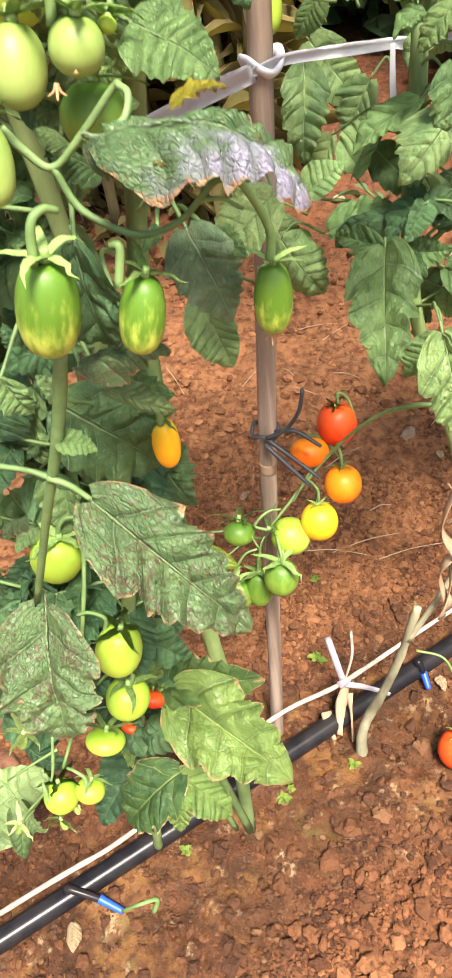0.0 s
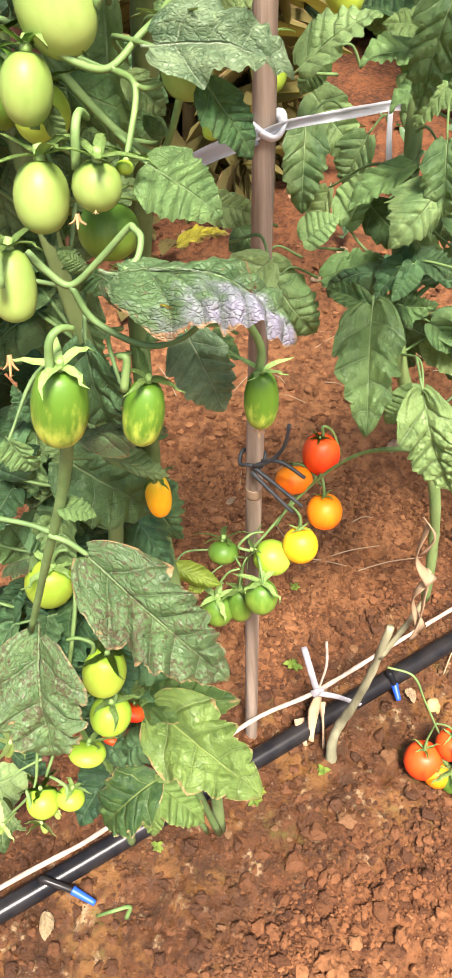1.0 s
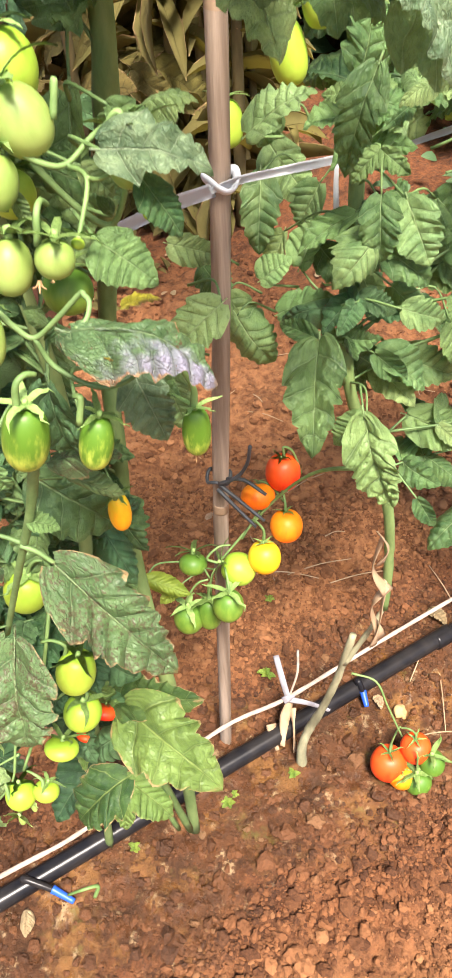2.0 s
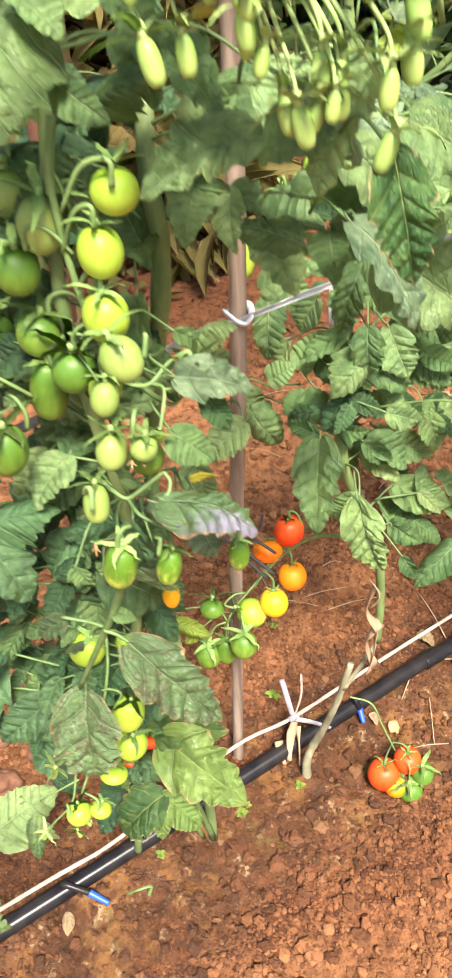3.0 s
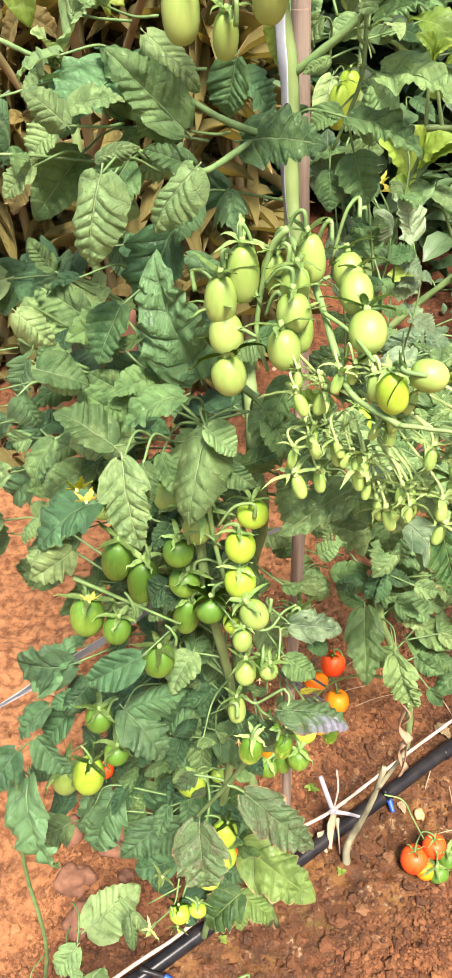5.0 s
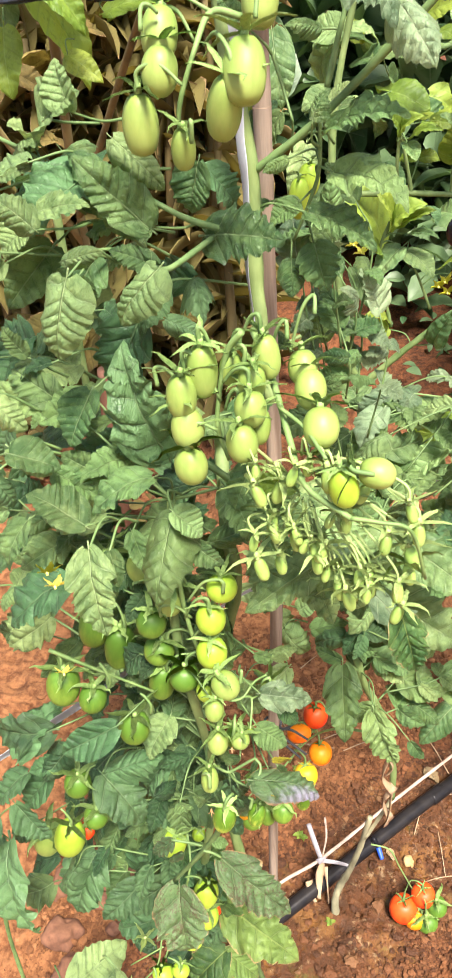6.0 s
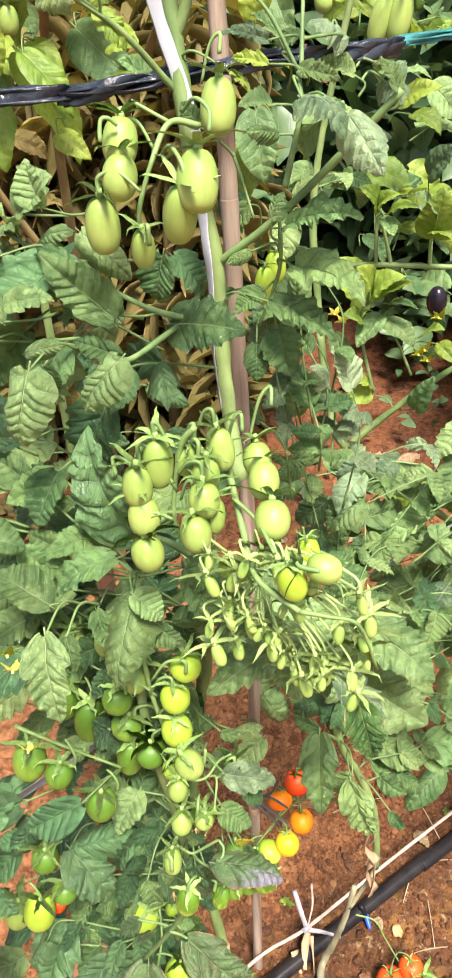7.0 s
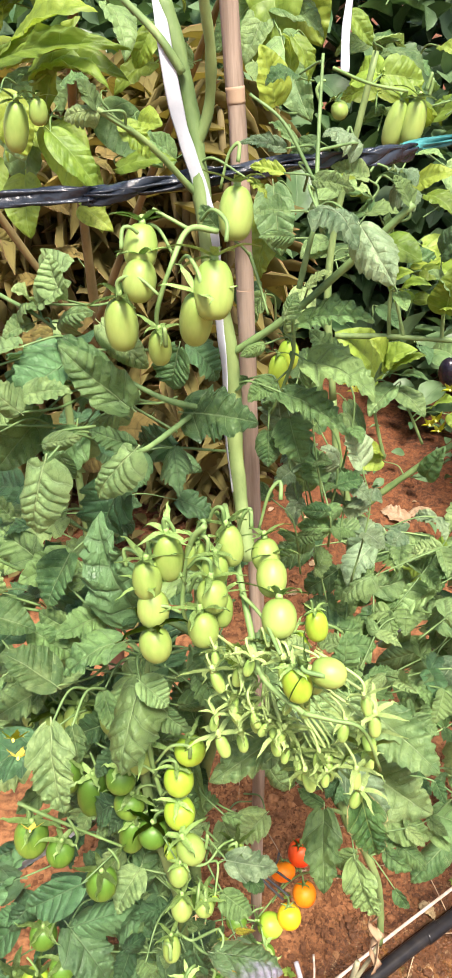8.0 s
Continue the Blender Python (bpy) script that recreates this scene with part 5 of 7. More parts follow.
hung(ripe_plant, (0.142, 0.595, 0.778), (0.155, 0.582, 0.742), 0.9, "p", shape=6)
hung(ripe_plant, (0.158, 0.587, 0.791), (0.181, 0.573, 0.748), 0.8, "p")
hung(ripe_plant, (0.120, 0.613, 0.765), (0.080, 0.586, 0.746), 0.45, "g", shape=4)
hung(ripe_plant, (0.078, 0.612, 0.718), (0.093, 0.624, 0.758), 0.7, "p", shape=6)
hung(ripe_plant, (0.060, 0.638, 0.735), (0.050, 0.630, 0.701), 0.8, "p", shape=6)
hung(ripe_plant, (0.047, 0.603, 0.708), (0.071, 0.607, 0.728), 0.9, "p", shape=6)
hung(ripe_plant, (0.065, 0.593, 0.684), (0.109, 0.593, 0.707), 0.55, "g")
hung(ripe_plant, (0.092, 0.625, 0.730), (0.127, 0.613, 0.703), 0.6, "g")
hung(ripe_plant, (0.137, 0.497, 0.902), (0.124, 0.473, 0.852), 0.56, "g", shape=0, family="big")
hung(ripe_plant, (0.040, 0.640, 0.781), (0.044, 0.610, 0.727), 0.5, "p", shape=5)
hung(ripe_plant, (0.033, 0.710, 0.777), (0.075, 0.685, 0.739), 0.7, "p", shape=0)
hung(ripe_plant, (0.081, 0.688, 0.756), (0.063, 0.681, 0.716), 0.8, "p", shape=6)
hung(ripe_plant, (0.046, 0.679, 0.814), (0.028, 0.675, 0.787), 0.7, "g")
hung(ripe_plant, (-0.033, 0.611, 0.730), (0.016, 0.610, 0.723), 0.55, "p")
hung(ripe_plant, (-0.012, 0.634, 0.700), (0.012, 0.629, 0.670), 0.8, "g")
hung(ripe_plant, (0.012, 0.620, 0.681), (0.039, 0.616, 0.644), 0.8, "p")
hung(ripe_plant, (0.027, 0.598, 0.675), (0.061, 0.593, 0.630), 0.75, "p")
hung(ripe_plant, (-0.010, 0.505, 0.681), (0.011, 0.492, 0.632), 0.64, "p", shape=0)
hung(ripe_plant, (0.147, 0.580, 0.664), (0.195, 0.584, 0.633), 0.65, "p", shape=6)
hung(ripe_plant, (0.154, 0.595, 0.718), (0.184, 0.589, 0.693), 0.7, "g")
hung(ripe_plant, (0.127, 0.625, 0.710), (0.147, 0.617, 0.672), 0.6, "p")
hung(ripe_plant, (0.111, 0.606, 0.628), (0.144, 0.606, 0.606), 0.7, "g")
hung(ripe_plant, (0.199, 0.539, 0.546), (0.218, 0.527, 0.525), 0.6, "g")
hung(ripe_plant, (-0.051, 0.491, 0.428), (-0.004, 0.486, 0.419), 0.5, "l")
hung(ripe_plant, (-0.021, 0.501, 0.410), (-0.037, 0.484, 0.396), 0.6, "l")
hung(ripe_plant, (0.015, 0.618, 1.282), (0.035, 0.620, 1.302), 0.7, "d")
hung(ripe_plant, (0.042, 0.600, 1.298), (0.023, 0.597, 1.268), 0.6, "g")
hung(ripe_plant, (0.080, 0.601, 1.304), (0.098, 0.603, 1.319), 0.6, "p")
hung(ripe_plant, (0.165, 0.554, 0.723), (0.198, 0.555, 0.716), 0.7, "p")
hung(ripe_plant, (0.056, 0.533, 0.850), (0.095, 0.535, 0.880), 0.7, "p")
hung(ripe_plant, (0.142, 0.575, 0.772), (0.119, 0.537, 0.747), 0.7, "p")
hung(ripe_plant, (0.074, 0.579, 1.418), (0.056, 0.579, 1.436), 0.5, "p")
hung(ripe_plant, (0.088, 0.596, 1.419), (0.065, 0.596, 1.406), 0.5, "g")
leaf = leaf_stalk(ripe_plant, [(0.173, 0.534, 0.575), (0.141, 0.512, 0.596), (0.104, 0.536, 0.559), (0.062, 0.561, 0.486), (0.015, 0.530, 0.423)], 0.00204, 0.00135, TRUSS, "fruit_stalk")
leaf = leaf_stalk(ripe_plant, [(0.086, 0.588, 0.498), (0.054, 0.565, 0.476), (0.037, 0.543, 0.450)], 0.00136, 0.00105, TRUSS, "fruit_stalk")
tomato(ripe_plant, (0.069, 0.586, 0.528), (0.071, 0.590, 0.487), 0.0355, "red", (0.085, 0.595, 0.500))
tomato(ripe_plant, (0.046, 0.578, 0.498), (0.051, 0.560, 0.478), 0.0353, "orange", (0.069, 0.583, 0.487))
tomato(ripe_plant, (0.079, 0.558, 0.483), (0.082, 0.552, 0.450), 0.0336, "orange", (0.069, 0.581, 0.488))
tomato(ripe_plant, (0.060, 0.541, 0.451), (0.063, 0.535, 0.416), 0.0344, "yellow", (0.043, 0.549, 0.468))
tomato(ripe_plant, (0.020, 0.527, 0.427), (0.052, 0.530, 0.411), 0.0346, "lime", (0.031, 0.540, 0.443))
tomato(ripe_plant, (0.032, 0.501, 0.413), (0.031, 0.497, 0.376), 0.0321, "dark", (0.020, 0.529, 0.425))
tomato(ripe_plant, (-0.013, 0.532, 0.428), (-0.011, 0.519, 0.409), 0.0303, "dark", (0.007, 0.528, 0.419))
tomato(ripe_plant, (-0.015, 0.503, 0.373), (-0.016, 0.504, 0.334), 0.0337, "dark", (0.008, 0.512, 0.414))
tomato(ripe_plant, (0.007, 0.511, 0.382), (0.005, 0.512, 0.336), 0.0284, "dark", (0.012, 0.526, 0.417))
leaf = leaf_stalk(ripe_plant, [(0.162, 0.562, 0.212), (0.192, 0.560, 0.207), (0.211, 0.552, 0.169), (0.235, 0.549, 0.109)], 0.001496, 0.0012, TRUSS, "fruit_stalk")
tomato(ripe_plant, (0.225, 0.551, 0.055), (0.227, 0.547, 0.004), 0.0493, "red", (0.232, 0.558, 0.115))
tomato(ripe_plant, (0.255, 0.568, 0.073), (0.261, 0.566, 0.032), 0.0422, "red", (0.234, 0.572, 0.089))
tomato(ripe_plant, (0.244, 0.540, 0.038), (0.246, 0.538, 0.003), 0.0360, "orange")
tomato(ripe_plant, (0.264, 0.541, 0.033), (0.270, 0.538, -0.002), 0.0376, "dark", (0.256, 0.548, 0.080))
tomato(ripe_plant, (0.279, 0.558, 0.058), (0.284, 0.556, 0.023), 0.0356, "dark")
# fruit further up behind the stake
leaf = leaf_stalk(ripe_plant, [(0.050, 0.630, 0.890), (0.082, 0.622, 0.908), (0.106, 0.630, 0.897), (0.124, 0.646, 0.865)], 0.00204, 0.00165, TRUSS, "fruit_stalk")
tomato(ripe_plant, (0.085, 0.618, 0.928), (0.089, 0.616, 0.889), 0.0267, "lime", (0.082, 0.621, 0.908))
tomato(ripe_plant, (0.062, 0.616, 0.895), (0.070, 0.615, 0.854), 0.0260, "lime", (0.056, 0.620, 0.899))
tomato(ripe_plant, (0.013, 0.644, 0.834), (0.014, 0.641, 0.799), 0.0257, "lime")
leaf = leaf_stalk(ripe_plant, [(0.097, 0.614, 1.465), (0.123, 0.632, 1.452), (0.151, 0.650, 1.444)], 0.00136, 0.0012, TRUSS, "fruit_stalk")
tomato(ripe_plant, (0.147, 0.669, 1.436), (0.137, 0.667, 1.401), 0.0174, "pale", (0.149, 0.673, 1.442))
tomato(ripe_plant, (0.160, 0.668, 1.437), (0.153, 0.667, 1.402), 0.0193, "pale", (0.156, 0.673, 1.442))
tomato(ripe_plant, (0.098, 0.632, 1.441), (0.103, 0.632, 1.428), 0.0136, "pale", (0.100, 0.636, 1.459))

# the deeper greens of the inner boxes put shade between leaves into colour
fill(main_plant, 13, (-0.30, 0.42, 0.80), (-0.06, 0.56, 1.30), "gdgpp", 0.06, 101)
fill(main_plant, 8, (-0.14, 0.43, 0.92), (0.02, 0.53, 1.20), "gdd", 0.055, 102)
fill(main_plant, 4, (-0.26, 0.40, 0.40), (-0.13, 0.5, 0.8), "gdg", 0.055, 107)
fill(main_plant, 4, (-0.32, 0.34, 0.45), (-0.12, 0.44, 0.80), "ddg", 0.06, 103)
fill(main_plant, 9, (-0.08, 0.37, 0.72), (0.0, 0.42, 0.98), "gpdp", 0.045, 104)
fill(main_plant, 6, (0.08, 0.37, 0.92), (0.17, 0.44, 1.06), "pp", 0.045, 105)
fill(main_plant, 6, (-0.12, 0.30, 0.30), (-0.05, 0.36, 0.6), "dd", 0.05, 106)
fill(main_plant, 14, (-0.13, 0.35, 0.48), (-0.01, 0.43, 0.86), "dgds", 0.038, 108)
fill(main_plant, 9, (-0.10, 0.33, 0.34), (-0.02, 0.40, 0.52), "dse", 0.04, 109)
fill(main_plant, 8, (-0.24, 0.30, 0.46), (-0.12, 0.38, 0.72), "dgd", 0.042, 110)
fill(ripe_plant, 12, (0.06, 0.64, 0.66), (0.34, 0.82, 0.95), "gpgdg", 0.05, 111)
fill(ripe_plant, 12, (0.04, 0.60, 1.04), (0.13, 0.68, 1.24), "gvg", 0.036, 112)
fill(ripe_plant, 8, (0.2, 0.60, 0.52), (0.34, 0.74, 0.72), "gp", 0.055, 113)

# ---------------------------------------------------------------- neighbours in the row

low_plant = thing("tomato_plant", (-0.300, 0.200, 0.000), "young tomato plant with broad pale leaves low beside the drip line", "tomato plant", "tomato plants in the row")
stem(low_plant, [(-0.300, 0.200, 0.000), (-0.354, 0.220, -0.033), (-0.284, 0.237, 0.260), (-0.267, 0.256, 0.482), (-0.226, 0.262, 0.687)], 0.0032, 0.0022, STALK)
hung(low_plant, (-0.257, 0.289, 0.194), (-0.190, 0.351, 0.226), 0.75, "p", shape=0)
hung(low_plant, (-0.176, 0.293, 0.284), (-0.166, 0.257, 0.246), 0.5, "p")
hung(low_plant, (-0.161, 0.283, 0.326), (-0.134, 0.267, 0.300), 0.4, "p")
hung(low_plant, (-0.164, 0.176, 0.513), (-0.186, 0.150, 0.492), 0.7, "p")
hung(low_plant, (-0.187, 0.177, 0.426), (-0.165, 0.167, 0.409), 0.7, "p")
hung(low_plant, (-0.172, 0.167, 0.426), (-0.118, 0.146, 0.387), 0.6, "p")
hung(low_plant, (-0.266, 0.165, 0.310), (-0.207, 0.167, 0.248), 0.6, "p")
hung(low_plant, (-0.217, 0.272, 0.680), (-0.189, 0.213, 0.593), 0.5, "d", shape=1)
hung(low_plant, (-0.197, 0.280, 0.745), (-0.162, 0.264, 0.712), 0.6, "d")
hung(low_plant, (-0.206, 0.260, 0.754), (-0.234, 0.229, 0.721), 0.7, "d")
hung(low_plant, (-0.184, 0.299, 0.773), (-0.214, 0.275, 0.749), 0.6, "d")
hung(low_plant, (-0.175, 0.320, 0.741), (-0.204, 0.294, 0.708), 0.7, "d")
hung(low_plant, (-0.141, 0.317, 0.801), (-0.169, 0.293, 0.769), 0.7, "d")

far_row_plant = thing("tomato_plant", (0.370, 0.870, 0.000), "tomato plant with crinkled grey-green leaves further along the row", "tomato plant", "tomato plants in the row")
stem(far_row_plant, [(0.37, 0.87, 0.0), (0.36, 0.86, 0.3), (0.34, 0.86, 0.65), (0.32, 0.88, 1.0)], 0.007, 0.005, STEM)
fill(far_row_plant, 26, (0.16, 0.74, 0.58), (0.55, 0.98, 0.82), "gppl", 0.06, 121)
fill(far_row_plant, 16, (0.04, 0.70, 0.66), (0.26, 0.80, 0.93), "gpvg", 0.045, 125)
fill(far_row_plant, 6, (0.20, 0.80, 0.88), (0.40, 0.98, 1.0), "lpg", 0.05, 126)
fill(far_row_plant, 12, (0.26, 0.72, 0.35), (0.52, 0.92, 0.62), "gpp", 0.06, 122)
fill(far_row_plant, 16, (0.24, 0.98, 0.50), (0.62, 1.25, 0.78), "lgpd", 0.06, 123)
fill(far_row_plant, 10, (0.40, 0.62, 0.30), (0.60, 0.85, 0.70), "gpd", 0.06, 124)

# ---------------------------------------------------------------- the bed behind

lime_plant = thing("garden_plant", (0.50, 1.45, 0.0), "bushy garden plant with bright lime-green leaves and yellow flowers", "plant")
stem(lime_plant, [(0.50, 1.45, 0.0), (0.40, 1.30, 0.35), (0.22, 1.08, 0.66), (0.102, 1.0, 0.806), (0.072, 1.0, 0.904), (0.06, 1.01, 1.0)], 0.008, 0.006, STEM)
stem(lime_plant, [(0.102, 1.0, 0.806), (0.173, 1.0, 0.88), (0.264, 1.0, 0.96), (0.38, 1.0, 1.03)], 0.0055, 0.004, STEM)
stem(lime_plant, [(0.06, 1.01, 1.0), (0.05, 1.03, 1.2), (0.10, 1.06, 1.45)], 0.006, 0.004, STEM)
fill(lime_plant, 9, (0.22, 1.12, 1.00), (0.60, 1.35, 1.18), "lpd", 0.05, 131, "broad", 0.4)
fill(lime_plant, 8, (0.02, 1.18, 1.30), (0.34, 1.45, 1.62), "lpd", 0.07, 132, "broad", 0.5)
fill(lime_plant, 14, (0.02, 1.10, 1.16), (0.26, 1.28, 1.46), "pgl", 0.055, 133, "broad", 0.5)
fruit = bmesh.new()
bmesh.ops.create_uvsphere(fruit, u_segments=20, v_segments=12, radius=1, matrix=Matrix.Translation((-0.275, -0.39, 1.03)) @ Matrix.Diagonal((0.015, 0.015, 0.022, 1)))
part("aubergine", fruit, PURPLE, lime_plant, "glossy dark purple fruit")

broad_plant = thing("broad_leaf_plant", (-0.7, 1.9, 0.0), "tall plant with large bright green leaves above dry brown stalks", "plant")
stem(broad_plant, [(-0.7, 1.9, 0.0), (-0.68, 1.85, 0.7), (-0.55, 1.6, 1.3), (-0.35, 1.25, 1.6)], 0.016, 0.008, BROWN)
stem(broad_plant, [(-0.68, 1.85, 0.7), (-0.8, 1.6, 1.2), (-0.75, 1.3, 1.6)], 0.01, 0.006, BROWN)
stem(broad_plant, [(-0.66, 1.8, 0.8), (-0.4, 1.6, 1.2), (-0.10, 1.3, 1.6)], 0.01, 0.006, BROWN)
fill(broad_plant, 20, (-0.75, 1.12, 1.46), (0.02, 1.45, 1.74), "llpgl", 0.12, 141, "broad", 0.8)
fill(broad_plant, 3, (-0.75, 1.1, 1.25), (-0.4, 1.3, 1.38), "lgp", 0.08, 142, "broad", 0.9)
fill(broad_plant, 16, (-1.1, 1.85, 0.4), (-0.5, 2.1, 1.2), "oo", 0.14, 143, "broad", 1.3)
rng = random.Random(8)
for k in range(26):
    x, y = rng.uniform(-1.3, -0.35), rng.uniform(2.05, 2.4)
    h = rng.uniform(0.9, 1.5)
    bm = bmesh.new()
    tube(bm, [(x + rng.uniform(-0.06, 0.06), y, 0), (x, y, h * 0.5), (x + rng.uniform(-0.08, 0.08), y - 0.02, h)], rng.uniform(0.012, 0.026), 0.009, 8, 5, base_of(broad_plant), wobble=0.2)
    part("dry_stalk", bm, BROWN, broad_plant)

back_left = thing("tomato_plant", (-0.40, 0.75, 0.0), "tomato plant with grey-green leaves behind the staked one", "tomato plant", "tomato plants in the row")
stem(back_left, [(-0.30, 0.80, 0.0), (-0.29, 0.80, 0.4), (-0.27, 0.79, 0.8), (-0.25, 0.78, 1.2)], 0.007, 0.005, STEM)
fill(back_left, 15, (-0.55, 0.65, 0.7), (-0.14, 0.9, 1.02), "dgd", 0.06, 151)

hung(broad_plant, (-0.386, 1.040, 1.463), (-0.244, 0.995, 1.526), 0.5, "l", shape=0, family="broad")
hung(broad_plant, (-0.349, 0.991, 1.460), (-0.208, 0.976, 1.487), 0.16, "l", shape=2, family="broad")
hung(broad_plant, (-0.381, 1.090, 1.437), (-0.228, 1.045, 1.446), 0.34, "l", shape=1, family="broad")
hung(broad_plant, (-0.293, 0.943, 1.386), (-0.238, 0.944, 1.316), 0.5, "l", shape=0, family="broad")
hung(broad_plant, (-0.237, 1.045, 1.516), (-0.198, 0.996, 1.463), 0.5, "p", shape=1, family="broad")
hung(broad_plant, (-0.288, 0.992, 1.286), (-0.241, 0.974, 1.259), 0.6, "l", shape=0, family="broad")
hung(broad_plant, (-0.325, 0.892, 1.436), (-0.304, 0.892, 1.367), 0.6, "l", shape=2, family="broad")
hung(broad_plant, (-0.191, 1.096, 1.491), (-0.227, 1.095, 1.441), 0.5, "l", shape=1, family="broad")
hung(broad_plant, (-0.248, 1.044, 1.324), (-0.165, 1.046, 1.338), 0.4, "l", shape=0, family="broad")
hung(broad_plant, (-0.202, 0.796, 1.446), (-0.173, 0.797, 1.456), 0.6, "g")
hung(lime_plant, (-0.008, 0.952, 1.405), (-0.014, 0.932, 1.468), 0.6, "l", shape=2, family="broad")
hung(lime_plant, (0.080, 0.905, 1.494), (0.107, 0.905, 1.465), 0.5, "l", shape=2, family="broad")
hung(lime_plant, (0.022, 0.903, 1.475), (0.042, 0.903, 1.433), 0.5, "l", shape=1, family="broad")
tomato(main_plant, (-0.215, 0.715, 1.443), (-0.224, 0.714, 1.398), 0.0241, "pale")
tomato(main_plant, (-0.193, 0.716, 1.445), (-0.195, 0.715, 1.421), 0.0179, "pale")

fill(ripe_plant, 11, (0.09, 0.56, 0.60), (0.30, 0.68, 0.90), "gpgd", 0.036, 114)
fill(main_plant, 14, (-0.13, 0.385, 0.80), (-0.03, 0.43, 1.0), "gppd", 0.03, 115)
fill(main_plant, 9, (-0.28, 0.36, 0.85), (-0.08, 0.46, 1.25), "pgp", 0.04, 116)
fill(main_plant, 10, (-0.16, 0.34, 0.50), (-0.02, 0.40, 0.80), "gdp", 0.034, 117)

# large leaves of the tall plant over the dry growth
hung(broad_plant, (-0.393, 1.000, 1.458), (-0.193, 0.960, 1.482), 0.2, "l", shape=0, family="broad")
hung(broad_plant, (-0.368, 1.100, 1.385), (-0.300, 1.060, 1.509), 0.4, "l", shape=2, family="broad")
hung(broad_plant, (-0.353, 1.050, 1.434), (-0.236, 1.010, 1.441), 0.4, "l", shape=1, family="broad")
hung(broad_plant, (-0.280, 1.100, 1.397), (-0.192, 1.060, 1.326), 0.55, "p", shape=0, family="broad")
hung(broad_plant, (-0.317, 1.000, 1.387), (-0.254, 0.960, 1.356), 0.5, "l", shape=1, family="broad")
hung(broad_plant, (-0.371, 1.100, 1.369), (-0.285, 1.060, 1.240), 0.42, "l", shape=0, family="broad")
hung(broad_plant, (-0.391, 1.050, 1.426), (-0.379, 1.010, 1.345), 0.7, "p", shape=2, family="broad")
hung(broad_plant, (-0.226, 1.100, 1.326), (-0.251, 1.060, 1.317), 0.5, "l", shape=1, family="broad")
hung(broad_plant, (-0.182, 1.100, 1.325), (-0.208, 1.060, 1.363), 0.6, "p", shape=0, family="broad")
hung(broad_plant, (-0.197, 1.000, 1.385), (-0.156, 0.960, 1.392), 0.6, "l", shape=2, family="broad")
hung(broad_plant, (-0.214, 1.150, 1.445), (-0.266, 1.110, 1.416), 0.5, "l", shape=1, family="broad")
hung(broad_plant, (-0.173, 1.200, 1.440), (-0.220, 1.160, 1.465), 0.5, "p", shape=2, family="broad")
# side shoot right of the stake with drooping, toothed leaves
stem(main_plant, [(0.086, 0.510, 1.333), (0.092, 0.515, 1.359), (0.097, 0.520, 1.382), (0.094, 0.530, 1.403)], 0.0022, 0.0014, STALK)
stem(main_plant, [(0.081, 0.510, 1.322), (0.081, 0.515, 1.294), (0.078, 0.520, 1.268), (0.060, 0.525, 1.223)], 0.0018, 0.0012, STALK)
stem(main_plant, [(0.046, 0.530, 1.353), (0.053, 0.525, 1.335), (0.062, 0.515, 1.311)], 0.0014, 0.001, STALK)
stem(main_plant, [(0.094, 0.530, 1.403), (0.073, 0.535, 1.439), (0.049, 0.540, 1.457)], 0.0014, 0.001, STALK)
stem(main_plant, [(0.096, 0.530, 1.400), (0.095, 0.550, 1.436), (0.095, 0.570, 1.477)], 0.0016, 0.0012, STALK)
hung(main_plant, (0.130, 0.490, 1.382), (0.154, 0.460, 1.354), 0.72, "v", tilt=14, shape=1, family="big")
hung(main_plant, (0.100, 0.500, 1.391), (0.131, 0.470, 1.375), 0.55, "v", tilt=-20, shape=3, family="big")
hung(main_plant, (0.087, 0.510, 1.306), (0.138, 0.480, 1.327), 0.58, "g", tilt=-6, shape=0, family="big")
hung(main_plant, (0.092, 0.510, 1.277), (0.146, 0.480, 1.267), 0.62, "g", tilt=-10, shape=2, family="big")
hung(main_plant, (0.073, 0.510, 1.249), (0.125, 0.480, 1.238), 0.6, "g", tilt=-8, shape=0, family="big")
hung(main_plant, (0.076, 0.520, 1.222), (0.088, 0.500, 1.192), 0.8, "g", shape=1, tilt=6)
hung(main_plant, (0.058, 0.520, 1.209), (0.061, 0.500, 1.187), 0.85, "g", shape=3, tilt=-6)
hung(main_plant, (0.064, 0.525, 1.251), (0.044, 0.510, 1.241), 0.7, "g", shape=0)
hung(main_plant, (0.057, 0.520, 1.285), (0.040, 0.510, 1.279), 0.6, "g", shape=3)
hung(main_plant, (0.041, 0.530, 1.251), (0.030, 0.520, 1.245), 0.8, "g", shape=6)
hung(main_plant, (0.077, 0.520, 1.385), (0.060, 0.500, 1.391), 0.65, "p", shape=6)
hung(main_plant, (0.081, 0.520, 1.366), (0.062, 0.500, 1.373), 0.5, "p", shape=3)
hung(main_plant, (0.094, 0.530, 1.403), (0.122, 0.520, 1.400), 0.4, "g", shape=5)
hung(main_plant, (0.073, 0.530, 1.408), (0.049, 0.530, 1.414), 0.4, "l", shape=2)
hung(main_plant, (0.048, 0.530, 1.404), (0.062, 0.530, 1.392), 0.6, "l", shape=0)
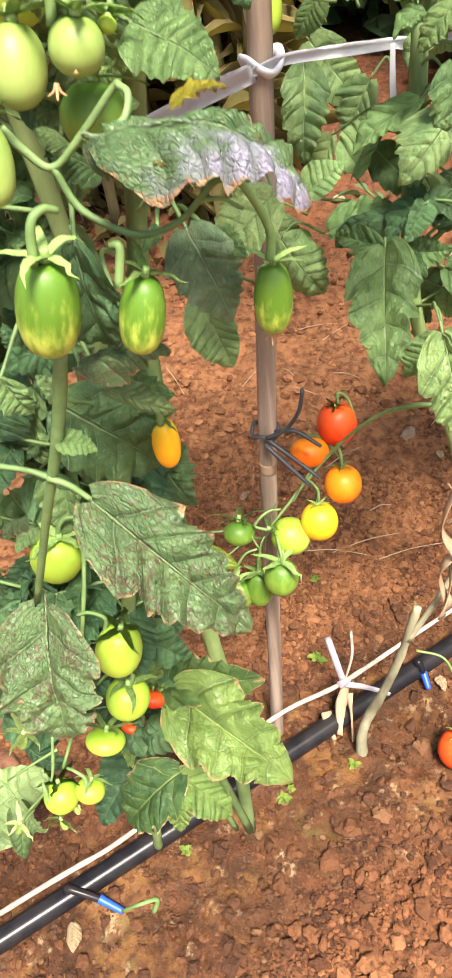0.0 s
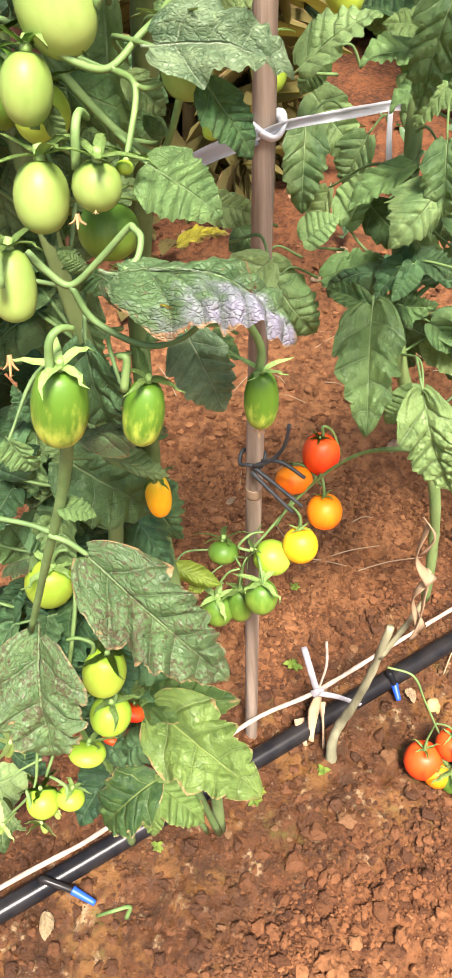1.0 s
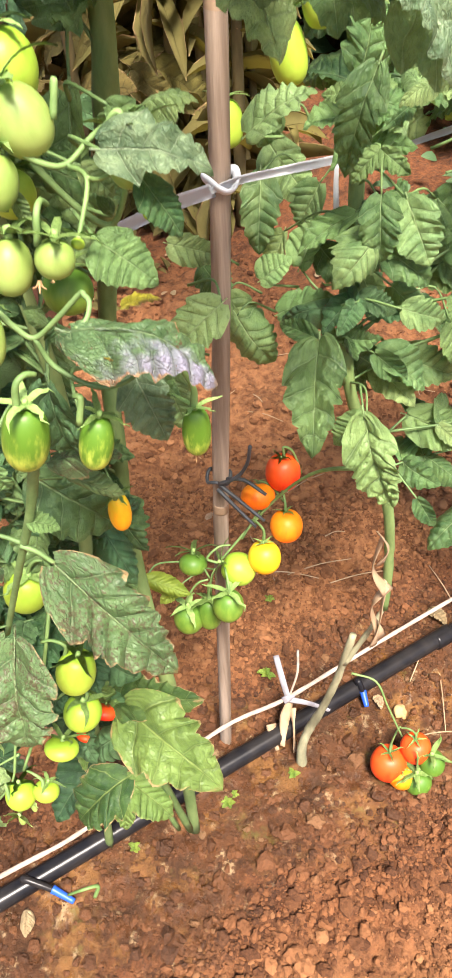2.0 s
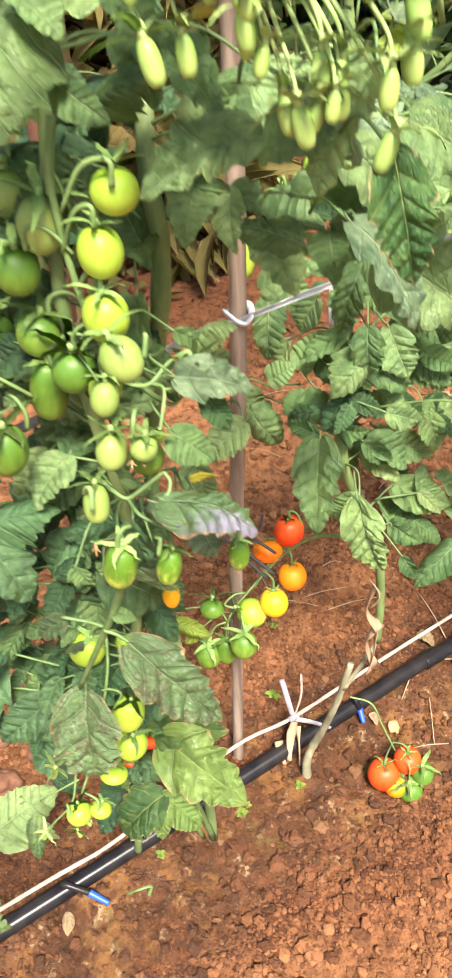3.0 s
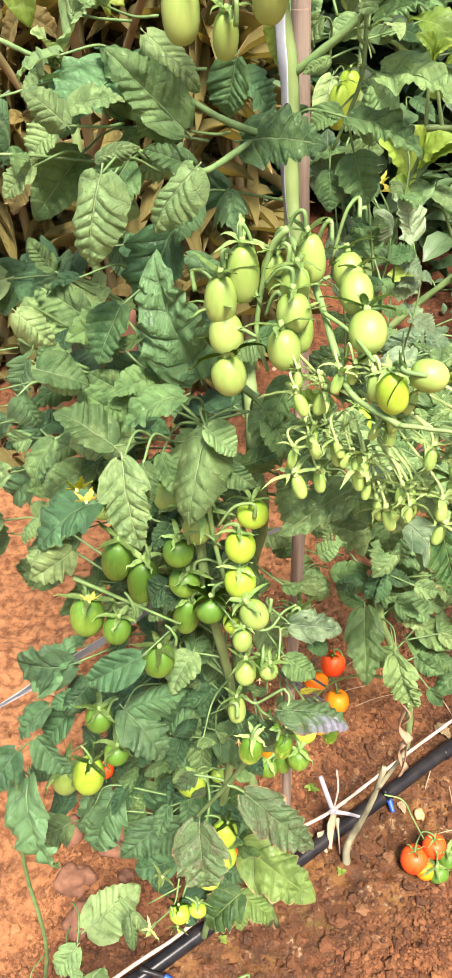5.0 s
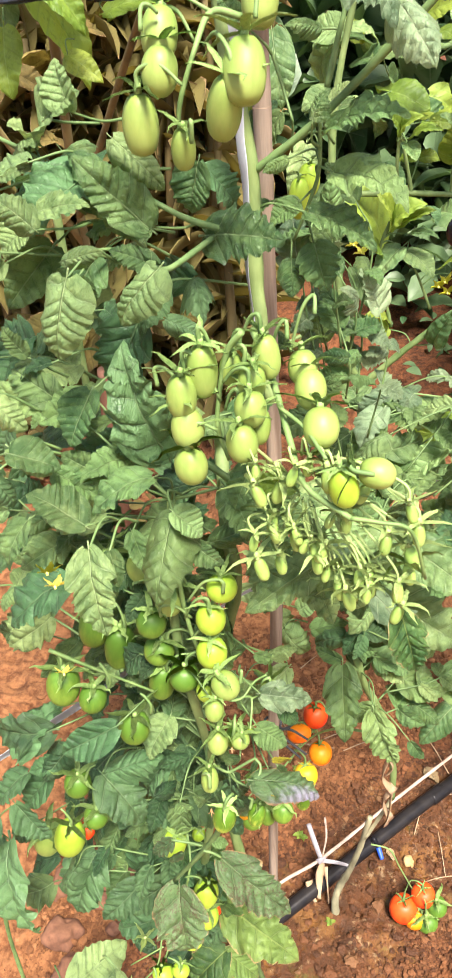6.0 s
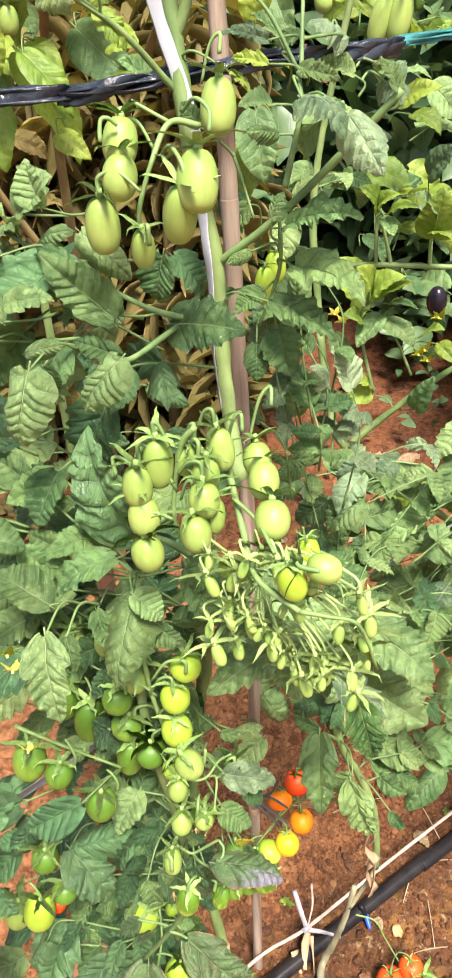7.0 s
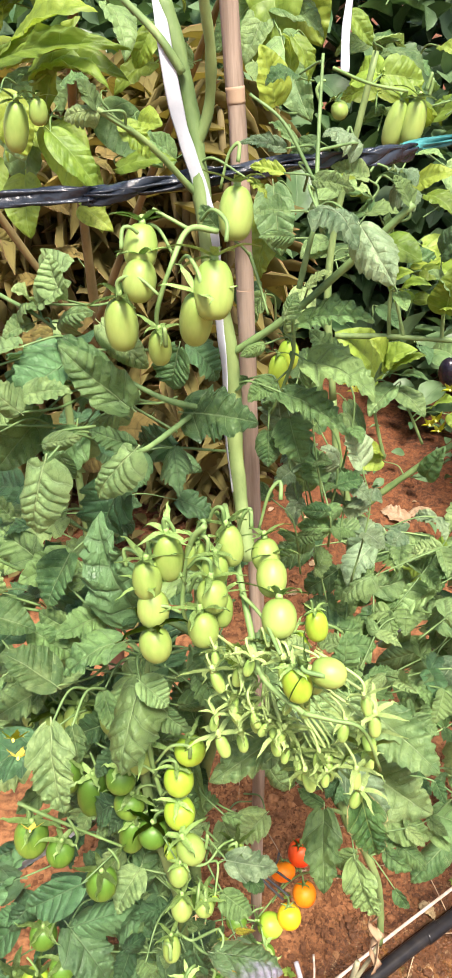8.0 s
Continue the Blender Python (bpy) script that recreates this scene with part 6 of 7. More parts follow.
hung(main_plant, (0.120, 0.600, 1.415), (0.096, 0.580, 1.427), 1.0, "v", tilt=10, shape=1, family="big")
hung(main_plant, (0.126, 0.600, 1.390), (0.101, 0.590, 1.403), 0.6, "p", shape=6)
hung(main_plant, (0.146, 0.600, 1.395), (0.164, 0.570, 1.394), 0.6, "v", shape=0)
hung(main_plant, (0.150, 0.600, 1.384), (0.162, 0.570, 1.376), 0.8, "v", shape=3)
hung(main_plant, (0.115, 0.620, 1.410), (0.121, 0.600, 1.386), 0.5, "g", shape=2)
hung(main_plant, (0.069, 0.560, 1.419), (0.042, 0.540, 1.429), 0.35, "v", shape=5)
hung(main_plant, (0.072, 0.600, 1.462), (0.053, 0.580, 1.462), 0.7, "g", shape=1)
# the lime-green plant beyond: a level stem with upright shoots, and a forked lower stem
stem(lime_plant, [(0.061, 1.020, 1.097), (0.144, 1.020, 1.098), (0.225, 1.020, 1.095), (0.296, 1.040, 1.089)], 0.0042, 0.0034, STEM)
stem(lime_plant, [(0.136, 1.020, 1.098), (0.135, 1.020, 1.140), (0.136, 1.020, 1.175)], 0.003, 0.0022, STEM)
stem(lime_plant, [(0.157, 1.020, 1.097), (0.148, 1.020, 1.134), (0.139, 1.020, 1.170)], 0.003, 0.0022, STEM)
stem(lime_plant, [(0.209, 1.020, 1.095), (0.208, 1.020, 1.129), (0.209, 1.010, 1.165)], 0.0032, 0.0024, STEM)
stem(lime_plant, [(0.141, 1.000, 0.909), (0.126, 1.000, 0.972), (0.118, 1.000, 1.023), (0.130, 1.000, 1.066)], 0.0028, 0.002, STEM)
stem(lime_plant, [(0.195, 1.000, 0.939), (0.174, 1.000, 0.988), (0.155, 1.000, 1.025)], 0.0022, 0.0016, STEM)
stem(lime_plant, [(0.053, 1.000, 0.904), (0.018, 0.990, 0.900), (-0.012, 0.980, 0.890)], 0.0035, 0.0025, STEM)
hung(lime_plant, (0.136, 1.000, 1.180), (0.119, 0.970, 1.216), 0.6, "l", shape=0, family="broad")
hung(lime_plant, (0.138, 1.000, 1.180), (0.159, 0.970, 1.207), 0.5, "l", shape=1, family="broad")
hung(lime_plant, (0.151, 1.000, 1.173), (0.184, 0.970, 1.192), 0.4, "l", shape=1, family="broad")
hung(lime_plant, (0.146, 1.000, 1.168), (0.159, 0.970, 1.157), 0.6, "p", shape=2, family="broad")
hung(lime_plant, (0.209, 1.000, 1.166), (0.189, 0.970, 1.210), 0.5, "p", shape=2, family="broad")
hung(lime_plant, (0.209, 1.000, 1.142), (0.216, 0.970, 1.208), 0.8, "l", shape=0, family="broad")
hung(lime_plant, (0.207, 1.000, 1.147), (0.234, 0.970, 1.152), 0.7, "l", shape=1, family="broad")
hung(lime_plant, (0.131, 1.000, 1.063), (0.120, 0.970, 1.113), 0.7, "l", shape=0, family="broad")
hung(lime_plant, (0.134, 1.000, 1.060), (0.170, 0.970, 1.102), 0.6, "l", shape=1, family="broad")
hung(lime_plant, (0.137, 1.000, 1.055), (0.182, 0.970, 1.097), 0.35, "l", shape=2, family="broad")
hung(lime_plant, (0.122, 1.050, 1.014), (0.072, 1.020, 1.105), 0.75, "l", shape=0, family="broad")
hung(lime_plant, (0.159, 1.000, 1.049), (0.194, 0.970, 1.058), 0.3, "p", shape=1, family="broad")
hung(lime_plant, (0.155, 1.000, 1.025), (0.196, 0.970, 1.003), 0.7, "p", shape=0, family="broad")
hung(lime_plant, (0.149, 1.000, 1.031), (0.113, 0.970, 1.000), 0.6, "p", shape=2, family="broad")
hung(lime_plant, (0.118, 1.000, 1.023), (0.100, 0.970, 1.048), 0.7, "l", shape=1, family="broad")
hung(lime_plant, (0.138, 1.000, 0.905), (0.100, 0.970, 0.910), 0.6, "l", shape=0, family="broad")
hung(lime_plant, (0.135, 1.000, 0.919), (0.106, 0.970, 0.944), 0.5, "l", shape=1, family="broad")
hung(lime_plant, (0.205, 1.000, 0.882), (0.222, 0.970, 0.947), 0.4, "p", shape=2, family="broad")
hung(lime_plant, (0.207, 1.000, 1.002), (0.230, 0.970, 1.029), 0.6, "l", shape=0, family="broad")
hung(lime_plant, (0.230, 1.000, 0.990), (0.253, 0.970, 0.975), 0.6, "l", shape=1, family="broad")
hung(lime_plant, (0.080, 1.020, 0.993), (0.111, 0.990, 0.944), 0.35, "p", shape=2, family="broad")
hung(lime_plant, (-0.060, 1.100, 1.441), (-0.025, 1.070, 1.402), 0.75, "p", shape=0, family="broad")
hung(lime_plant, (0.002, 1.000, 1.436), (0.003, 0.970, 1.480), 0.4, "l", shape=1, family="broad")
hung(lime_plant, (-0.039, 1.100, 1.287), (-0.025, 1.070, 1.197), 0.6, "p", shape=0, family="broad")
hung(lime_plant, (0.007, 1.080, 1.148), (-0.013, 1.050, 1.086), 0.6, "p", shape=1, family="broad")
hung(lime_plant, (-0.044, 1.120, 1.246), (-0.072, 1.090, 1.157), 0.6, "l", shape=2, family="broad")
hung(lime_plant, (0.040, 1.100, 1.211), (0.003, 1.070, 1.197), 0.6, "p", shape=0, family="broad")
hung(lime_plant, (0.078, 1.050, 1.212), (0.096, 1.020, 1.204), 0.7, "p", shape=1, family="broad")
hung(lime_plant, (0.157, 1.000, 1.306), (0.201, 0.970, 1.327), 0.55, "l", shape=0, family="broad")
hung(lime_plant, (0.173, 1.050, 1.282), (0.209, 1.020, 1.268), 0.6, "l", shape=1, family="broad")
hung(lime_plant, (0.116, 1.000, 1.453), (0.161, 0.970, 1.437), 0.55, "p", shape=0, family="broad")
hung(lime_plant, (0.177, 1.000, 1.454), (0.194, 0.970, 1.447), 0.6, "l", shape=1, family="broad")
hung(lime_plant, (0.117, 1.100, 1.113), (0.149, 1.070, 1.093), 0.5, "d", shape=0, family="broad")
hung(lime_plant, (0.180, 1.100, 1.052), (0.198, 1.070, 1.039), 0.6, "d", shape=1, family="broad")
hung(lime_plant, (0.198, 1.000, 1.220), (0.222, 0.970, 1.260), 0.6, "d", shape=2, family="broad")
for place in ((0.202, 0.980, 0.983), (0.210, 0.980, 0.990), (0.215, 0.980, 0.974), (0.083, 0.980, 1.043), (0.094, 0.980, 1.032), (0.020, 0.980, 1.357), (0.225, 0.980, 1.039)):
    flower(lime_plant, place, 0.016)
# round leaves on a thin stem before the dry growth
stem(back_left, [(-0.262, 0.660, 1.282), (-0.232, 0.650, 1.272), (-0.202, 0.640, 1.262), (-0.179, 0.640, 1.245)], 0.0024, 0.0016, STALK)
hung(back_left, (-0.185, 0.645, 1.279), (-0.147, 0.620, 1.321), 0.95, "p", shape=6)
hung(back_left, (-0.203, 0.645, 1.270), (-0.203, 0.620, 1.294), 0.8, "p", shape=6)
hung(back_left, (-0.176, 0.645, 1.250), (-0.133, 0.620, 1.273), 0.6, "p", shape=3)
hung(back_left, (-0.207, 0.645, 1.249), (-0.228, 0.620, 1.245), 0.8, "p", shape=6)
hung(back_left, (-0.214, 0.645, 1.262), (-0.185, 0.620, 1.278), 0.7, "g", shape=3)
hung(main_plant, (0.161, 0.501, 1.392), (0.150, 0.504, 1.411), 0.55, "g")
hung(main_plant, (0.078, 0.494, 1.316), (0.085, 0.500, 1.334), 0.7, "p")
hung(main_plant, (0.026, 0.520, 1.373), (0.013, 0.522, 1.389), 0.7, "g")

# ---------------------------------------------------------------- stakes, ties, tapes and drip line


def build_stake(points, r0, r1, label, joints=(), wood=BAMBOO):
    ob = thing("wooden_stake", points[0], label, "stake")
    bm = bmesh.new()
    line = tube(bm, points, r0, r1, 14, 14, Vector(points[0]), wobble=0.07)
    part("pole", bm, wood, ob)
    for s in joints:
        i = int(s * (len(line) - 1))
        q, d = line[i], (line[i + 1] - line[i]).normalized()
        bm = bmesh.new()
        r = r0 + (r1 - r0) * s
        tube(bm, [q - d * 0.006, q - d * 0.002, q + d * 0.002, q + d * 0.006], r * 1.0, r * 1.05, 14, 2, Vector(points[0]))
        part("joint", bm, NODE, ob)
    return ob


build_stake([(-0.007, 0.547, -0.138), (-0.002, 0.548, 0.014), (0.012, 0.556, 0.45), (0.027, 0.569, 0.82), (0.028, 0.584, 1.13), (0.027, 0.597, 1.40), (0.024, 0.601, 1.49), (0.018, 0.606, 1.724)], 0.0084, 0.0068,
            "weathered brown wooden stake standing in the soil", (0.12, 0.3, 0.47, 0.66, 0.8))
build_stake([(-0.27, 0.76, -0.05), (-0.25, 0.76, 0.5), (-0.24, 0.765, 0.75), (-0.223, 0.77, 0.955)], 0.0145, 0.0125, "thick reddish brown stake among the leaves", (0.5,), POST)


def ribbon(name, points, half, thick, material, label, category, twist=3.0, sides=10, steps=10):
    ob = thing(name, points[0], label, category)
    bm = bmesh.new()
    tube(bm, points, half, half, sides, steps, Vector(points[0]), wobble=0.15, flat=thick, twist=twist)
    part("band", bm, material, ob)
    return ob


def flat_band(name, points, half, material, label, up=(0.0, -0.45, 0.9)):
    """A flat strap with its face to the open side, slightly creased along its length."""
    ob = thing(name, points[0], label, "tape")
    bm = bmesh.new()
    line = smooth_line(points, 12)
    rows = []
    for i, q in enumerate(line):
        ahead = (line[min(i + 1, len(line) - 1)] - line[max(i - 1, 0)]).normalized()
        way = Vector(up) + Vector((0, 0.5 * noise.noise(q * 11), 0))
        way = (way - ahead * way.dot(ahead)).normalized()
        out = ahead.cross(way)
        h = half * (1 + 0.18 * noise.noise(q * 25))
        rows.append([bm.verts.new(q - Vector(points[0]) + way * h * k + out * 0.0012 * (abs(k) + 0.6 * noise.noise(q * 40 + Vector((k, 0, 0))))) for k in (-1, -0.4, 0.3, 1)])
    for a, b in zip(rows, rows[1:]):
        for k in range(3):
            bm.faces.new((a[k], a[k + 1], b[k + 1], b[k]))
    bmesh.ops.solidify(bm, geom=bm.faces[:], thickness=0.0006)
    part("band", bm, material, ob)
    return ob


row_tape = flat_band("plastic_tape", [(-0.62, 0.05, 0.72), (-0.30, 0.27, 0.74), (-0.179, 0.37, 0.766), (-0.097, 0.47, 0.769), (-0.016, 0.545, 0.79), (0.024, 0.557, 0.803)], 0.0085, TAPE,
                     "white plastic tape strung along the row to the stake")
flat_band("plastic_tape", [(0.024, 0.554, 0.804), (0.045, 0.575, 0.805), (0.095, 0.66, 0.787), (0.150, 0.74, 0.773), (0.42, 1.02, 0.78)], 0.004, TAPE,
       "white plastic tape running from the stake to the next plant")
bm = bmesh.new()
tube(bm, [(0.027 + 0.0115 * math.cos(a), 0.569 + 0.0115 * math.sin(a), 0.804 + 0.004 * math.sin(2 * a)) for a in [0.6 * k for k in range(12)]], 0.0045, 0.004, 8, 4, Vector((-0.62, 0.05, 0.72)), flat=0.5)
part("knot", bm, TAPE, row_tape)
ribbon("plastic_tape", [(-0.015, 0.556, 1.516), (-0.009, 0.544, 1.484), (-0.003, 0.542, 1.442), (0.010, 0.539, 1.397), (0.019, 0.532, 1.366), (0.023, 0.518, 1.302), (0.026, 0.513, 1.262), (0.024, 0.510, 1.208), (0.031, 0.495, 1.163)], 0.005, 0.14, GREY_TAPE, "greyish plastic tape wound round the main stem of the staked plant", "tape", 2.2)
ribbon("plastic_tape", [(0.095, 0.756, 1.508), (0.093, 0.746, 1.480), (0.095, 0.726, 1.453)], 0.004, 0.14, GREY_TAPE, "greyish plastic tape hanging among the upper leaves", "tape", 1.0)
ribbon("plastic_tape", [(0.099, 0.648, 0.790), (0.100, 0.644, 0.773), (0.102, 0.640, 0.753)], 0.0024, 0.14, TAPE, "white plastic tape hanging down beside a green stem", "tape", 0.5)


def twisted_film(points, r, material, label):
    ob = thing("twisted_film", points[0], label, "cord")
    line = smooth_line(points, 24)
    for k in range(5):
        strand = []
        for i, q in enumerate(line):
            a = 0.1 * i + k * 1.26 + 0.5 * noise.noise(q * 9)
            ahead = (line[min(i + 1, len(line) - 1)] - line[max(i - 1, 0)]).normalized()
            side = ahead.cross(Vector((0, 0, 1))).normalized()
            up = side.cross(ahead)
            strand.append(q + (side * math.cos(a) + up * math.sin(a)) * r * 0.42)
        bm = bmesh.new()
        tube(bm, strand, r * 0.62, r * 0.62, 10, 1, Vector(points[0]), wobble=0.5, flat=0.28, twist=9.0 + 5 * k, straight=True)
        part("strand", bm, material, ob)
    return ob


twisted_film([(-1.3, 0.10, 1.44), (-0.6, 0.33, 1.405), (-0.129, 0.498, 1.399), (-0.066, 0.522, 1.397), (-0.013, 0.554, 1.399), (0.038, 0.566, 1.404), (0.086, 0.595, 1.404), (0.130, 0.611, 1.404), (0.158, 0.642, 1.402)],
             0.0078, FILM, "black plastic film twisted into a cord and tied to the stake")
twisted_film([(0.157, 0.645, 1.402), (0.191, 0.686, 1.404), (0.6, 1.0, 1.42), (1.3, 1.5, 1.45)], 0.0048, TEAL, "teal plastic film twisted into a cord above the leaves")

# black tie round the stake
tie = thing("plant_tie", (0.013, 0.557, 0.516), "thin black plastic tie knotted round the stake", "tie")
for points in ([(0.013 + 0.0115 * math.cos(a), 0.557 + 0.0115 * math.sin(a), 0.520 + 0.003 * math.sin(3 * a)) for a in [0.55 * k for k in range(13)]],
               [(0.017, 0.545, 0.521), (0.037, 0.540, 0.509), (0.063, 0.534, 0.492)], [(0.017, 0.545, 0.522), (0.035, 0.541, 0.538), (0.047, 0.537, 0.561), (0.051, 0.534, 0.586)],
               [(0.025, 0.544, 0.531), (0.043, 0.539, 0.538), (0.065, 0.534, 0.528)], [(0.015, 0.544, 0.516), (0.033, 0.538, 0.502), (0.055, 0.532, 0.484)]):
    bm = bmesh.new()
    tube(bm, points, 0.0021, 0.0016, 6, 4, Vector((0.013, 0.557, 0.516)))
    part("strand", bm, TIE, tie)

# drip pipe with its emitters
pipe = thing("drip_pipe", (0.0, 0.492, 0.0), "black plastic drip irrigation pipe lying on wet soil", "pipe")
bm = bmesh.new()
tube(bm, [(-1.6, -1.09, 0.016), (-0.8, -0.30, 0.014), (-0.21, 0.283, 0.013), (0.02, 0.514, 0.0135), (0.286, 0.782, 0.014), (0.33, 0.822, 0.014), (1.0, 1.5, 0.015), (3.0, 3.55, 0.016)], 0.0132, 0.0132, 18, 16, Vector((0.0, 0.492, 0.0)))
part("tube", bm, PIPE, pipe)


def emitter(foot, knee, tip):
    foot, knee, tip = Vector(foot), Vector(knee), Vector(tip)
    bm = bmesh.new()
    tube(bm, [foot - Vector((0, 0, 0.004)), foot + Vector((0, 0, 0.005)), foot.lerp(knee, 0.5) + Vector((0, 0, 0.004)), knee], 0.0055, 0.0042, 9, 5, Vector((0.0, 0.492, 0.0)))
    ob = part("emitter", bm, PIPE, pipe)
    bm = bmesh.new()
    d = (tip - knee).normalized()
    tube(bm, [knee - d * 0.003, knee + d * 0.002, knee.lerp(tip, 0.6), tip], 0.0058, 0.0036, 9, 3, Vector((0.0, 0.492, 0.0)))
    part("cap", bm, CAP, ob, "blue plastic end cap")


emitter((-0.197, 0.297, 0.026), (-0.158, 0.297, 0.018), (-0.131, 0.292, 0.012))
emitter((0.170, 0.664, 0.028), (0.180, 0.655, 0.018), (0.188, 0.638, 0.010))

# pale cord above the pipe
cord = thing("cord", (0.08, 0.59, 0.07), "pale fibre cord stretched low along the drip pipe", "cord")
bm = bmesh.new()
tube(bm, [(-1.5, -1.0, 0.09), (-0.5, 0.0, 0.075), (-0.225, 0.27, 0.07), (-0.131, 0.36, 0.07), (-0.005, 0.522, 0.07), (0.078, 0.592, 0.071), (0.175, 0.694, 0.07), (0.30, 0.822, 0.07), (0.9, 1.42, 0.08), (2.0, 2.55, 0.1)], 0.003, 0.003, 8, 14, Vector((0.08, 0.59, 0.07)), wobble=0.25)
part("strand", bm, CORD, cord)
for points, r in (([(0.08, 0.59, 0.072), (0.066, 0.615, 0.082), (0.051, 0.645, 0.088)], 0.005), ([(0.08, 0.592, 0.072), (0.085, 0.63, 0.078), (0.079, 0.668, 0.078)], 0.0022),
                  ([(0.08, 0.59, 0.071), (0.11, 0.592, 0.068), (0.138, 0.592, 0.06)], 0.0042), ([(0.074, 0.586, 0.072), (0.08, 0.588, 0.077), (0.087, 0.594, 0.072)], 0.0055)):
    bm = bmesh.new()
    tube(bm, points, r, r * 0.9, 8, 6, Vector((0.08, 0.59, 0.07)), flat=0.3, twist=0.7)
    part("ribbon", bm, FRAY if r > 0.003 else CORD, cord, "frayed grey-white ribbon knotted on the cord")

# withered stubs and leaves by the pipe
stub = thing("withered_leaf", (0.08, 0.57, 0.0), "curled dry brown leaf hanging over the drip pipe", "dry leaf")
for points, r in (([(0.082, 0.592, 0.066), (0.078, 0.575, 0.04), (0.08, 0.55, 0.012)], 0.0105), ([(0.085, 0.590, 0.05), (0.092, 0.570, 0.035), (0.098, 0.548, 0.006)], 0.009),
                  ([(0.06, 0.57, 0.03), (0.063, 0.56, 0.02), (0.074, 0.545, 0.006)], 0.0075)):
    bm = bmesh.new()
    tube(bm, points, r, r * 0.4, 7, 6, Vector((0.08, 0.57, 0.0)), wobble=0.5, flat=0.3, twist=1.2)
    part("blade", bm, STRAW, stub)


wrap = thing("withered_leaf", (0.2, 0.56, 0.2), "dry papery leaf wrapped round an old stem", "dry leaf")
for points in ([(0.182, 0.560, 0.281), (0.185, 0.560, 0.324), (0.184, 0.565, 0.395)], [(0.189, 0.565, 0.293), (0.174, 0.560, 0.351), (0.187, 0.560, 0.391)], [(0.188, 0.560, 0.382), (0.170, 0.560, 0.415), (0.175, 0.560, 0.466)], [(0.176, 0.560, 0.425), (0.182, 0.555, 0.456), (0.169, 0.560, 0.473)]):
    bm = bmesh.new()
    tube(bm, points, 0.0065, 0.003, 8, 6, Vector((0.2, 0.56, 0.2)), wobble=0.5, flat=0.22, twist=1.6)
    part("blade", bm, STRAW, wrap)


def litter(x, y, size, turn, seed):
    """A curled dead leaf on the soil."""
    ob = thing("dead_leaf", (x, y, ground_height(x, y)), "curled tan dead leaf lying on the soil", "dry leaf", "dead leaves on the soil")
    m = Matrix.Translation((x, y, ground_height(x, y) + 0.006)) @ pose(0, 0, 0, 8, -6, turn) @ Matrix.Diagonal((size * 0.7, size, size, 1))
    part("blade", blade("t", seed % 8), None, ob, matrix=m)


litter(0.20, 2.13, 0.11, 60, 4)
litter(0.27, 2.22, 0.09, 130, 7)
litter(-0.185, 0.27, 0.03, 200, 3)
litter(-0.20, 0.29, 0.03, 100, 6)
rng = random.Random(41)
for k in range(34):
    x, y = rng.uniform(-0.6, 0.6), rng.uniform(0.55, 2.3)
    litter(x, y, rng.uniform(0.015, 0.05), rng.uniform(0, 360), k)


def seedling(x, y, size, seed):
    rng = random.Random(seed)
    ob = thing("weed_seedling", (x, y, ground_height(x, y)), "tiny bright green weed sprouting from the wet soil", "weed", "weeds by the drip pipe")
    z = ground_height(x, y)
    bm = bmesh.new()
    tube(bm, [(0, 0, -0.003), (0, 0, size * 0.4)], 0.0008, 0.0006, 5, 2)
    part("stem", bm, STALK, ob)
    for k in range(6):
        a = k * 1.05 + rng.uniform(-0.3, 0.3)
        foot = Vector((x, y, z + size * 0.4))
        leaflet(ob, foot, foot + Vector((math.cos(a), math.sin(a), 0.25)) * size * rng.uniform(0.5, 0.9), 0.65, "l", family="broad", shape=k, facing=(0, 0, 1))


for n, (x, y, size) in enumerate(((0.023, 0.457, 0.014), (0.034, 0.658, 0.018), (0.102, 0.515, 0.012), (-0.08, 0.372, 0.012), (0.20, 0.70, 0.012), (0.03, 0.47, 0.008), (0.33, 0.9, 0.012), (0.01, 0.80, 0.015))):
    seedling(x, y, size, n)


def clod(x, y, size, seed, material=STONE, label="rough reddish clod of dry soil on the ground", category="clod", group="clods of soil", name="soil_clod"):
    rng = random.Random(seed)
    bm = bmesh.new()
    lump(bm, Vector((0, 0, size * 0.35)), size, rng, 3)
    for v in bm.verts:
        v.co += v.co.normalized() * size * 0.12 * noise.noise(v.co * 90)
    ob = part(name, bm, material, None, "", Matrix.Translation((x, y, ground_height(x, y))))
    tagged(ob, label, category, group)


for n, (x, y, size) in enumerate(((-0.30, 0.523, 0.03), (-0.275, 0.555, 0.018), (-0.25, 0.50, 0.016), (-0.34, 0.535, 0.02), (-0.31, 0.485, 0.024), (-0.245, 0.545, 0.014), (-0.36, 0.42, 0.026), (-0.33, 0.36, 0.03),
                                  (-0.27, 0.44, 0.014), (-0.40, 0.5, 0.022), (-0.22, 0.62, 0.02), (-0.35, 0.62, 0.024), (-0.29, 0.7, 0.02), (-0.16, 0.7, 0.015), (-0.05, 0.75, 0.014))):
    clod(x, y, size, 50 + n)

clod(0.236, 0.650, 0.0125, 90, PEBBLE, "small ochre stone lying on the wet soil", "stone", "", "stone")

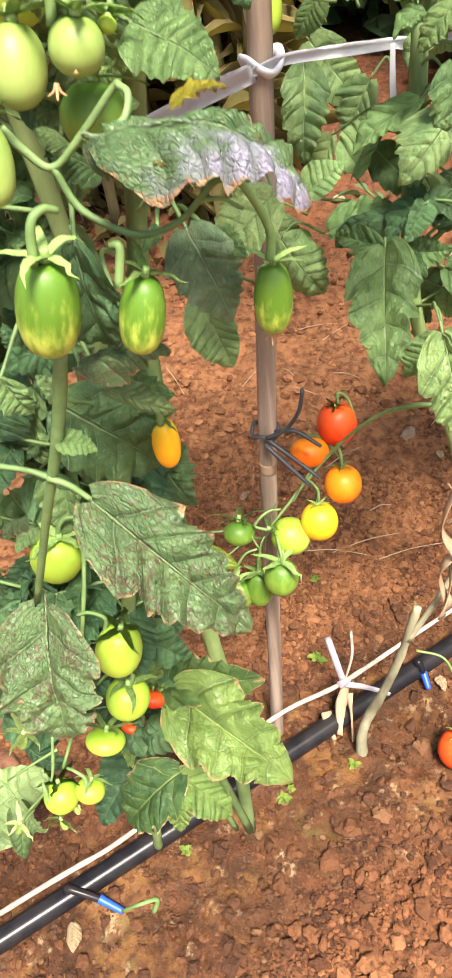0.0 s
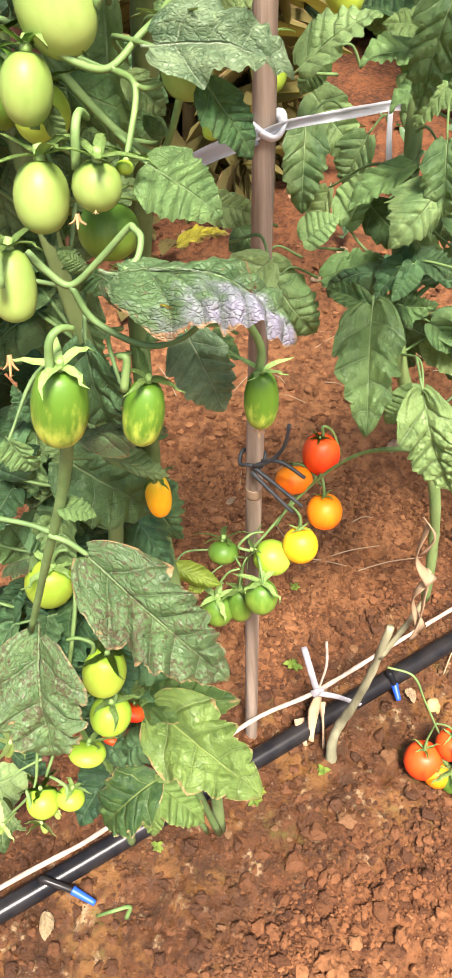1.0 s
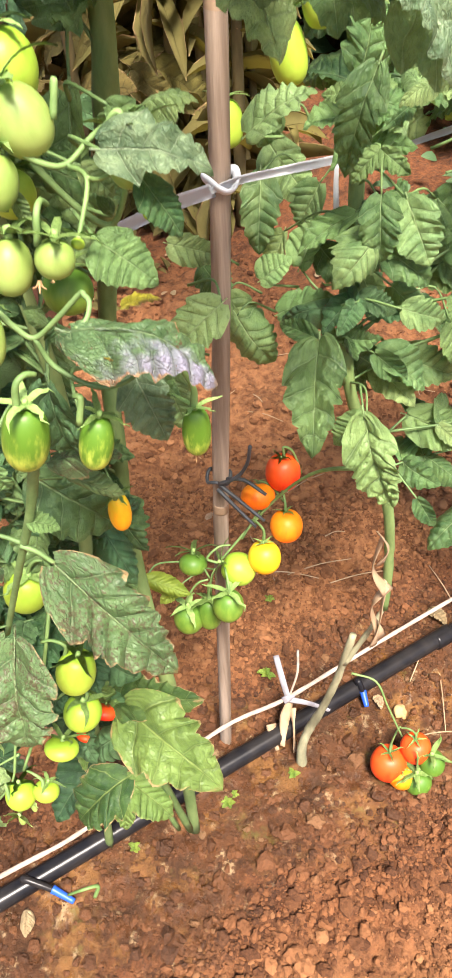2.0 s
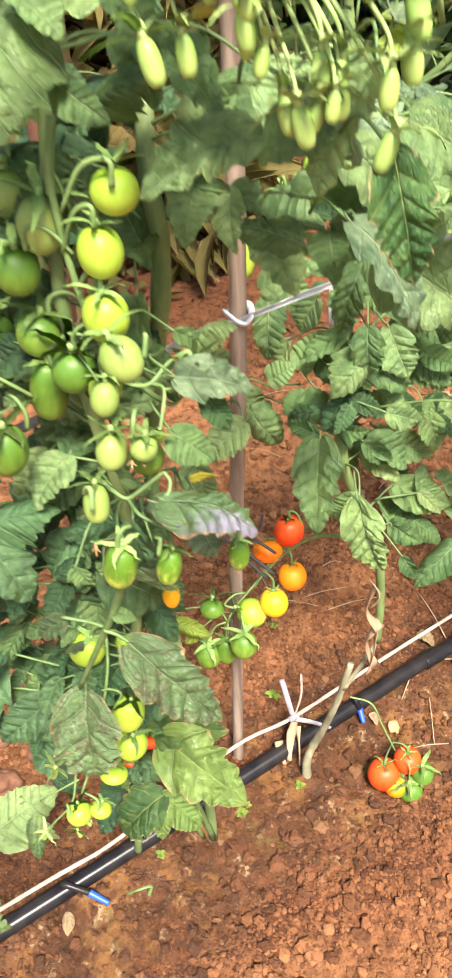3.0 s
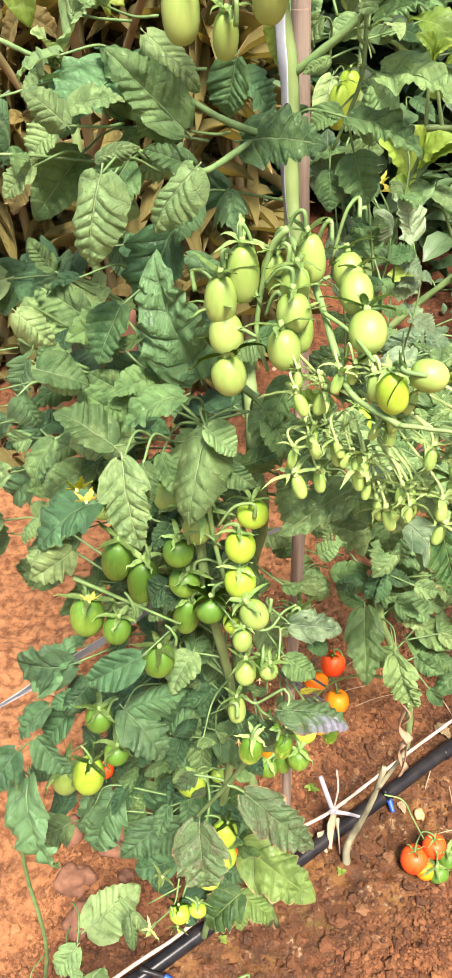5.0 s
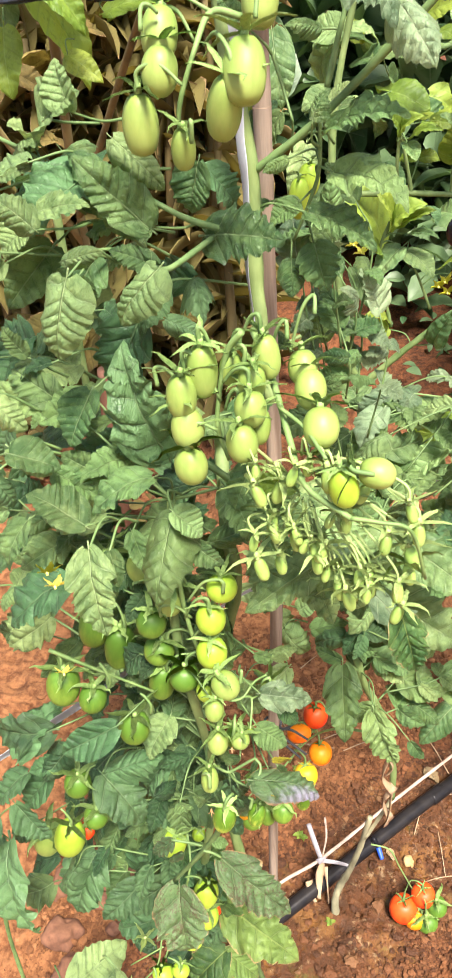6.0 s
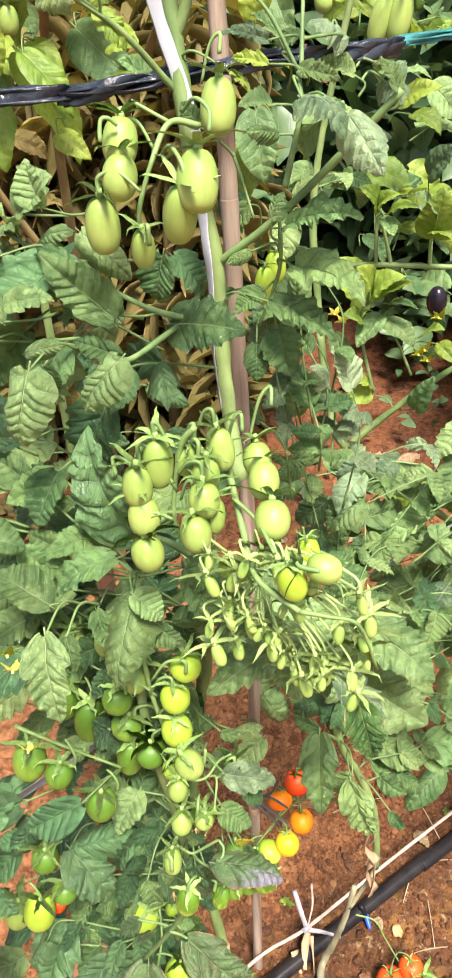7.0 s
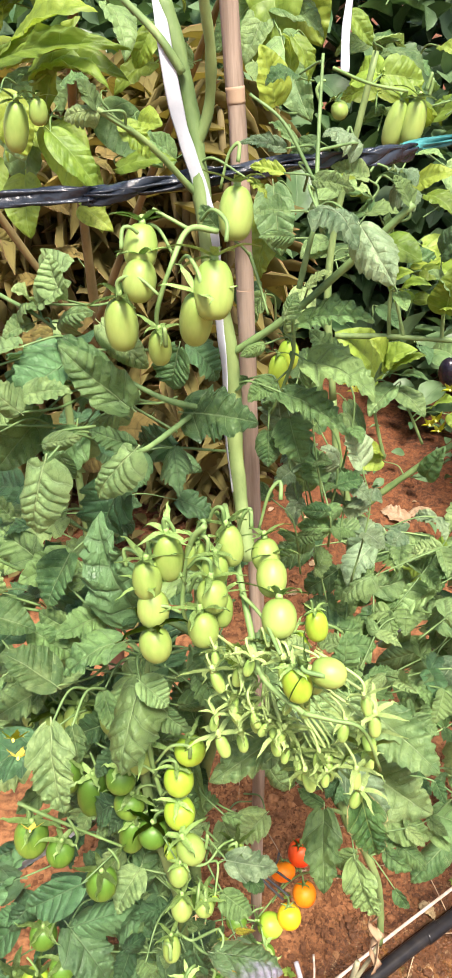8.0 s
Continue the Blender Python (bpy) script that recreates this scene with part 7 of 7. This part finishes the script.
# dry straws on the soil
rng = random.Random(17)
for k in range(26):
    x, y, a = rng.uniform(-0.4, 0.35), rng.uniform(0.6, 1.5), rng.uniform(0, 6.3)
    long = rng.uniform(0.03, 0.12)
    bm = bmesh.new()
    z = ground_height(x, y)
    tube(bm, [(-0.5 * long * math.cos(a), -0.5 * long * math.sin(a), 0.004), (0, 0.004, 0.007), (0.5 * long * math.cos(a), 0.5 * long * math.sin(a), 0.005)], 0.0012, 0.0008, 5, 4)
    ob = part("straw", bm, STRAW, None, "", Matrix.Translation((x, y, z)))
    tagged(ob, "thin dry straw lying on the soil", "straw", "straws on the soil")


# ---------------------------------------------------------------- far growth
def hedge(name, label, count, low, high, size, kind, seed, slim=0.6):
    """Many broad leaves at random in a box, in one mesh."""
    rng = random.Random(seed)
    unit = [(u * 0.5 * w, s, 0.16 * abs(u) * w + 0.25 * s * (1 - s), u, s) for s, w in ((0, 0.15), (0.25, 0.8), (0.55, 1.0), (0.8, 0.65), (1.0, 0.05)) for u in (-1, 0, 1)]
    verts, faces, uvs = [], [], []
    for _ in range(count):
        q = Vector([rng.uniform(a, b) for a, b in zip(low, high)])
        m = Matrix.Translation(q) @ pose(0, 0, 0, rng.uniform(-70, 25), rng.uniform(-40, 40), rng.uniform(0, 360)) @ Matrix.Scale(size * rng.uniform(0.6, 1.3), 4)
        first = len(verts)
        verts += [m @ Vector((x * slim, y, z)) for x, y, z, _, _ in unit]
        for i in range(4):
            for j in range(2):
                a = i * 3 + j
                faces.append([first + n for n in (a, a + 1, a + 4, a + 3)])
                uvs += [(0.5 + 0.5 * unit[n][3], unit[n][4]) for n in (a, a + 1, a + 4, a + 3)]
    data = bpy.data.meshes.new(name)
    data.from_pydata(verts, [], faces)
    layer = data.uv_layers.new(name="UVMap")
    layer.data.foreach_set("uv", [c for uv in uvs for c in uv])
    data.polygons.foreach_set("use_smooth", [True] * len(data.polygons))
    data.materials.append(LEAF[kind])
    return tagged(new(name, data), label, "foliage", kind="stuff")


hedge("back_foliage", "dense dark green foliage closing the garden behind", 8000, (-4.0, 3.3, 0.0), (4.0, 4.4, 2.4), 0.2, "d", 61)
hedge("back_foliage", "tangled green foliage of the bed behind", 1300, (-2.4, 2.5, 0.35), (-0.35, 3.2, 1.8), 0.12, "d", 62)
hedge("back_foliage", "shaded leaves of the bed beyond the path", 1700, (0.1, 2.75, 0.05), (2.6, 3.3, 1.9), 0.13, "d", 63)
hedge("dry_foliage", "withered olive-brown foliage hanging behind the row", 2900, (-1.5, 2.05, 0.05), (-0.32, 2.6, 1.4), 0.2, "o", 65, 0.2)
hedge("path_weeds", "low weeds and leaf litter on the soil behind the row", 140, (-0.1, 1.75, 0.0), (1.3, 2.75, 0.12), 0.05, "d", 66)
hedge("leaf_debris", "dry leaf debris on the soil behind the row", 260, (-1.4, 1.5, 0.0), (-0.5, 2.1, 0.06), 0.06, "o", 64)
hedge("bed_foliage", "dark leafy growth of the next bed", 900, (0.45, 1.9, 0.05), (1.7, 2.7, 0.75), 0.11, "d", 67)
hedge("back_foliage", "deep green trees and shrubs beyond the garden", 3000, (-5.0, 4.5, 0.0), (5.0, 5.6, 3.4), 0.42, "d", 68)
